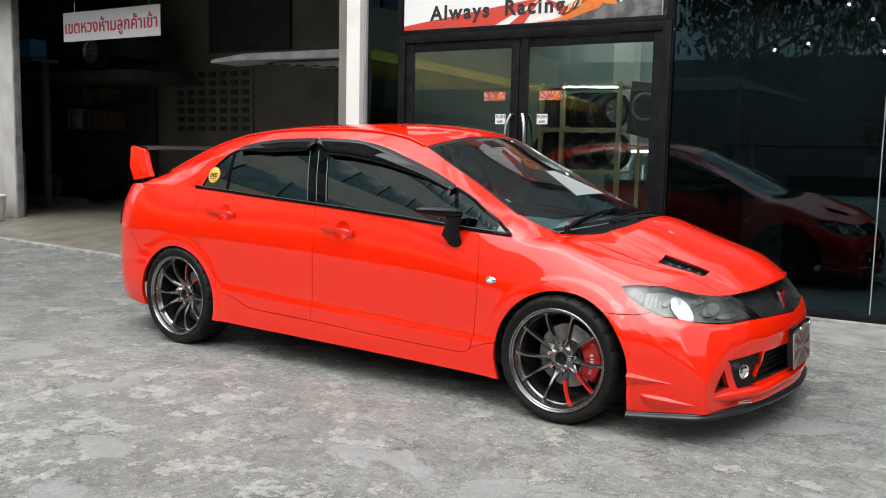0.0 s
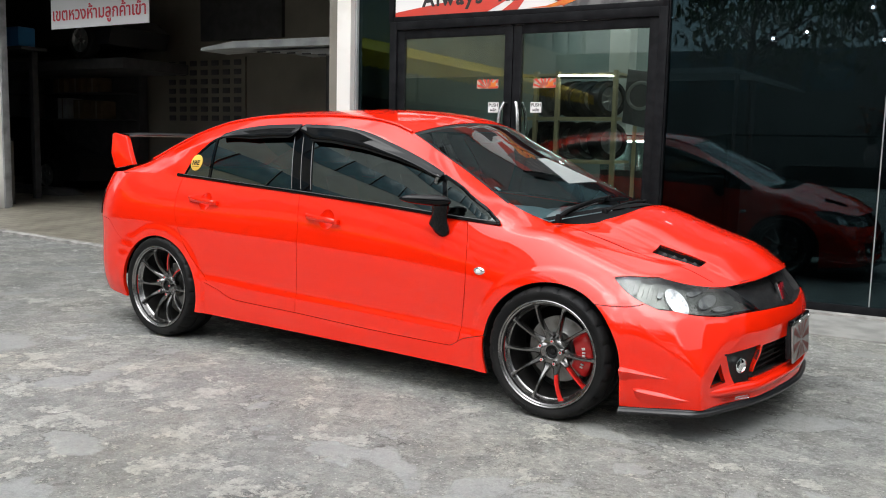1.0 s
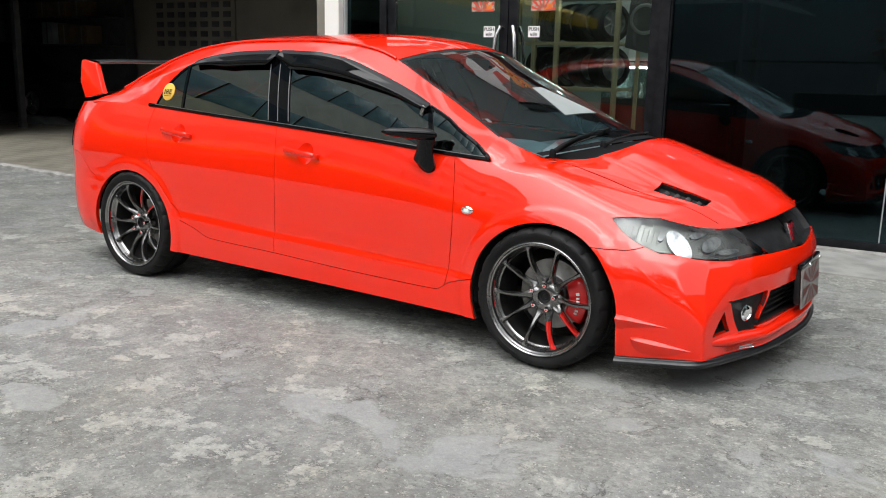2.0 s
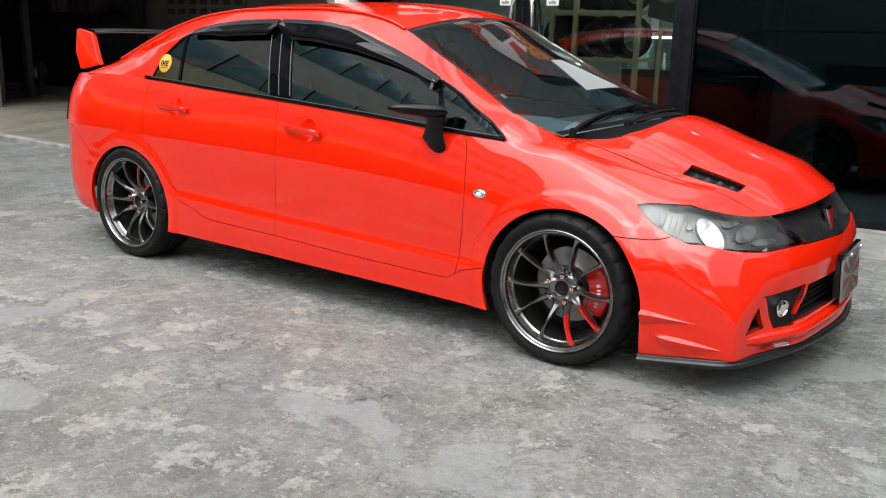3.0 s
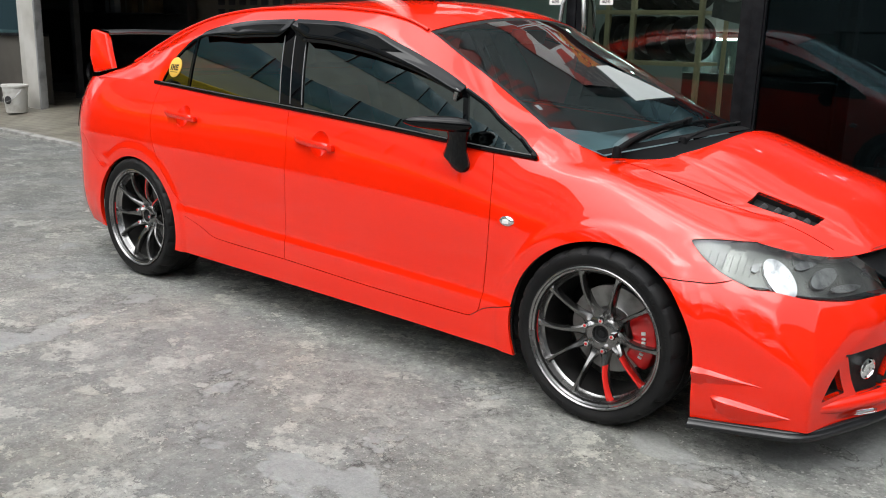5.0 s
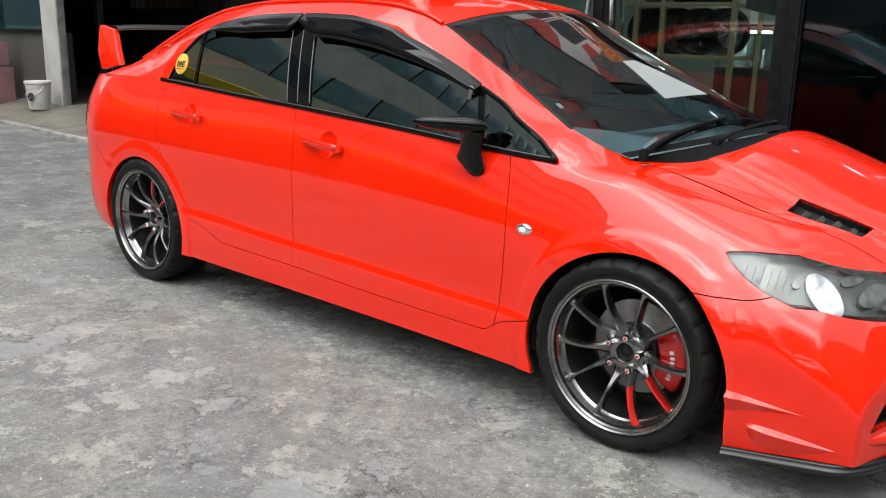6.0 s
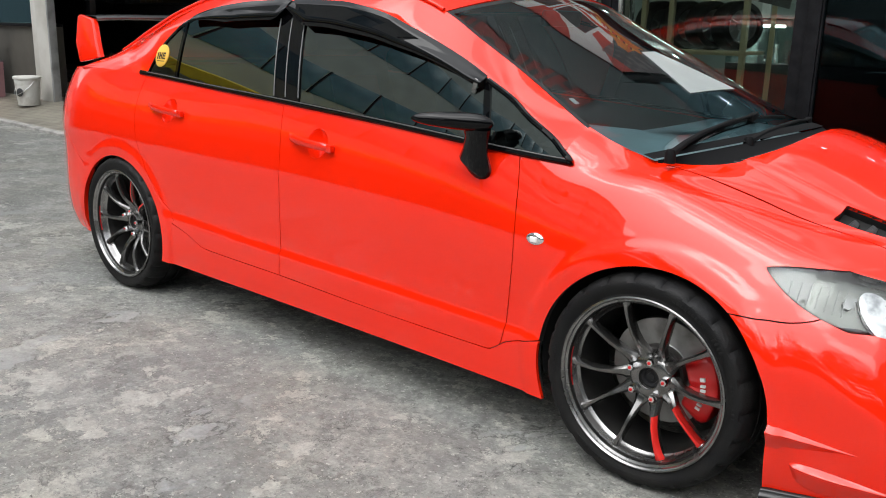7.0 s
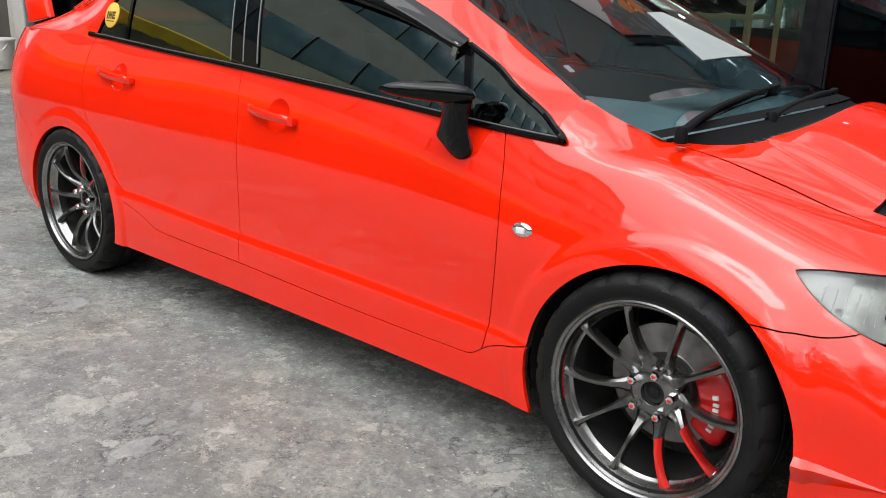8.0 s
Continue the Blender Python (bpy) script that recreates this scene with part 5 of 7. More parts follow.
def nut_ring_mesh():
    bm = lathe(bmesh.new(), [(0.0048, 0.0705), (0.0042, 0.0745), (0.0, 0.075)], 10)
    return shared("nut_cap", bm, CALIPER_RED)


def disc_mesh(r):
    bm = lathe(bmesh.new(), [(0.0, -0.012), (0.075, -0.012), (0.08, -0.032), (0.083, -0.034), (r, -0.034), (r, -0.058), (0.075, -0.058), (0.0, -0.052)], 72)
    return shared("brake_disc", bm, DISC_METAL)


def caliper_bm():
    """A rounded block that grips the disc, with two piston domes and a waist."""
    bm = bmesh.new()
    n = 14
    rows = []
    for i in range(n + 1):
        a = radians(52 + 78 * i / n)
        s = i / n
        waist = 1 - 0.18 * math.exp(-(((s - 0.5) / 0.08) ** 2))
        end = min(1, (0.25 + 8 * s), (0.25 + 8 * (1 - s)))
        ri, ro = 0.102, 0.102 + 0.086 * min(1, 0.62 + end * 0.38)
        h = 0.012 + (0.032 * waist + 0.006 * abs(math.sin(2 * math.pi * s))) * min(1, end)
        ring = [(ri, -0.03), (ri, h - 0.008), (ri + 0.008, h), (ro - 0.018, h), (ro - 0.004, h - 0.008), (ro, h - 0.02), (ro, -0.03)]
        rows.append([bm.verts.new((r * math.sin(a), r * math.cos(a), z)) for r, z in ring])
    for a, b in zip(rows, rows[1:]):
        for k in range(6):
            bm.faces.new((a[k], a[k + 1], b[k + 1], b[k]))
        bm.faces.new((a[6], a[0], b[0], b[6]))
    bm.faces.new(rows[0])
    bm.faces.new(rows[-1][::-1])
    bmesh.ops.translate(bm, verts=bm.verts, vec=(0, 0, -0.024))
    bmesh.ops.recalc_face_normals(bm, faces=bm.faces)
    return bm


TYRE, LIP, SPOKES, HUB, CAP, NUT, NUT_CAP = tyre_mesh(), lip_mesh(), (spoke_mesh(1), spoke_mesh(-1)), hub_mesh(), cap_mesh(), nut_mesh(), nut_ring_mesh()
SPOKE_RED = material("red_spoke_stripe", (0.62, 0.02, 0.015), 0.3, 0.0)
STRIPES = stripe_mesh(1), stripe_mesh(-1)
MARK = shared("sidewall_mark", boxed(-0.0035, 0.0035, -0.005, 0.005, -0.002, 0.0014, 0.0006), RUBBER)
DISC_FRONT, DISC_REAR = disc_mesh(0.153), disc_mesh(0.13)
BARREL = shared("wheel", barrel_bm(), vary(material("dark_barrel_paint", (0.035, 0.034, 0.033), 0.35, 0.6), (0.02, 0.02, 0.02), 8))


def build_wheel(x, side, phase, reds, front):
    size = 0.985 if front else 1.012
    m = pose(x, side * (0.768 if front else 0.758), 0.305 * size - 0.002, 90, 0, 0 if side < 0 else 180) @ Matrix.Diagonal((size, size, size, 1))
    w = piece("wheel", BARREL, car, m, "gunmetal ten-spoke alloy wheel")
    piece("tyre", TYRE, w, label="black low-profile tyre")
    piece("rim_lip", LIP, w, label="polished metal rim lip")
    for a0, na, ln in ((18, 9, 0.010), (48, 4, 0.014), (75, 8, 0.007), (200, 9, 0.010), (262, 8, 0.007)):
        for i in range(na):
            piece("sidewall_mark", MARK, w, pose(0, 0, 0, 0, 0, -(a0 + 2.6 * i)) @ pose(0, 0.270, 0.1152) @ Matrix.Diagonal((1, ln / 0.01, 1, 1)))
    for k in range(10):
        piece("spoke", SPOKES[k % 2], w, pose(0, 0, 0, 0, 0, -(phase + 36 * k)))
        if k in reds:
            piece("spoke_stripe", STRIPES[k % 2], w, pose(0, 0, 0, 0, 0, -(phase + 36 * k)), "red stripe painted on a spoke")
    piece("hub", HUB, w)
    piece("centre_cap", CAP, w, label="black hub centre")
    for k in range(5):
        a = radians(phase - 8 + 72 * k)
        mm = pose(0.0545 * math.sin(a), 0.0545 * math.cos(a), 0)
        piece("wheel_nut", NUT, w, mm, "chrome wheel nut with red cap")
        piece("nut_cap", NUT_CAP, w, mm)
    piece("brake_disc", DISC_FRONT if front else DISC_REAR, w, label="bare steel brake disc")
    if front:
        c = part("brake_caliper", caliper_bm(), CALIPER_RED, w, "red four-piston brake caliper")
        del c
        for i, (a, l) in enumerate(((78, 0.011), (85, 0.007), (90, 0.007), (95, 0.006), (106, 0.007), (111, 0.007))):
            mm = pose(0.150 * math.sin(radians(a)), 0.150 * math.cos(radians(a)), 0.0295, 0, 0, 90 - a)
            part("letter_bar", boxed(-0.007, 0.007, -l / 2, l / 2, -0.006, 0.0012, 0.001, m=mm), WHITE_PAINT, w, "white marking on the caliper")
    for a0, a1, mt, h in ((252, 282, CALIPER_RED, 0.022), (218, 236, WHITE_PAINT, 0.008), (140, 160, WHITE_PAINT, 0.006)):
        bm = bmesh.new()
        n = 10
        lo = [bm.verts.new((0.2232 * math.sin(radians(a0 + (a1 - a0) * i / n)), 0.2232 * math.cos(radians(a0 + (a1 - a0) * i / n)), 0.070)) for i in range(n + 1)]
        hi = [bm.verts.new(((0.2232 + 0.12 * h) * math.sin(radians(a0 + (a1 - a0) * i / n)), (0.2232 + 0.12 * h) * math.cos(radians(a0 + (a1 - a0) * i / n)), 0.070 + h)) for i in range(n + 1)]
        for i in range(n):
            if mt is WHITE_PAINT and i % 3 == 2:
                continue
            bm.faces.new((lo[i], lo[i + 1], hi[i + 1], hi[i]))
        bmesh.ops.solidify(bm, geom=bm.faces[:], thickness=0.0015)
        part("rim_sticker", bm, mt, w, "small sticker inside the rim")
    return w


for side in (-1, 1):
    build_wheel(WHEEL_F, side, 18, (3, 4), True)
    build_wheel(WHEEL_R, side, 20, (0, 1), False)

# dark wheel wells
for xc in (ARCH_F, ARCH_R):
    bm = bmesh.new()
    n = 30
    rows = []
    for i in range(n + 1):
        a = radians(-14 + 208 * i / n)
        rows.append([bm.verts.new((xc + (ARCH_RAD + 0.012) * ARCH_WIDE * math.cos(a), y, max(0.215, ARCH_Z + (ARCH_RAD + 0.012) * math.sin(a)))) for y in (-0.815, -0.45)])
    for a, b in zip(rows, rows[1:]):
        if (a[0].co - b[0].co).length > 1e-4:
            bm.faces.new((a[0], a[1], b[1], b[0]))
    bm.faces.new([r[1] for r in rows])
    twins("wheel_arch_liner", bm, VOID, car, "black wheel arch liner")
part("floor_pan", boxed(-1.95, 1.9, -0.56, 0.56, 0.20, 0.26, 0.02), VOID, car, "dark underbody")
part("bulkhead", boxed(1.0, 1.02, -0.72, 0.72, 0.2, 0.83), VOID, car, "dark bulkhead")

# headlights, grille and bumper openings
def blob(x, z, rx, rz, lean=0.0):
    """An oval on the lamp's face, by its place along the car and its height."""
    return lambda p: math.hypot((p.x - x - lean * (p.z - z)) / rx, (p.z - z) / rz) - 1


LAMP_OVALS = ((blob(1.886, 0.586, 0.034, 0.052, -0.75), SATIN, -0.016, "bright silver lamp reflector"), (blob(1.818, 0.612, 0.012, 0.012), DIM_CHROME, -0.020, "small silver lamp facet"),
              (blob(1.985, 0.588, 0.026, 0.026), DIM_CHROME, -0.018, "dull round projector lamp"), (blob(1.935, 0.628, 0.022, 0.016, 0.4), DIM_CHROME, -0.026, ""), (blob(2.040, 0.560, 0.030, 0.010), DIM_CHROME, -0.016, ""))
for y in (1, -1):
    lens = take(hull, lambda p: place(p) == "headlight", 0.030)
    house = take(hull, lambda p: place(p) == "headlight", 0)
    for v in house.verts:
        v.co += Vector((-0.034, 0.026, -0.004))
    face = take(hull, lambda p: place(p) == "headlight", 0)
    side_lamp = take(hull, lambda p: place(p) == "headlight" and p.x < 1.735 and p.x - 0.55 * (p.z - 0.60) < 1.72, 0, -0.012)
    if y > 0:
        lens, house, side_lamp = mirrored(lens), mirrored(house), mirrored(side_lamp)
    lamp = panel("headlight", lens, CLEAR, car, "clear headlight lens over a dark bezel")
    lamp.visible_shadow = False
    part("housing", house, LAMP_GREY, lamp, "dark grey lamp bezel")
    panel("side_reflector", side_lamp, LAMP_SIDE, lamp, "silvery ribbed side reflector")
    for shape, mat, deep, label in LAMP_OVALS:
        bm = face.copy()
        cut(bm, shape)
        oval = take(bm, lambda p: shape(p) < 0, 0.014, deep)
        bm.free()
        panel("reflector", mirrored(oval) if y > 0 else oval, mat, lamp, label)
    face.free()
    for k in range(7):
        th = 0.10 + 0.034 * k
        sn = (FRONT_C + (2.28 - FRONT_C) * math.sin(th) ** 0.8, th)
        pts = []
        for z in (0.600 - 0.004 * k, 0.640 - 0.002 * k):
            q = hull_point(sn, (z - sill_z(sn[0])) / (top_z(sn[0]) - sill_z(sn[0])))
            pts.append(Vector((q.x - 0.006, (q.y + 0.010) * (1 if y < 0 else -1), q.z)))
        part("marker_rib", tube(bmesh.new(), pts, 0.0014, 6), DIM_CHROME, lamp)

grille = panel("grille", whole(take(hull, lambda p: place(p) == "grille", -0.03, -0.035)), BLACK, car, "black front grille")


def nose_at(y, z, out=0.0):
    """A point of the front at half-width y and height z."""
    lo, hi = 0.0, math.pi / 2
    for _ in range(30):
        th = (lo + hi) / 2
        s = (FRONT_C + (2.28 - FRONT_C) * math.sin(th) ** 0.8, th)
        v = (z - sill_z(s[0])) / (top_z(s[0]) - sill_z(s[0]))
        p = hull_point(s, max(0, min(1.05, v)))
        if -p.y > abs(y):
            lo = th
        else:
            hi = th
    return Vector((p.x + out, y, z))


badge = part("badge", prism(bmesh.new(), [(-0.052, 0.045), (0.052, 0.045), (0.038, -0.045), (-0.038, -0.045)], -0.008, 0.008, 0.004, m=pose(2.134, 0, 0.562, 0, -18, 0) @ pose(0, 0, 0, 0, 0, 90)), CHROME, car, "chrome-edged red badge plate")
part("badge_face", prism(bmesh.new(), [(-0.043, 0.037), (0.043, 0.037), (0.031, -0.037), (-0.031, -0.037)], -0.011, 0.0, 0.002, m=pose(2.134, 0, 0.562, 0, -18, 0) @ pose(0, 0, 0, 0, 0, 90)), material("dark_red_enamel", (0.28, 0.008, 0.016), 0.25, 0, 0.5), badge, "red enamel badge face")

for y in (1, -1):
    h = take(hull, lambda p: p.x > 1.9 and fog(-p.y, p.z) < 0, -0.018, -0.020)
    d = take(hull, lambda p: p.x > 1.9 and duct(-p.y, p.z) < 0, -0.05, -0.05)
    if y > 0:
        h, d = mirrored(h), mirrored(d)
    hole = panel("fog_lamp_surround", h, BLACK, car, "black fog lamp surround")
    panel("bumper_duct", d, VOID, car, "black triangular bumper duct")
    fp = nose_at(-0.560, 0.318, -0.004)
    mm = look((fp.x - 0.006, y * 0.568, 0.312), (fp.x - 0.9, y * 0.20, 0.31)) @ Matrix.Scale(0.82, 4)
    part("fog_lamp", lathe(bmesh.new(), [(0.0, -0.024), (0.022, -0.018), (0.032, -0.002), (0.036, 0.007), (0.041, 0.005), (0.043, -0.03)], 32, mm), CHROME, hole, "round chrome fog lamp")
    part("fog_glass", lathe(bmesh.new(), [(0.0, 0.009), (0.024, 0.007), (0.034, 0.002)], 24, mm), CLEAR, hole)
intake_part = panel("lower_grille", whole(take(hull, lambda p: p.x > 1.9 and intake(-p.y, p.z) < 0, -0.07, -0.075)), VOID, car, "black lower grille opening")
for k in range(4):
    z = 0.272 + 0.026 * k
    part("grille_slat", tube(bmesh.new(), [nose_at(-0.43 + 0.86 * i / 16, z, -0.03) for i in range(17)], 0.0035, 6), BLACK, intake_part)

# lower shelf of the bumper and the black splitter
lip_rows = []
front_st = [s for s in st if s[0] >= 1.695]
edge_points = [hull_point(s, 0.0) for s in front_st]
for i, s in enumerate(front_st):
    # the lip rounds the bumper's corner
    m = min(7, i, len(front_st) - 1 - i)
    near = edge_points[i - m : i + m + 1]
    e = sum(near, Vector()) / len(near)
    out = Vector((math.sin(min(1.5, s[1])) ** 1.2, -math.cos(s[1]), 0)).normalized()
    lip_rows.append([Vector((e.x, e.y, e.z - 0.001)) + out * a + Vector((0, 0, b)) for a, b in ((-0.03, 0.001), (0.006, 0.0), (0.011, -0.004), (0.009, -0.011), (0.016, -0.013), (0.019, -0.019), (0.015, -0.030), (-0.03, -0.032))])
lipbm = surface(lip_rows, flip=True)
lip_whole = whole(take(lipbm, lambda p: True, 0))
panel("front_splitter", lip_whole, CARBON, car, "black front splitter lip")
for y in (1, -1):
    rows = []
    for i in range(31):
        yy = 0.79 - 0.79 * i / 30
        g = step_up(0, 0.16, i / 30)
        rows.append([nose_at(-yy, 0.232 - 0.012 * (yy / 0.7) + dz * (0.4 + 0.6 * g), o * g - 0.004 * (1 - g)) for o, dz in ((-0.012, 0.014), (0.014, 0.010), (0.024, -0.004), (0.018, -0.022), (-0.004, -0.034))])
    r = surface(rows, flip=True)
    panel("bumper_shelf", take(mirrored(r) if y > 0 else r, lambda p: True, 0), RED, car, "red lower bumper shelf")
    part("reflector_strip", boxed(-0.095, 0.095, -0.004, 0.004, -0.007, 0.007, 0.003, m=look(nose_at(y * 0.62, 0.178, 0.003), nose_at(y * 0.62, 0.178, 0.003) + Vector((0.85, y * 0.5, 0))) @ pose(0, 0, 0, 90)), CLEAR, car, "clear bumper reflector")

def flank_at(x, z):
    """A point of the right side ahead of the front wheel."""
    lo, hi = 0.0, CORNER
    for _ in range(30):
        th = (lo + hi) / 2
        sn = (FRONT_C + (2.28 - FRONT_C) * math.sin(th) ** 0.8, th)
        p = hull_point(sn, (z - sill_z(sn[0])) / (top_z(sn[0]) - sill_z(sn[0])))
        lo, hi = (th, hi) if p.x < x else (lo, th)
    return p


# two fins on each flank of the bumper: a wedge from the wheel arch and a leaf below it
for x0, x1, z0, z1, wide, shape in ((1.702, 1.90, 0.292, 0.272, 0.020, lambda t: 1 - t), (1.755, 1.985, 0.212, 0.188, 0.015, lambda t: math.sin(math.pi * t**0.55) ** 0.8)):
    rows = []
    for i in range(19):
        t = i / 18
        g = shape(t)
        base = flank_at(x0 + (x1 - x0) * t, z0 + (z1 - z0) * t)
        rows.append([base + Vector((0, o, dz)) for o, dz in ((0.004, 0.003 + 0.010 * g), (-wide * 0.5 * g, 0.004 * g), (-wide * g, -0.003 * g), (-wide * 0.95 * g, -0.008 * g), (-wide * 0.5 * g, -0.022 * g), (0.004, -0.05 * g - 0.002))])
    fin = bmesh.new()
    vs = [[fin.verts.new(p) for p in row] for row in rows]
    for a, b in zip(vs, vs[1:]):
        for k in range(5):
            fin.faces.new((a[k], a[k + 1], b[k + 1], b[k]))
    fin.faces.new(vs[0])
    bmesh.ops.recalc_face_normals(fin, faces=fin.faces)
    twins("bumper_fin", fin, RED, car, "small red fin on the bumper")

# number plate with a sunburst, in a dark holder
plate = part("front_plate", boxed(-0.004, 0.004, -0.175, 0.175, -0.085, 0.085, 0.004, m=pose(2.238, 0, 0.345, 0, -4, 0)), vary(material("plate_white", (0.24, 0.225, 0.21), 0.4), (0.16, 0.148, 0.14), 14), car, "pale plate with a faded red sunburst")
part("plate_holder", boxed(-0.012, 0.008, -0.185, 0.185, 0.088, 0.112, 0.005, m=pose(2.234, 0, 0.345, 0, -4, 0)), GLOSS_BLACK, plate, "black plate holder bar")
part("plate_backing", boxed(-0.03, -0.005, -0.16, 0.16, -0.07, 0.10, 0.005, m=pose(2.234, 0, 0.345, 0, -4, 0)), BLACK, plate)
RAY = material("faded_red_ray", (0.26, 0.09, 0.08), 0.5)
bm = bmesh.new()
for k in range(12):
    a0, a1 = radians(30 * k), radians(30 * k + 14)
    pts = []
    for r, a in ((0.02, a0), (0.02, a1), (1, a1), (1, a0)):
        sc = 1 if r < 0.5 else min(0.165 / max(1e-6, abs(math.cos(a))), 0.078 / max(1e-6, abs(math.sin(a))))
        pts.append(bm.verts.new((0.0052, r * sc * math.cos(a), r * sc * math.sin(a))))
    bm.faces.new(pts)
bmesh.ops.solidify(bm, geom=bm.faces[:], thickness=0.0006)
bmesh.ops.transform(bm, matrix=pose(2.238, 0, 0.345, 0, -4, 0), verts=bm.verts)
part("plate_rays", bm, RAY, plate, "faded red rays", smooth=False)
for y in (-0.1, 0.1):
    part("plate_screw", lathe(bmesh.new(), [(0.009, 0.0), (0.009, 0.004), (0.005, 0.007), (0, 0.007)], 12, pose(2.248, y, 0.445, 0, 90, 0)), CHROME, plate)

# doors: handles with their dishes
for i, ((dx, dz, dr), doors, x0, x1, z0, z1) in enumerate(((DISHES[0], front_doors, -0.125, 0.112, 0.822, 0.800), (DISHES[1], rear_doors, -1.065, -0.808, 0.866, 0.846))):
    def side_y(x, z):
        return -half_width(x, z)

    rows = []
    for k in range(9):
        t = k / 8
        rows.append([Vector((dx + dr * 1.01 * t * math.cos(a), side_y(dx + dr * t * math.cos(a), dz + dr * t * math.sin(a)) + 0.020 * (1 - t * t) + 0.0005, dz + dr * 1.01 * t * math.sin(a))) for a in [2 * math.pi * j / 36 for j in range(37)]])
    twins("handle_dish", surface(rows, flip=False), RED, doors)
    n = 14
    rows = []
    for k in range(n + 1):
        t = k / n
        x = x0 + (x1 - x0) * t
        z = z0 + (z1 - z0) * t
        e = max(0.12, min(1, 9 * t, 9 * (1 - t)) ** 0.5)
        h = 0.0165 * e * (1 - 0.18 * t)
        o = 0.006 + 0.034 * math.sin(math.pi * min(1, max(0, t))) ** 0.35
        yb = side_y(x, z)
        rows.append([Vector((x, yb - o + a * 0.017, z + b * h)) for a, b in ((0.9, 0.9), (0.25, 1.0), (0.0, 0.55), (0.0, -0.4), (0.35, -0.95), (1.0, -0.8), (1.3, 0.0), (0.9, 0.9))])
    grip = surface(rows, flip=True)
    bmesh.ops.recalc_face_normals(grip, faces=grip.faces)
    twins("door_handle", grip, RED, doors, "red pull handle")
    xc = x1 - 0.022
    twins("key_cap", boxed(xc, x1 + 0.004, side_y(xc, z1) - 0.026, side_y(xc, z1) - 0.004, z1 - 0.014, z1 + 0.013, 0.005), RED, doors)

# side marker lamps
yb = -half_width(0.978, 0.632)
sm = twins("side_marker_lamp", lathe(bmesh.new(), [(0.0, 0.012), (0.6, 0.011), (0.85, 0.008), (1.0, 0.0), (1.0, -0.006)], 28, pose(0.978, yb, 0.632, 90) @ Matrix.Diagonal((0.031, 0.019, 0.6, 1))), CHROME, car, "clear oval side marker lamp")
bm = boxed(-0.012, 0.012, -0.0095, 0.0, -0.008, 0.008, 0.003, m=pose(0.978, yb - 0.001, 0.632))
part("marker_core", bm, WHITE_PAINT, sm[0])

# mirrors: a flat winged head on a stalk
def mirror_bm():
    bm = bmesh.new()
    rows = []
    n = 18
    for k in range(n + 1):
        t = k / n
        c = Vector((0.785 - 0.165 * t, -0.845 - 0.140 * t, 0.943 + 0.012 * t))
        e = max(0.10, 1 - abs(2 * t - 1) ** 3.5) ** 0.5
        w = 0.082 * e * (1 - 0.35 * t)
        h = 0.036 * e * (1 - 0.45 * t)
        ring = []
        for j in range(20):
            ca, sa = math.cos(2 * math.pi * j / 20), math.sin(2 * math.pi * j / 20)
            ca = math.copysign(abs(ca) ** 0.8, ca)
            ring.append(bm.verts.new(c + Vector((0.75 * w * ca, 0.1 * w * ca, h * math.copysign(abs(sa) ** 1.25, sa) * (1.0 if sa > 0 else 0.8)))))
        rows.append(ring)
    for a, b in zip(rows, rows[1:]):
        for k in range(20):
            j = (k + 1) % 20
            bm.faces.new((a[k], a[j], b[j], b[k]))
    bm.faces.new(rows[0])
    bm.faces.new(rows[-1])
    bmesh.ops.recalc_face_normals(bm, faces=bm.faces)
    return bm


mirrors = twins("wing_mirror", mirror_bm(), GLOSS_BLACK, car, "gloss black aero wing mirror")
bm = tube(bmesh.new(), [(0.725, -0.812, 0.812), (0.735, -0.835, 0.825), (0.742, -0.845, 0.86), (0.750, -0.850, 0.90), (0.755, -0.860, 0.935)], [0.064, 0.060, 0.045, 0.043, 0.052], 16, flat=0.5, up=(0, 1, 0))
twins("mirror_stalk", bm, GLOSS_BLACK, mirrors, "black mirror stalk")

# rain guards over the side windows
def visor_bm(x0, x1, fade):
    n = 40
    rows = []
    for k in range(n + 1):
        t = k / n
        x = x0 + (x1 - x0) * t
        z = glass_z(x) + 0.004
        d = (0.090 if fade else 0.074) * (1 - fade * step_up(0.3, 1.0, t)) * (0.35 + 0.65 * min(1, min((8 if fade else 2.2) * t, 10 * (1 - t) + 0.35)))
        w = (z - top_z(x)) / max(0.02, edge_z(x) - top_z(x))
        w2 = (z - d - top_z(x)) / max(0.02, edge_z(x) - top_z(x))
        a = cabin_point(x, max(0, w))
        b = cabin_point(x, max(0, w2))
        rows.append([a + Vector((0, -0.003, 0.003)), a.lerp(b, 0.08) + Vector((0, -0.010, 0)), a.lerp(b, 0.22) + Vector((0, -0.016, 0)), a.lerp(b, 0.30) + Vector((0, -0.0165, 0)), a.lerp(b, 0.62) + Vector((0, -0.024 - 0.004 * fade * t, 0)), a.lerp(b, 1.0) + Vector((0, -0.031 - 0.015 * fade * t, 0)), a.lerp(b, 1.0) + Vector((0, -0.028 - 0.015 * fade * t, 0)), a.lerp(b, 0.5) + Vector((0, -0.016, 0))])
    return surface(rows, flip=True)


for x0, x1, fade in ((-0.93, -0.318, 0.0), (-0.302, 0.690, 0.62)):
    v = visor_bm(x0, x1, fade)
    both("rain_guard", take(v, lambda p: True, 0), GLOSS_BLACK, car, "smoked black rain guard")
twins("guard_clip", boxed(-0.009, 0.009, -0.003, 0.003, -0.028, 0.022, 0.003, m=pose(0.664, -0.756, 1.046, 14, 28, 0)), LIP_METAL, car, "bright rain guard clip")

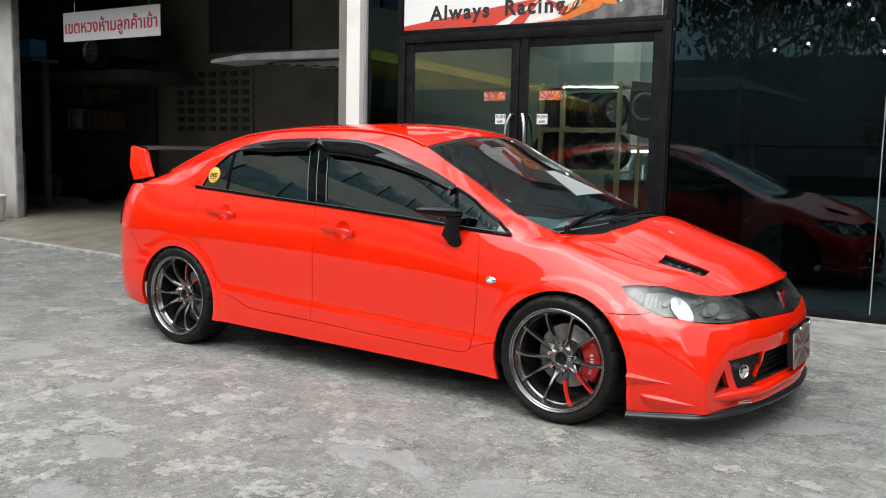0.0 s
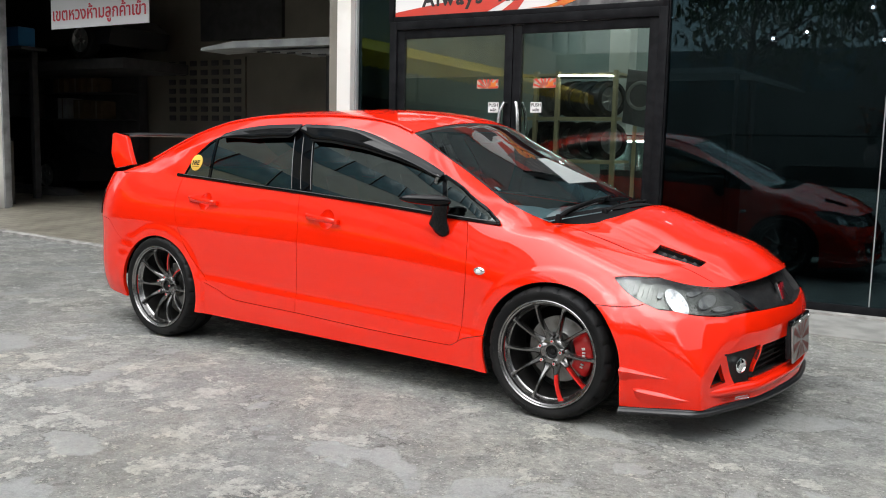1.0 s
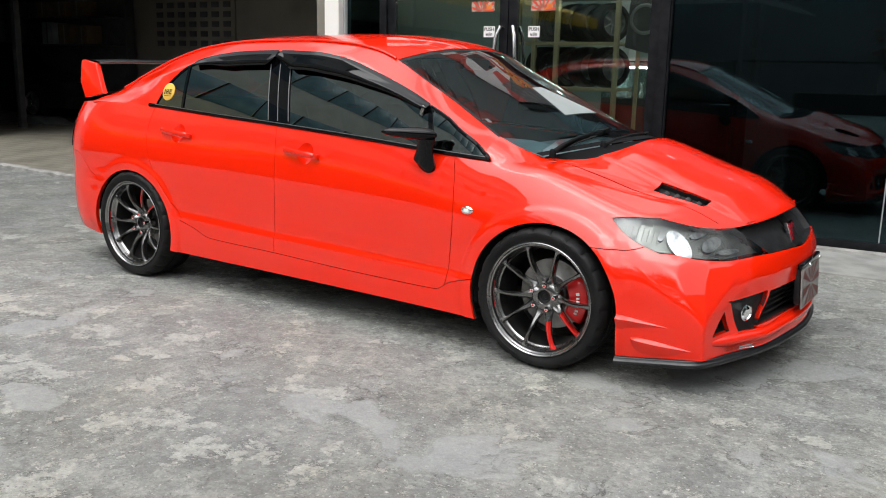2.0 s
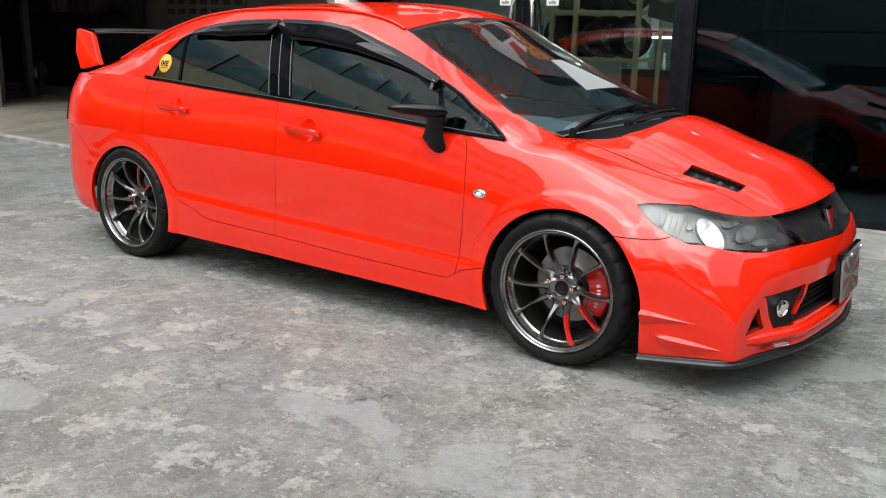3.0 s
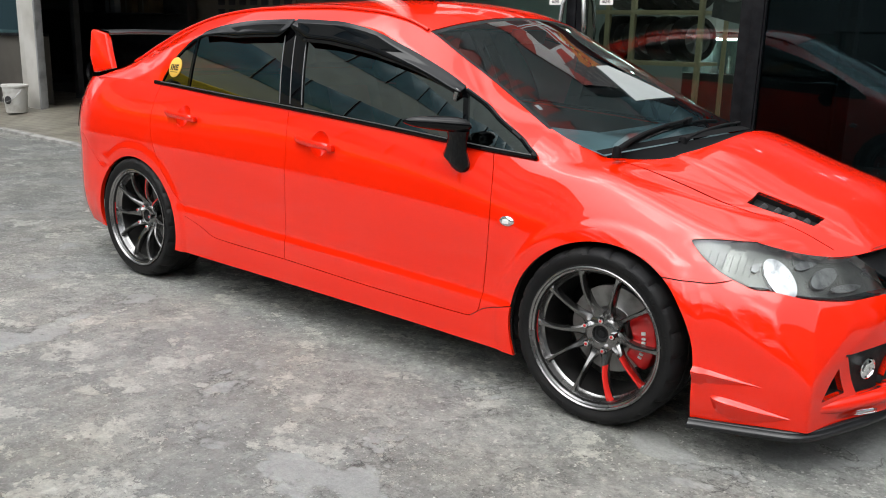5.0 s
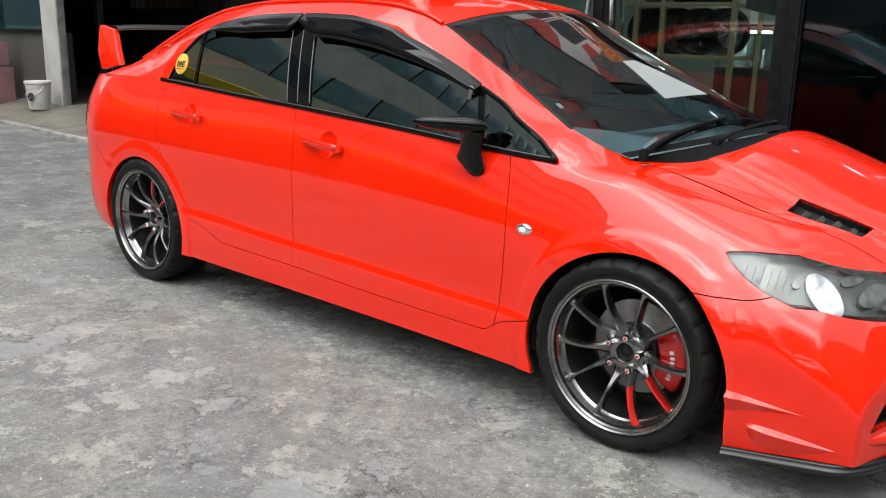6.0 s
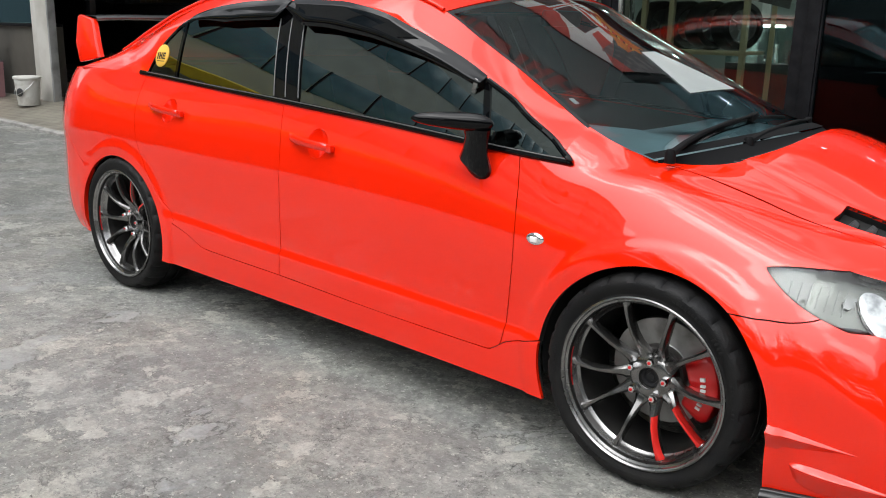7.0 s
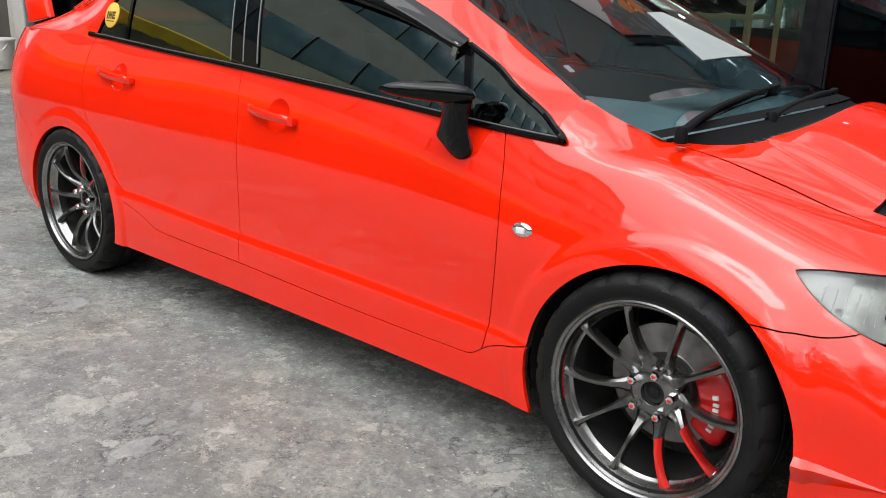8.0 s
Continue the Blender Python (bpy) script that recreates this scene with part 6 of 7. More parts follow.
# black mouldings along the foot of the side windows
rows = []
for k in range(61):
    x = -1.25 + 2.29 * k / 60
    c = Vector((x, -top_y(x), top_z(x)))
    rows.append([c + Vector((0, a, b)) for a, b in ((0.006, 0.016), (-0.004, 0.017), (-0.008, 0.010), (-0.009, 0.002), (-0.005, -0.003), (0.003, -0.002))])
belt = surface(rows)
bmesh.ops.recalc_face_normals(belt, faces=belt.faces)
twins("belt_moulding", belt, GLOSS_BLACK, car, "black moulding under the side windows")
TRIM_GREY = material("grey_trim_line", (0.075, 0.076, 0.078), 0.4, 0.2)
twins("belt_trim", tube(bmesh.new(), [(x, -top_y(x) - 0.0065, top_z(x) + 0.0145) for x in span(-1.19, 1.03, 60)], 0.0022, 6), TRIM_GREY, car, "thin grey trim line")
for off in (-0.068, -0.002, 0.070):
    pts = []
    for z in span(0.955, 1.235, 14):
        x = pillar_split(z) + off
        pts.append(cabin_point(x, (z - top_z(x)) / (edge_z(x) - top_z(x))) + Vector((0, -0.002, 0)))
    twins("pillar_trim", tube(bmesh.new(), pts, 0.0028, 6), TRIM_GREY, car, "thin grey trim line")

# black frame round the small front window
pts = []
for x in span(0.70, 1.005, 26):
    z = glass_z(x) - 0.002
    pts.append(cabin_point(x, (z - top_z(x)) / max(0.02, edge_z(x) - top_z(x))) + Vector((0, -0.003, 0)))
pts += [Vector((x, -top_y(x) - 0.003, top_z(x) + h)) for x, h in ((1.028, 0.020), (1.036, 0.012), (1.028, 0.006))]
twins("window_frame", tube(bmesh.new(), pts, 0.0095, 8), GLOSS_BLACK, car, "black frame of the small front window")

# rear wing
stand = prism(bmesh.new(), [(-2.03, 1.005), (-1.855, 1.035), (-1.905, 1.10), (-1.972, 1.200), (-1.990, 1.218), (-2.118, 1.240), (-2.132, 1.228), (-2.105, 1.10)], -0.019, 0.019, 0.008)
for v in stand.verts:
    v.co.y += -0.615 + 0.26 * (v.co.z - 1.02)
wing = twins("wing_end_plate", stand, RED, car, "red wing end plate")
twins("wing_badge", boxed(-2.09, -2.02, -0.018, 0.0, -0.008, 0.008, 0.003, m=pose(0, -0.602, 1.055, 0, -6)), CHROME, wing, "small bright badge bar")
sec = [(-2.10, 1.222), (-2.03, 1.208), (-1.98, 1.212), (-1.965, 1.221), (-1.98, 1.231), (-2.04, 1.236), (-2.10, 1.236)]
rows = [[Vector((x, -0.56 + 1.12 * k / 20, z + 0.012 * (1 - abs(-1 + k / 10) ** 4))) for x, z in sec + sec[:1]] for k in range(21)]
bm = surface(rows)
bmesh.ops.recalc_face_normals(bm, faces=bm.faces)
part("wing_blade", bm, CARBON, wing[0], "black carbon wing blade")

# tail lamps
for y in (1, -1):
    rows = []
    for i in range(13):
        th = -(0.62 + 0.55 * i / 12)
        s = (REAR_C + (-2.275 - REAR_C) * math.sin(-th) ** 0.8, th)
        row = []
        for j in range(7):
            z = 0.71 + 0.16 * j / 6
            p = hull_point(s, (z - sill_z(s[0])) / (top_z(s[0]) - sill_z(s[0])))
            row.append(p + Vector((-0.006 * math.sin(-th), -0.006 * math.cos(th), 0)))
        rows.append(row)
    r = surface(rows, flip=True)
    panel("tail_lamp", take(mirrored(r) if y > 0 else r, lambda p: True, 0.012), GLOSS_BLACK, car, "smoked dark tail lamp")

# sticker on the small rear window
p0 = Vector((-1.105, 0, 1.07))
w0 = (p0.z - top_z(p0.x)) / (edge_z(p0.x) - top_z(p0.x))
c0 = cabin_point(p0.x, w0)
nrm = (cabin_point(p0.x + 0.02, w0) - c0).cross(cabin_point(p0.x, w0 + 0.03) - c0).normalized()
mm = look(c0 + nrm * 0.0, c0 - nrm)
sticker = part("round_sticker", lathe(bmesh.new(), [(0.0, 0.0015), (0.048, 0.0015), (0.050, 0.0), (0.050, -0.004)], 40, mm), YELLOW, car, "round yellow sticker with dark bars on it")
for a, b, c, d in ((-0.032, -0.025, -0.016, 0.014), (-0.018, -0.011, -0.016, 0.014), (-0.011, -0.003, -0.004, 0.004), (-0.003, 0.004, -0.016, 0.014), (0.010, 0.016, -0.016, 0.014), (0.016, 0.032, 0.006, 0.014), (0.016, 0.030, -0.004, 0.002), (0.016, 0.032, -0.016, -0.009), (-0.03, 0.03, -0.026, -0.023)):
    part("sticker_bar", boxed(a, b, c, d, 0.0012, 0.0026, m=mm), BLACK, sticker, smooth=False)

# bonnet vents with slats
for y in (1, -1):
    bm = take(bonnet_bm, lambda p: p.y * y > 0 and vent_edge(p) < 0, -0.03, -0.034)
    vent = panel("bonnet_vent", bm, VOID, bonnet, "black bonnet vent with slats")
    for k in range(4):
        x = 1.735 + 0.044 * k
        yy = 0.496 - 0.150 * (x - 1.70)
        hits = sorted(bonnet_bm.verts, key=lambda q: (q.co.x - x) ** 2 + (q.co.y + yy) ** 2)[:3]
        z = sum(q.co.z for q in hits) / 3
        part("vent_slat", boxed(-0.010, 0.010, -0.027, 0.027, -0.030, 0.0, 0.006, m=pose(x, y * yy, z - 0.006, 0, 38, -y * 9)), DASH, vent)


# wipers
def screen_at(x, t, lift=0.0):
    k = 1 - abs(t) ** 2.2
    return Vector((x + lead(x) * k + lift * 0.5, edge_y(x) * t, edge_z(x) + crown(x) * k + lift * 0.86))


for pts in ([(1.282, -0.665, 0.888), (1.276, -0.56, 0.912), (1.274, -0.44, 0.932), (1.283, -0.29, 0.952), (1.290, -0.12, 0.964), (1.300, 0.06, 0.966), (1.306, 0.15, 0.962)],
            [(1.366, -0.33, 0.905), (1.358, -0.18, 0.921), (1.350, 0.0, 0.930), (1.335, 0.16, 0.932), (1.318, 0.32, 0.926), (1.300, 0.45, 0.916), (1.288, 0.54, 0.908)]):
    pts = [Vector(q) for q in pts]
    w = part("wiper", tube(bmesh.new(), [q + Vector((-0.012, 0, -0.016)) for q in pts[1:]], [0.004, 0.006, 0.006, 0.006, 0.006, 0.004], 8, flat=1.7), WIPER_BLACK, car, "slim black wiper blade")
    part("wiper_arm", tube(bmesh.new(), [q + Vector((0, 0, 0.004)) for q in pts[:5]], [0.013, 0.011, 0.010, 0.009, 0.006], 8, flat=0.7), WIPER_BLACK, w)
    part("wiper_clip", boxed(-0.010, 0.010, -0.026, 0.026, -0.012, 0.010, 0.004, m=pose(*pts[4], 6, 0, 4)), WIPER_BLACK, w)
    part("arm_cap", lathe(bmesh.new(), [(0.0, 0.020), (0.010, 0.018), (0.015, 0.010), (0.016, -0.02)], 14, pose(*pts[0])), WIPER_BLACK, w)
# ribs of the scuttle
for k in range(54):
    y = -0.60 + 1.20 * k / 53
    if abs(y) < 0.05:
        continue
    j = 16 + 16 * y / 0.637
    a, b = (Vector(cowl_rows[r][int(j)]).lerp(Vector(cowl_rows[r][min(32, int(j) + 1)]), j - int(j)) for r in (5, 8))
    part("cowl_rib", tube(bmesh.new(), [a + Vector((0, 0, 0.001)), b + Vector((-0.012, 0, 0.002))], 0.0035, 5), BLACK, car)

# inside: seats, dash, steering wheel
def seat(y):
    s = part("front_seat", boxed(-0.22, 0.28, y - 0.24, y + 0.24, 0.36, 0.52, 0.05), SEAT_CLOTH, car, "black bucket seat with red panels")
    part("backrest", boxed(-0.07, 0.07, y - 0.24, y + 0.24, -0.05, 0.62, 0.06, m=pose(-0.2, 0, 0.5, 0, -18, 0)), SEAT_CLOTH, s)
    part("seat_panel", boxed(0.065, 0.080, y - 0.13, y + 0.13, 0.08, 0.52, 0.01, m=pose(-0.2, 0, 0.5, 0, -18, 0)), SEAT_RED, s)
    part("headrest", boxed(-0.05, 0.05, y - 0.14, y + 0.14, 0.63, 0.80, 0.04, m=pose(-0.2, 0, 0.5, 0, -18, 0)), SEAT_RED, s)


seat(-0.36)
seat(0.36)
part("rear_bench", boxed(-1.15, -0.75, -0.6, 0.6, 0.35, 0.55, 0.05), SEAT_CLOTH, car, "black rear seat")
part("rear_backrest", boxed(-0.06, 0.06, -0.6, 0.6, 0.0, 0.55, 0.05, m=pose(-1.15, 0, 0.5, 0, -22, 0)), SEAT_CLOTH, car, "black rear seat back")
rows = []
for i in range(21):
    t = -1 + i / 10
    k = 1 - abs(t) ** 2.2
    hump = 0.045 * math.exp(-(((t + 0.5) / 0.22) ** 2))
    rows.append([Vector((x + 0.16 * k * f, 0.68 * t, z + hump * g)) for x, z, f, g in ((1.20, 0.845, 1.0, 0), (1.08, 0.865, 0.8, 0.2), (0.92, 0.875, 0.4, 0.8), (0.80, 0.868, 0.2, 1.0), (0.74, 0.82, 0.1, 0.6), (0.76, 0.62, 0.1, 0), (0.95, 0.45, 0.0, 0))])
panel("dashboard", take(surface(rows, flip=False), lambda p: True, 0), DASH_TOP, car, "pale grey dashboard")
bm = bmesh.new()
tube(bm, [(0.0 + 0.0, 0.185 * math.cos(2 * math.pi * k / 28), 0.185 * math.sin(2 * math.pi * k / 28)) for k in range(28)], 0.014, 8, closed=True, up=(1, 0, 0))
box(bm, -0.03, 0.02, -0.06, 0.06, -0.05, 0.05, 0.015)
box(bm, -0.01, 0.01, -0.17, 0.17, -0.012, 0.012)
bmesh.ops.transform(bm, matrix=pose(0.58, -0.36, 0.83, 0, -24, 0), verts=bm.verts)
part("steering_wheel", bm, BLACK, car, "black steering wheel")
part("inner_mirror", boxed(-0.012, 0.012, -0.11, 0.11, -0.03, 0.03, 0.01, m=pose(0.47, 0, 1.26, 0, 12, -6)), BLACK, car, "black inside mirror")
# a pale sheet on the glass stands for the bright reflection there
GLINT_GREY = vary(material("pale_glint", (0.33, 0.35, 0.345), 0.4), (0.27, 0.29, 0.285), 5)
rows = []
for i in range(9):
    x = 0.76 + 0.20 * i / 8
    rows.append([screen_at(x, t) + Vector((0.002, 0, 0.003)) for t in span(-0.20 - 0.11 * i / 8, -0.06 + 0.26 * i / 8, 8)])
panel("screen_glint", take(surface(rows), lambda p: True, 0.002), GLINT_GREY, windscreen, "pale patch painted on the windscreen as a bright reflection")
part("screen_note", boxed(-0.001, 0.001, -0.012, 0.012, -0.014, 0.014, m=pose(0.86, -0.50, 1.0, 0, -58, 0)), WHITE_PAINT, windscreen, "small white windscreen note")

# ---- inside the garage ----
tmp_sign = shop_part("hanging_sign", boxed(-8.24, -6.29, 0.70, 0.712, 2.665, 3.06, 0.002), material("white_sign_board", (0.70, 0.70, 0.71), 0.5), "white board with red Thai words hung over the garage", "sign", kind="thing")
lettering("sign_lettering", "\u0e40\u0e02\u0e15\u0e2b\u0e27\u0e07\u0e2b\u0e49\u0e32\u0e21\u0e25\u0e39\u0e01\u0e04\u0e49\u0e32\u0e40\u0e02\u0e49\u0e32", 0.232, material("red_sign_ink", (0.55, 0.03, 0.05), 0.5), tmp_sign, -7.265, 0.694, 2.845, 0.001, "red Thai words", bold=0.003)
for u in (-8.0, -6.5):
    part("cord", tube(bmesh.new(), [(u, 0.706, 3.0), (u, 0.706, 4.02)], 0.004, 6), STEEL, tmp_sign)

LIFT_PAINT = vary(material("worn_white_steel", (0.36, 0.38, 0.38), 0.45), (0.27, 0.285, 0.29), 5)
lift = shop_thing("car_lift", "raised white steel car lift runway with ramp end", "car lift")
rw = part("runway", prism(bmesh.new(), [(-5.86, 2.345), (-5.30, 2.36), (-2.95, 2.335), (-2.95, 2.435), (-5.30, 2.445), (-5.84, 2.385)], 1.15, 1.65, 0.006), LIFT_PAINT, lift, "white runway beam")
part("runway", prism(bmesh.new(), [(-5.5, 2.43), (-3.1, 2.43), (-3.1, 2.50), (-5.1, 2.50)], 2.6, 3.0, 0.006), LIFT_PAINT, lift)
part("underside", prism(bmesh.new(), [(-5.1, 2.33), (-2.95, 2.19), (-2.95, 2.325)], 1.3, 1.5, 0.004), vary(material("grey_steel", (0.22, 0.22, 0.22), 0.5), (0.15, 0.15, 0.15), 5), lift, "grey bracing under the runway")
for k in range(9):
    part("notch", boxed(-5.0 + 0.24 * k, -4.88 + 0.24 * k, 1.28, 1.299, 2.31 - 0.0156 * k, 2.325 - 0.0156 * k), VOID, lift)
for u in (-3.1,):
    part("lift_post", boxed(u - 0.07, u + 0.07, 1.5, 1.64, GARAGE_FLOOR, 2.33, 0.01), DARK_PANEL, lift, "dark lift post")
part("lift_post", boxed(-5.05, -4.95, 2.72, 2.86, GARAGE_FLOOR, 2.425, 0.01), DARK_PANEL, lift)

shop_part("black_board", boxed(-9.35, -7.42, 4.52, 4.596, 2.98, 3.95, 0.01), DARK_PANEL, "black board high on the garage wall", "board", kind="thing")
block_wall = shop_part("vent_wall", boxed(-10.3, -8.3, 4.56, 4.597, 1.50, 2.68), DARK_WALL, "breeze-block vent panel in the wall", "vent", kind="structure")
HOLE = shared("vent_hole", boxed(-0.085, 0.085, -0.012, 0.0, -0.05, 0.05, 0.01), DARK_PANEL)
for i in range(7):
    for j in range(7):
        piece("vent_hole", HOLE, block_wall, pose(-10.13 + 0.275 * i, 4.562, 1.6 + 0.165 * j))
rack = shop_thing("parts_rack", "dark parts rack with cardboard boxes on its shelves", "rack")
part("rack_back", boxed(-14.4, -10.75, 4.3, 4.5, GARAGE_FLOOR, 2.68, 0.01), DARK_PANEL, rack)
for z in (0.7, 1.55, 2.05, 2.45):
    part("rack_shelf", boxed(-14.3, -10.8, 3.9, 4.3, z - 0.02, z, 0.004), DARK_PANEL, rack)
CARD = vary(material("cardboard", (0.14, 0.095, 0.05), 0.8), (0.10, 0.07, 0.04), 6)
for k, (u, z, w, h) in enumerate(((-12.6, 2.05, 0.34, 0.3), (-12.1, 2.05, 0.36, 0.33), (-11.6, 2.05, 0.3, 0.28), (-12.5, 1.55, 0.3, 0.4), (-12.0, 1.55, 0.34, 0.36), (-11.5, 1.55, 0.3, 0.34))):
    bx = shop_part("cardboard_box", boxed(u - w / 2, u + w / 2, 3.92, 4.25, z, z + h, 0.008), CARD if k != 3 else LIFT_PAINT, "closed box on the parts rack" if k != 3 else "white box on the parts rack", "box", kind="thing")
    part("box_tape", boxed(u - 0.02, u + 0.02, 3.918, 3.9195, z + 0.01, z + h - 0.01), DARK_WALL, bx)


def plain_wheel(parent, m, r, tint):
    w = part("wheel", lathe(bmesh.new(), [(r * 0.66, 0.09), (r * 0.75, 0.11), (r * 0.95, 0.10), (r, 0.07), (r, -0.08), (r * 0.7, -0.1)], 36, m), RUBBER, parent)
    part("rim", lathe(bmesh.new(), [(0.0, 0.06), (r * 0.2, 0.07), (r * 0.24, 0.05), (r * 0.6, 0.05), (r * 0.68, 0.095), (r * 0.7, 0.05)], 36, m), tint, w)
    for k in range(7):
        a = 2 * math.pi * k / 7
        part("spoke", tube(bmesh.new(), [m @ Vector((r * 0.15 * math.cos(a), r * 0.15 * math.sin(a), 0.075)), m @ Vector((r * 0.62 * math.cos(a), r * 0.62 * math.sin(a), 0.07))], r * 0.045, 6), tint, w)
    return w


DARK_CAR = material("black_car_paint", (0.012, 0.012, 0.014), 0.3, 0, 0.8)
DIM_RIM = material("dull_silver", (0.30, 0.30, 0.30), 0.4, 0.8)
parked = shop_thing("parked_car", "black car parked nose out inside the dark garage", "car")
part("body", prism(bmesh.new(), [(-15.2, 0.42), (-11.1, 0.40), (-10.95, 0.62), (-11.1, 0.86), (-11.7, 1.0), (-12.4, 1.12), (-13.0, 1.55), (-14.3, 1.6), (-15.0, 1.2), (-15.25, 0.8)], 3.15, 3.85, 0.06), DARK_CAR, parked)
plain_wheel(parked, pose(-11.84, 3.15, GARAGE_FLOOR + 0.31, 90), 0.31, DIM_RIM)
plain_wheel(parked, pose(-14.4, 3.15, GARAGE_FLOOR + 0.31, 90), 0.31, DIM_RIM)
raised = shop_thing("raised_car", "dark car held up on the lift in the garage", "car")
part("body", prism(bmesh.new(), [(-13.6, 2.72), (-9.4, 2.72), (-9.3, 3.0), (-9.6, 3.2), (-10.6, 3.3), (-11.2, 3.75), (-13.0, 3.75), (-13.6, 3.2)], 2.55, 3.8, 0.08), DARK_CAR, raised)
plain_wheel(raised, pose(-9.98, 2.55, 2.80, 90), 0.30, DIM_RIM)
low = shop_thing("lift_platform", "long dark lift platform carried on a back column", "platform")
part("deck", boxed(-14.0, -9.0, 2.5, 3.9, 2.32, 2.495, 0.02), DARK_PANEL, low)
part("post", boxed(-13.5, -13.3, 3.9, 4.1, GARAGE_FLOOR, 2.5, 0.01), DARK_PANEL, low)
shop_part("floor_ramp", prism(bmesh.new(), [(-14.4, GARAGE_FLOOR), (-10.6, GARAGE_FLOOR), (-10.85, 0.285), (-14.4, 0.30)], 2.45, 2.95, 0.01), vary(material("grey_ramp_steel", (0.13, 0.13, 0.13), 0.6), (0.09, 0.09, 0.09), 4), "grey steel floor ramp", "ramp", kind="thing")
bluebox = shop_part("blue_box", boxed(-10.55, -10.12, 1.45, 1.75, 2.60, 2.90, 0.03), material("blue_plastic", (0.03, 0.16, 0.36), 0.5), "blue plastic box on a wall bracket", "box", kind="thing")
part("bracket", boxed(-10.6, -10.05, 1.45, 1.9, 2.55, 2.598, 0.005), DARK_PANEL, bluebox)
part("bracket_post", boxed(-10.4, -10.3, 1.8, 1.9, GARAGE_FLOOR, 2.549, 0.005), DARK_PANEL, bluebox)
fan = shop_thing("wall_fan", "dark round wall fan", "fan")
part("guard", lathe(bmesh.new(), [(0.0, 0.05), (0.16, 0.03), (0.19, 0.0), (0.19, -0.06), (0.06, -0.1)], 30, pose(-6.05, 4.45, 3.33, 90)), DARK_PANEL, fan)
part("bracket", boxed(-6.1, -6.0, 4.5, 4.6, 3.1, 3.35, 0.01), DARK_PANEL, fan)
# a glowing plate makes this bright slit; no opening is cut
gl_ = shop_part("slit_plate", boxed(-6.25, -6.15, 4.57, 4.598, 3.62, 3.80), glow("slit_glow", (0.9, 0.95, 1.0), 0.8), "small glowing plate on the back wall", "window")

# bucket and bin by the pier
bucket = shop_thing("bucket", "white plastic paint bucket with drips and a wire handle", "bucket", -9.08, 0.12, 0.135)
PAIL = vary(material("dirty_white_plastic", (0.58, 0.57, 0.54), 0.5), (0.40, 0.38, 0.34), 8, 0.5, 0.7)
part("pail", lathe(bmesh.new(), [(0.0, 0.004), (0.125, 0.0), (0.13, 0.01), (0.158, 0.33), (0.170, 0.335), (0.170, 0.36), (0.160, 0.37), (0.150, 0.36), (0.122, 0.02), (0.0, 0.015)], 40), PAIL, bucket)
part("wire_handle", tube(bmesh.new(), [(0.168 * math.cos(a), -0.168 * abs(math.sin(a)) * 0.95, 0.31 - 0.17 * abs(math.sin(a))) for a in [math.pi * k / 16 for k in range(17)]], 0.004, 6), STEEL, bucket, "thin wire handle")
part("paint_mark", lathe(bmesh.new(), [(0.0, 0.003), (0.05, 0.003), (0.055, 0.0)], 12, pose(0.06, -0.142, 0.17, 84, 0, 20)), INK, bucket, "black smudge")
binn = shop_thing("pedal_bin", "dull pink plastic bin with a dark bag inside", "bin", -10.49, 0.2, 0.115)
PINK = vary(material("dull_pink_plastic", (0.32, 0.17, 0.18), 0.55), (0.24, 0.13, 0.14), 6)
part("tub", prism(bmesh.new(), [(-0.26, 0.0), (0.24, 0.0), (0.27, 0.52), (-0.29, 0.52)], -0.2, 0.2, 0.02), PINK, binn)
part("bag", boxed(-0.275, 0.262, -0.21, 0.21, 0.40, 0.54, 0.02), DARK_PANEL, binn, "dark bin bag")
part("lid_frame", frame_rect(bmesh.new(), -0.26, 0.24, 0.545, 0.86, 0.045, -0.15, 0.15), PINK, binn, "pink flap lid frame")

# ---- inside the shop ----
shop_part("partition", boxed(-2.70, -1.42, 1.15, 1.22, STEP, 1.94, 0.004), SHOP_WALL, "grey-green low partition behind the door", "wall")
shop_part("white_pillar", boxed(-0.86, -0.62, 2.6, 2.85, STEP, 3.22, 0.004), vary(material("pale_pillar", (0.5, 0.52, 0.51), 0.6), (0.42, 0.44, 0.43), 2), "pale square pillar inside the shop", "column")
rackS = shop_thing("wheel_shelf", "beige steel shelf with spare wheels and a tube light", "shelf")
for u in (-1.45, -1.19, -0.53):
    part("shelf_post", boxed(u - 0.022, u + 0.022, 1.9, 1.96, STEP, 2.05, 0.004), BEIGE_POST, rackS)
for z in (0.62, 1.09, 1.555, 2.03):
    part("shelf_board", boxed(-1.62, -0.50, 1.961, 2.4, z - 0.03, z, 0.004), BEIGE_POST, rackS)
    part("shelf_edge", boxed(-1.62, -0.50, 1.905, 1.9595, z - 0.04, z - 0.004, 0.003), BEIGE_POST, rackS)
part("tube_light", tube(bmesh.new(), [(-1.18, 1.90, 2.0), (-0.55, 1.90, 1.985)], 0.0055, 8), TUBE_LIGHT, rackS, "lit white tube light")
part("tube_light", tube(bmesh.new(), [(-1.02, 2.3, 1.43), (-0.78, 2.3, 1.43)], 0.006, 8), TUBE_LIGHT, rackS, "lit white tube light")
for z, r, us in ((1.555, 0.20, (-1.36, -1.08, -0.90, -0.70)), (1.09, 0.21, (-1.40, -1.15, -0.92, -0.68))):
    for u in us:
        w = shop_thing("spare_wheel", "dark spare wheel standing on the shelf", "wheel", group="wheels on the shelf")
        plain_wheel(w, pose(u, 2.15, z + r, 90, 0, 55), r, DIM_RIM if u > -1.3 else DARK_PANEL)
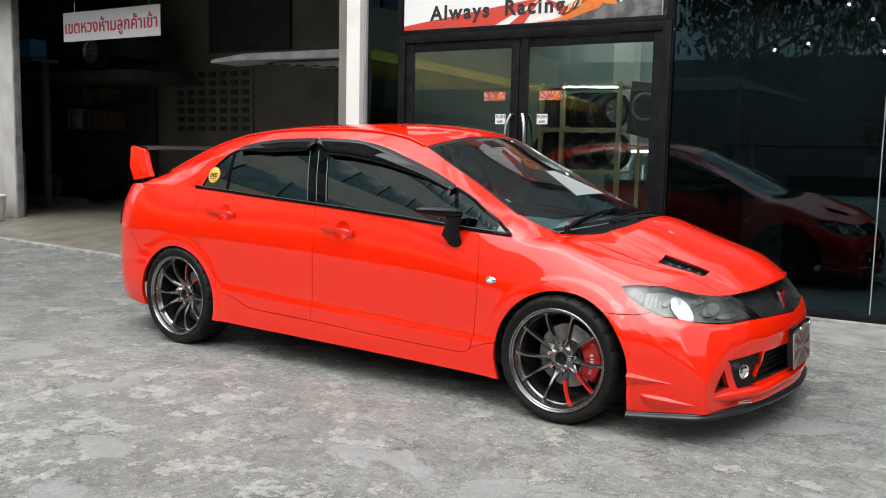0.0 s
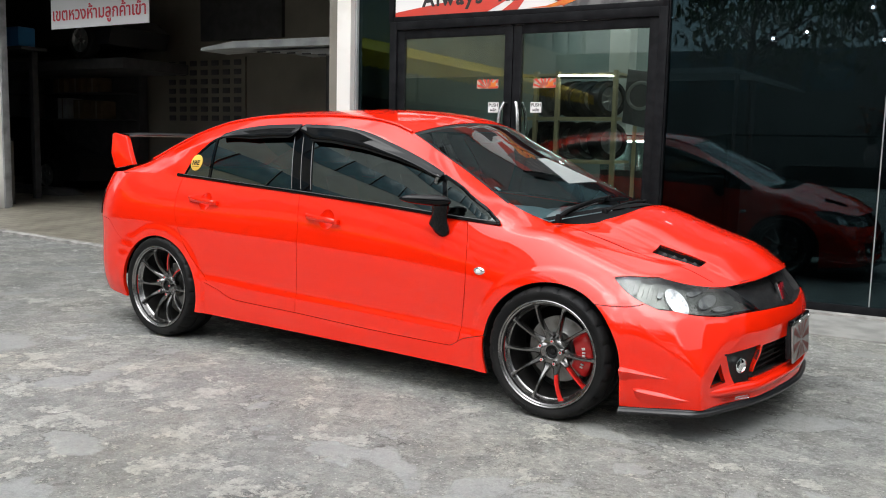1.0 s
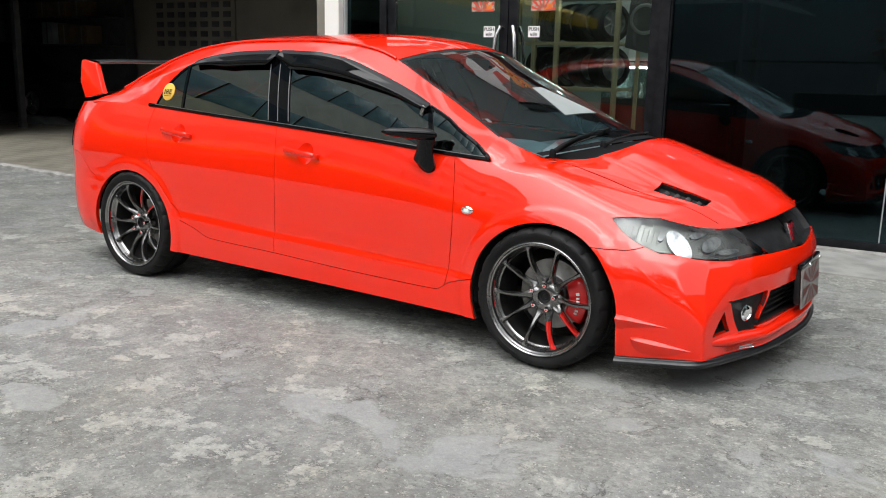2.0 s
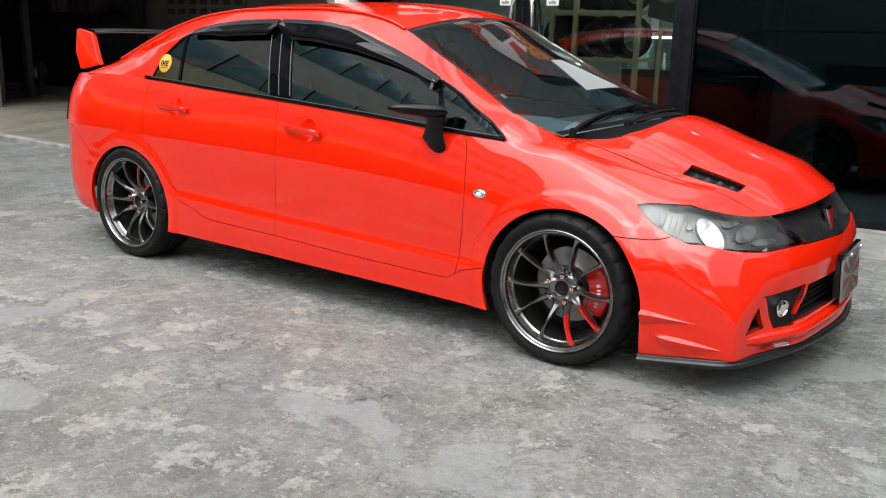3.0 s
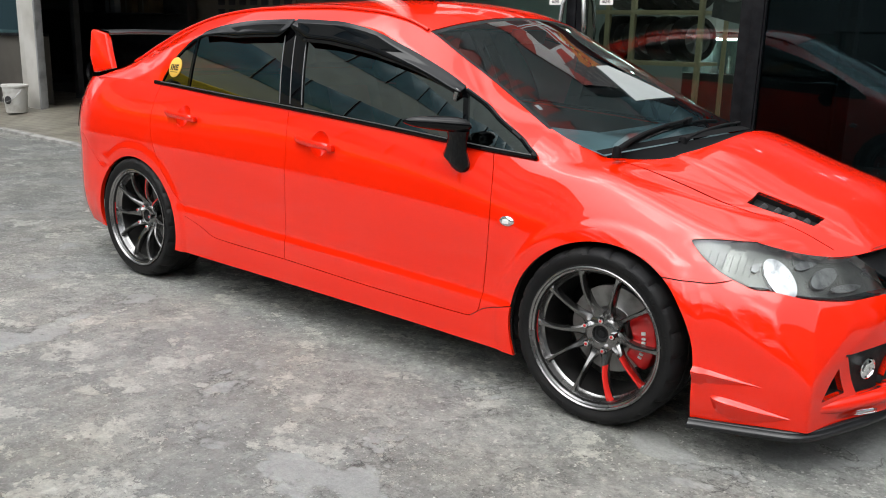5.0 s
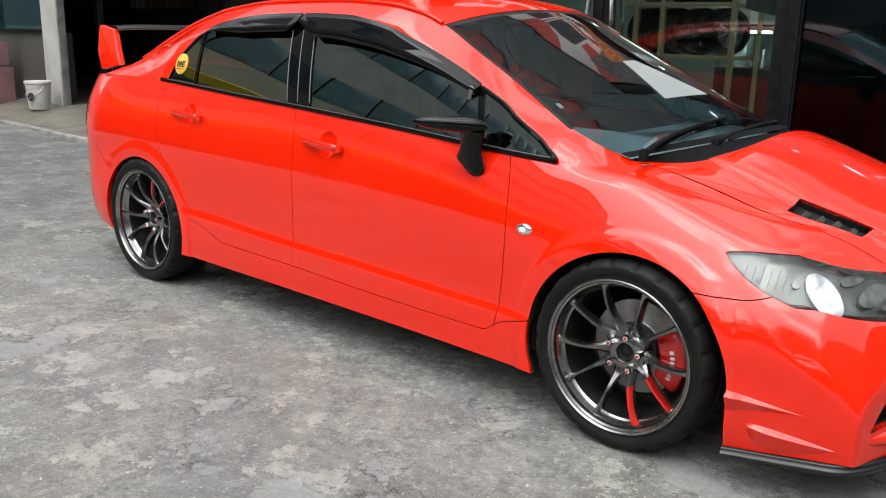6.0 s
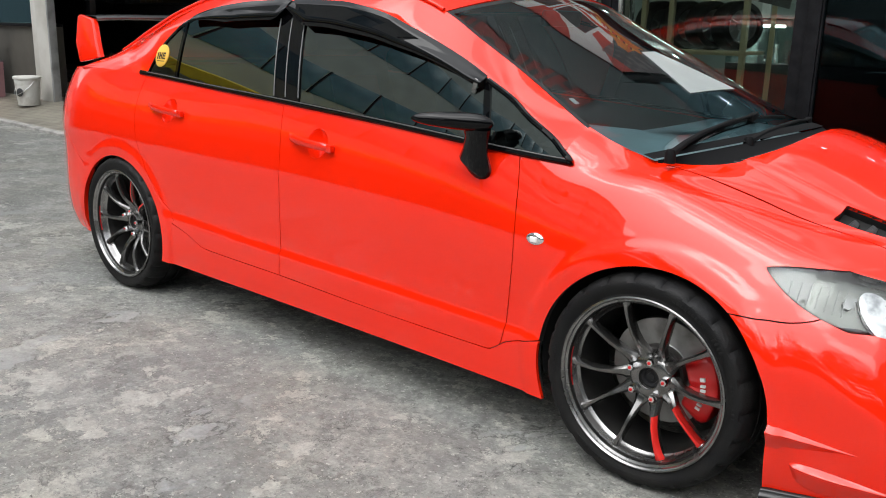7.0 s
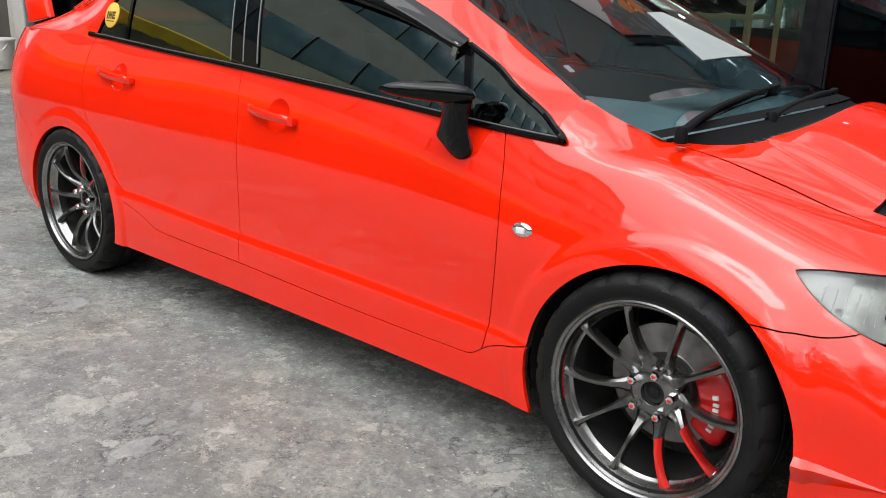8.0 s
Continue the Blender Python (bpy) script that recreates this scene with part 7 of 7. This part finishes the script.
poster = shop_part("wall_poster", prism(bmesh.new(), [(-0.46, 1.50), (-0.20, 1.44), (-0.14, 2.02), (-0.42, 2.06)], 1.98, 2.0), DARK_PANEL, "dark poster of a bright wheel rim", "poster", kind="thing")
part("poster_rim", lathe(bmesh.new(), [(0.12, 0.0), (0.125, 0.004), (0.15, 0.004), (0.155, 0.0)], 30, pose(-0.27, 1.978, 1.78, 90)), DIM_RIM, poster)
part("poster_stand", boxed(-0.34, -0.30, 1.985, 2.0, STEP, 1.5), BEIGE_POST, poster)
case = shop_thing("glass_counter", "lit glass counter with small bright parts inside", "counter")
part("counter_base", boxed(-0.86, 0.60, 2.45, 3.0, STEP, 0.98, 0.01), DARK_PANEL, case)
part("counter_glass", boxed(-0.86, 0.60, 2.45, 2.456, 0.982, 1.36), SHOP_GLASS, case)
part("counter_top", boxed(-0.86, 0.60, 2.45, 3.0, 1.362, 1.378, 0.002), STEEL, case)
for a, b in ((-0.80, -0.68), (-0.62, -0.36)):
    part("counter_light", boxed(a, b, 2.462, 2.48, 1.298, 1.318, 0.004), TUBE_LIGHT, case, "lit white strip light")
rnd = random.Random(8)
for k in range(14):
    u = -0.75 + 0.095 * k
    t_ = shop_thing("shop_item", "small bright metal part on show in the counter", "part", group="parts in the counter")
    h = 0.05 + 0.12 * rnd.random()
    part("item_body", lathe(bmesh.new(), [(0.0, 0.0), (0.022, 0.0), (0.026, h * 0.3), (0.012, h * 0.6), (0.02, h), (0.0, h)], 12, pose(u, 2.6 + 0.2 * rnd.random(), 0.982)), DIM_RIM if k % 3 else PAPER, t_)
rnd = random.Random(5)
SPOT = shared("lamp_face", lathe(bmesh.new(), [(0.0, -0.004), (0.045, -0.004), (0.05, 0.0)], 16), SPOT_LIGHT)
RING = shared("ceiling_spot", lathe(bmesh.new(), [(0.05, 0.0), (0.052, -0.008), (0.07, -0.006), (0.075, 0.0)], 20), STEEL)
for u in (-2.1, -1.0, 0.1, 1.2, 2.3, 3.4):
    for v in (1.0, 2.4, 3.6):
        s_ = new("ceiling_spot", RING)
        s_.matrix_world = SHOP @ pose(u + 0.3 * (v > 2), v, 3.219)
        tagged(s_, "round recessed ceiling spot lamp, lit", "ceiling lamp", "ceiling spots")
        piece("lamp_face", SPOT, s_)
for u, z in ((0.68, 2.56), (1.05, 2.62), (1.46, 3.04), (1.72, 2.86), (1.86, 2.50), (2.35, 2.70)):
    s_ = shop_thing("wall_spot", "small lit spot lamp on an arm from the back wall", "wall lamp", u, 3.9, z, group="wall spots")
    part("arm", tube(bmesh.new(), [(0, 0.30, 0.03), (0, 0.12, 0.05), (0, 0.02, 0.03)], 0.008, 6), DARK_PANEL, s_)
    part("shade", lathe(bmesh.new(), [(0.045, -0.02), (0.048, 0.0), (0.03, 0.06), (0.0, 0.07)], 16, pose(0, 0, 0, -50)), DARK_PANEL, s_)
    part("bulb", lathe(bmesh.new(), [(0.0, -0.022), (0.010, -0.02), (0.016, -0.005), (0.0, 0.0)], 12, pose(0, 0, 0, -50)), SPOT_LIGHT, s_, "lit white bulb")
shelf_g = shop_thing("glass_shelf", "thin glass shelf with a bright edge behind the tinted window", "shelf")
part("board", boxed(0.75, 4.2, 1.20, 1.50, 1.365, 1.373, 0.002), SHOP_GLASS, shelf_g)
part("bright_edge", boxed(0.75, 4.2, 1.192, 1.1995, 1.362, 1.376), STEEL, shelf_g, "bright metal edge")
for u in (0.8, 2.4, 4.15):
    part("leg", boxed(u - 0.012, u + 0.012, 1.3, 1.324, STEP, 1.364), STEEL, shelf_g)
# counter with flowers behind the dark window
shop_part("dark_counter", boxed(1.2, 3.8, 2.0, 2.5, STEP, 1.1, 0.01), DARK_PANEL, "dark counter behind the tinted window", "counter", kind="thing")
vase = shop_thing("flower_vase", "vase of dull pink and orange flowers on the dark counter", "flowers", 1.95, 2.2, 1.1)
part("vase", lathe(bmesh.new(), [(0.0, 0.0), (0.05, 0.0), (0.07, 0.1), (0.04, 0.2), (0.05, 0.22)], 20), PAPER, vase)
for k in range(16):
    a, r = rnd.random() * 6.28, 0.05 + 0.14 * rnd.random()
    h = 0.32 + 0.28 * rnd.random()
    st2 = part("stem", tube(bmesh.new(), [(0, 0, 0.2), (r * 0.6 * math.cos(a), r * 0.6 * math.sin(a), h * 0.8), (r * math.cos(a), r * math.sin(a), h)], 0.004, 5), BLACK, vase)
    part("bloom", lathe(bmesh.new(), [(0.0, 0.0), (0.025, 0.01), (0.035, 0.03), (0.02, 0.035), (0.0, 0.02)], 8, pose(r * math.cos(a), r * math.sin(a), h)), RAY_RED if k % 2 else FLAME, st2)

# ---- what the car and the glass mirror: the far side of the forecourt ----
AWNING = vary(material("yellow_awning_cloth", (0.85, 0.62, 0.03), 0.7), (0.68, 0.46, 0.03), 3)
PALE_WALL = vary(material("pale_grey_render", (0.40, 0.42, 0.405), 0.8), (0.34, 0.36, 0.345), 1.2, bump=0.1)
# toned dark so that paint and glass mirror less brightness
GREY_WALL = vary(material("backdrop_grey_render", (0.13, 0.135, 0.13), 0.85), (0.09, 0.095, 0.09), 0.6, bump=0.1)
BLUE_GLASS = vary(material("blue_green_panes", (0.05, 0.13, 0.17), 0.15), (0.07, 0.17, 0.21), 2)
LEAF = vary(material("dark_leaves", (0.045, 0.075, 0.025), 0.55), (0.08, 0.11, 0.03), 3)
BARK = vary(material("grey_bark", (0.12, 0.10, 0.08), 0.9), (0.07, 0.06, 0.05), 8, bump=0.5)

house = thing("neighbour_building", "pale grey building with blue windows and a yellow awning", "building", pose(-10.9, 0, 0))
part("wall", boxed(-6.0, 0.0, -30.0, -3.0, 0, 17.0, 0.03), PALE_WALL, house)
part("parapet", boxed(-6.0, 0.12, -30.1, -2.9, 17.001, 17.4, 0.03), PALE_WALL, house)
for k in range(13):
    y = -29.4 + 2.02 * k
    for z in (5.3, 9.0, 12.6):
        w = part("window", boxed(0.002, 0.03, y, y + 1.9, z, z + 1.6, 0.01), BLUE_GLASS, house, "blue-green window")
        part("frame", boxed(0.002, 0.045, y + 1.903, y + 1.965, z - 0.03, z + 1.63, 0.005), FRAME, w)
    part("shutter", boxed(0.002, 0.06, y, y + 1.9, 0.05, 2.5, 0.01), DARK_PANEL, house, "dark shop front under the awning")
bm = prism(bmesh.new(), [(0.0, 4.10), (2.4, 3.34), (2.4, 3.30), (0.0, 4.05)], -24.0, -3.2)
aw = part("awning", bm, AWNING, house, "yellow cloth awning")
bm = bmesh.new()
n = 130
top = []
for k in range(n + 1):
    y = -24 + 20.8 * k / n
    top.append((bm.verts.new((2.402, y, 3.34)), bm.verts.new((2.405, y, 2.93 + 0.06 * (k % 2)))))
for a, b in zip(top, top[1:]):
    bm.faces.new((a[0], b[0], b[1], a[1]))
bmesh.ops.solidify(bm, geom=bm.faces[:], thickness=0.006)
part("valance", bm, AWNING, aw, "scalloped awning edge")
for y in (-23.6, -15.8, -9.6, -3.4):
    part("pole", tube(bmesh.new(), [(2.35, y, 0.0), (2.35, y, 3.31)], 0.03, 8), STEEL, house)

shelter = thing("shelter", "small grey metal roofed shelter on posts", "shelter", SHOP @ pose(-2.6, -13.2, 0))
part("roof", prism(bmesh.new(), [(-2.0, 3.02), (1.0, 3.02), (2.2, 2.62), (2.2, 2.58), (1.0, 2.90), (-2.0, 2.90)], -1.0, 1.0, 0.01), vary(material("grey_sheet", (0.40, 0.42, 0.43), 0.5), (0.32, 0.33, 0.34), 3), shelter)
for u in (-1.8, 1.1):
    for v in (-0.9, 0.9):
        part("post", boxed(u - 0.04, u + 0.04, v - 0.04, v + 0.04, 0, 2.905), STEEL, shelter)


def tree(name, x, y, h, spread, seed, label):
    t = thing(name, label, "tree", pose(x, y, 0))
    r = random.Random(seed)
    bm = bmesh.new()
    tube(bm, [(0, 0, 0), (0.06, 0.03, h * 0.25), (-0.04, 0.08, h * 0.45), (0.05, 0.0, h * 0.8)], [0.20, 0.16, 0.12, 0.04], 9)
    tips = []
    for k in range(14):
        a, e = r.random() * 6.28, h * (0.35 + 0.5 * r.random())
        l = spread * (0.5 + 0.5 * r.random())
        tip = Vector((l * math.cos(a), l * math.sin(a), e + 0.25 * l + r.random()))
        tube(bm, [(0, 0, e), (tip.x * 0.5, tip.y * 0.5, e + 0.3 * l), tip], [0.07, 0.045, 0.012], 6)
        tips += [tip, tip * 0.75 + Vector((0, 0, e * 0.25))]
    part("trunk", bm, BARK, t)
    bm = bmesh.new()
    for tip in tips:
        for _ in range(70):
            c = tip + Vector((r.gauss(0, 0.55), r.gauss(0, 0.55), r.gauss(0, 0.42)))
            m = Matrix.Translation(c) @ Euler((r.random() * 6, r.random() * 6, r.random() * 6)).to_matrix().to_4x4()
            s = 0.10 + 0.12 * r.random()
            q = [bm.verts.new(m @ Vector(p)) for p in ((-s, 0, 0), (0, -s * 0.4, 0.02), (s, 0, 0), (0, s * 0.4, 0.02))]
            bm.faces.new(q)
    part("crown", bm, LEAF, t, smooth=False)


for i, (x, y, h, s) in enumerate(((3.0, -15.5, 7.5, 2.6), (7.0, -14.0, 8.0, 2.8), (11.0, -15.0, 7.0, 2.6), (-1.8, -18.5, 8.5, 2.8), (14.5, -13.0, 7.5, 2.8))):
    tree("tree", x, y, h, s, 20 + i, "leafy green street tree across the forecourt")
# two unseen buildings, added to darken what bodywork and windows mirror
back = thing("street_backdrop", "unseen dark grey building added across the street", "building", pose(4, -26, 0))
part("wall", boxed(-16, 22, -6, 0, 0, 5.2, 0.05), GREY_WALL, back)
for k in range(12):
    part("window", boxed(-14 + 3 * k, -12.2 + 3 * k, 0.002, 0.04, 3.6, 5.2, 0.02), BLUE_GLASS, back)
side = thing("side_backdrop", "unseen dark grey building added at the end of the forecourt", "building", pose(16, 0, 0))
part("wall", boxed(0, 6, -24, 10, 0, 10.5, 0.05), GREY_WALL, side)
for k in range(9):
    part("window", boxed(-0.04, -0.002, -18 + 3 * k, -16.4 + 3 * k, 3.4, 5.0, 0.02), BLUE_GLASS, side)
# unseen block, added so that the car's tail mirrors no bright horizon
far = thing("far_backdrop", "unseen grey building added to close off low sky behind the yard", "building", pose(-26, 0, 0))
part("wall", boxed(-6, 0, -6, 12, 0, 6.0, 0.05), PALE_WALL, far)
for k in range(4):
    part("window", boxed(0.002, 0.04, -4 + 4 * k, -2.2 + 4 * k, 3.4, 5.0, 0.02), BLUE_GLASS, far)
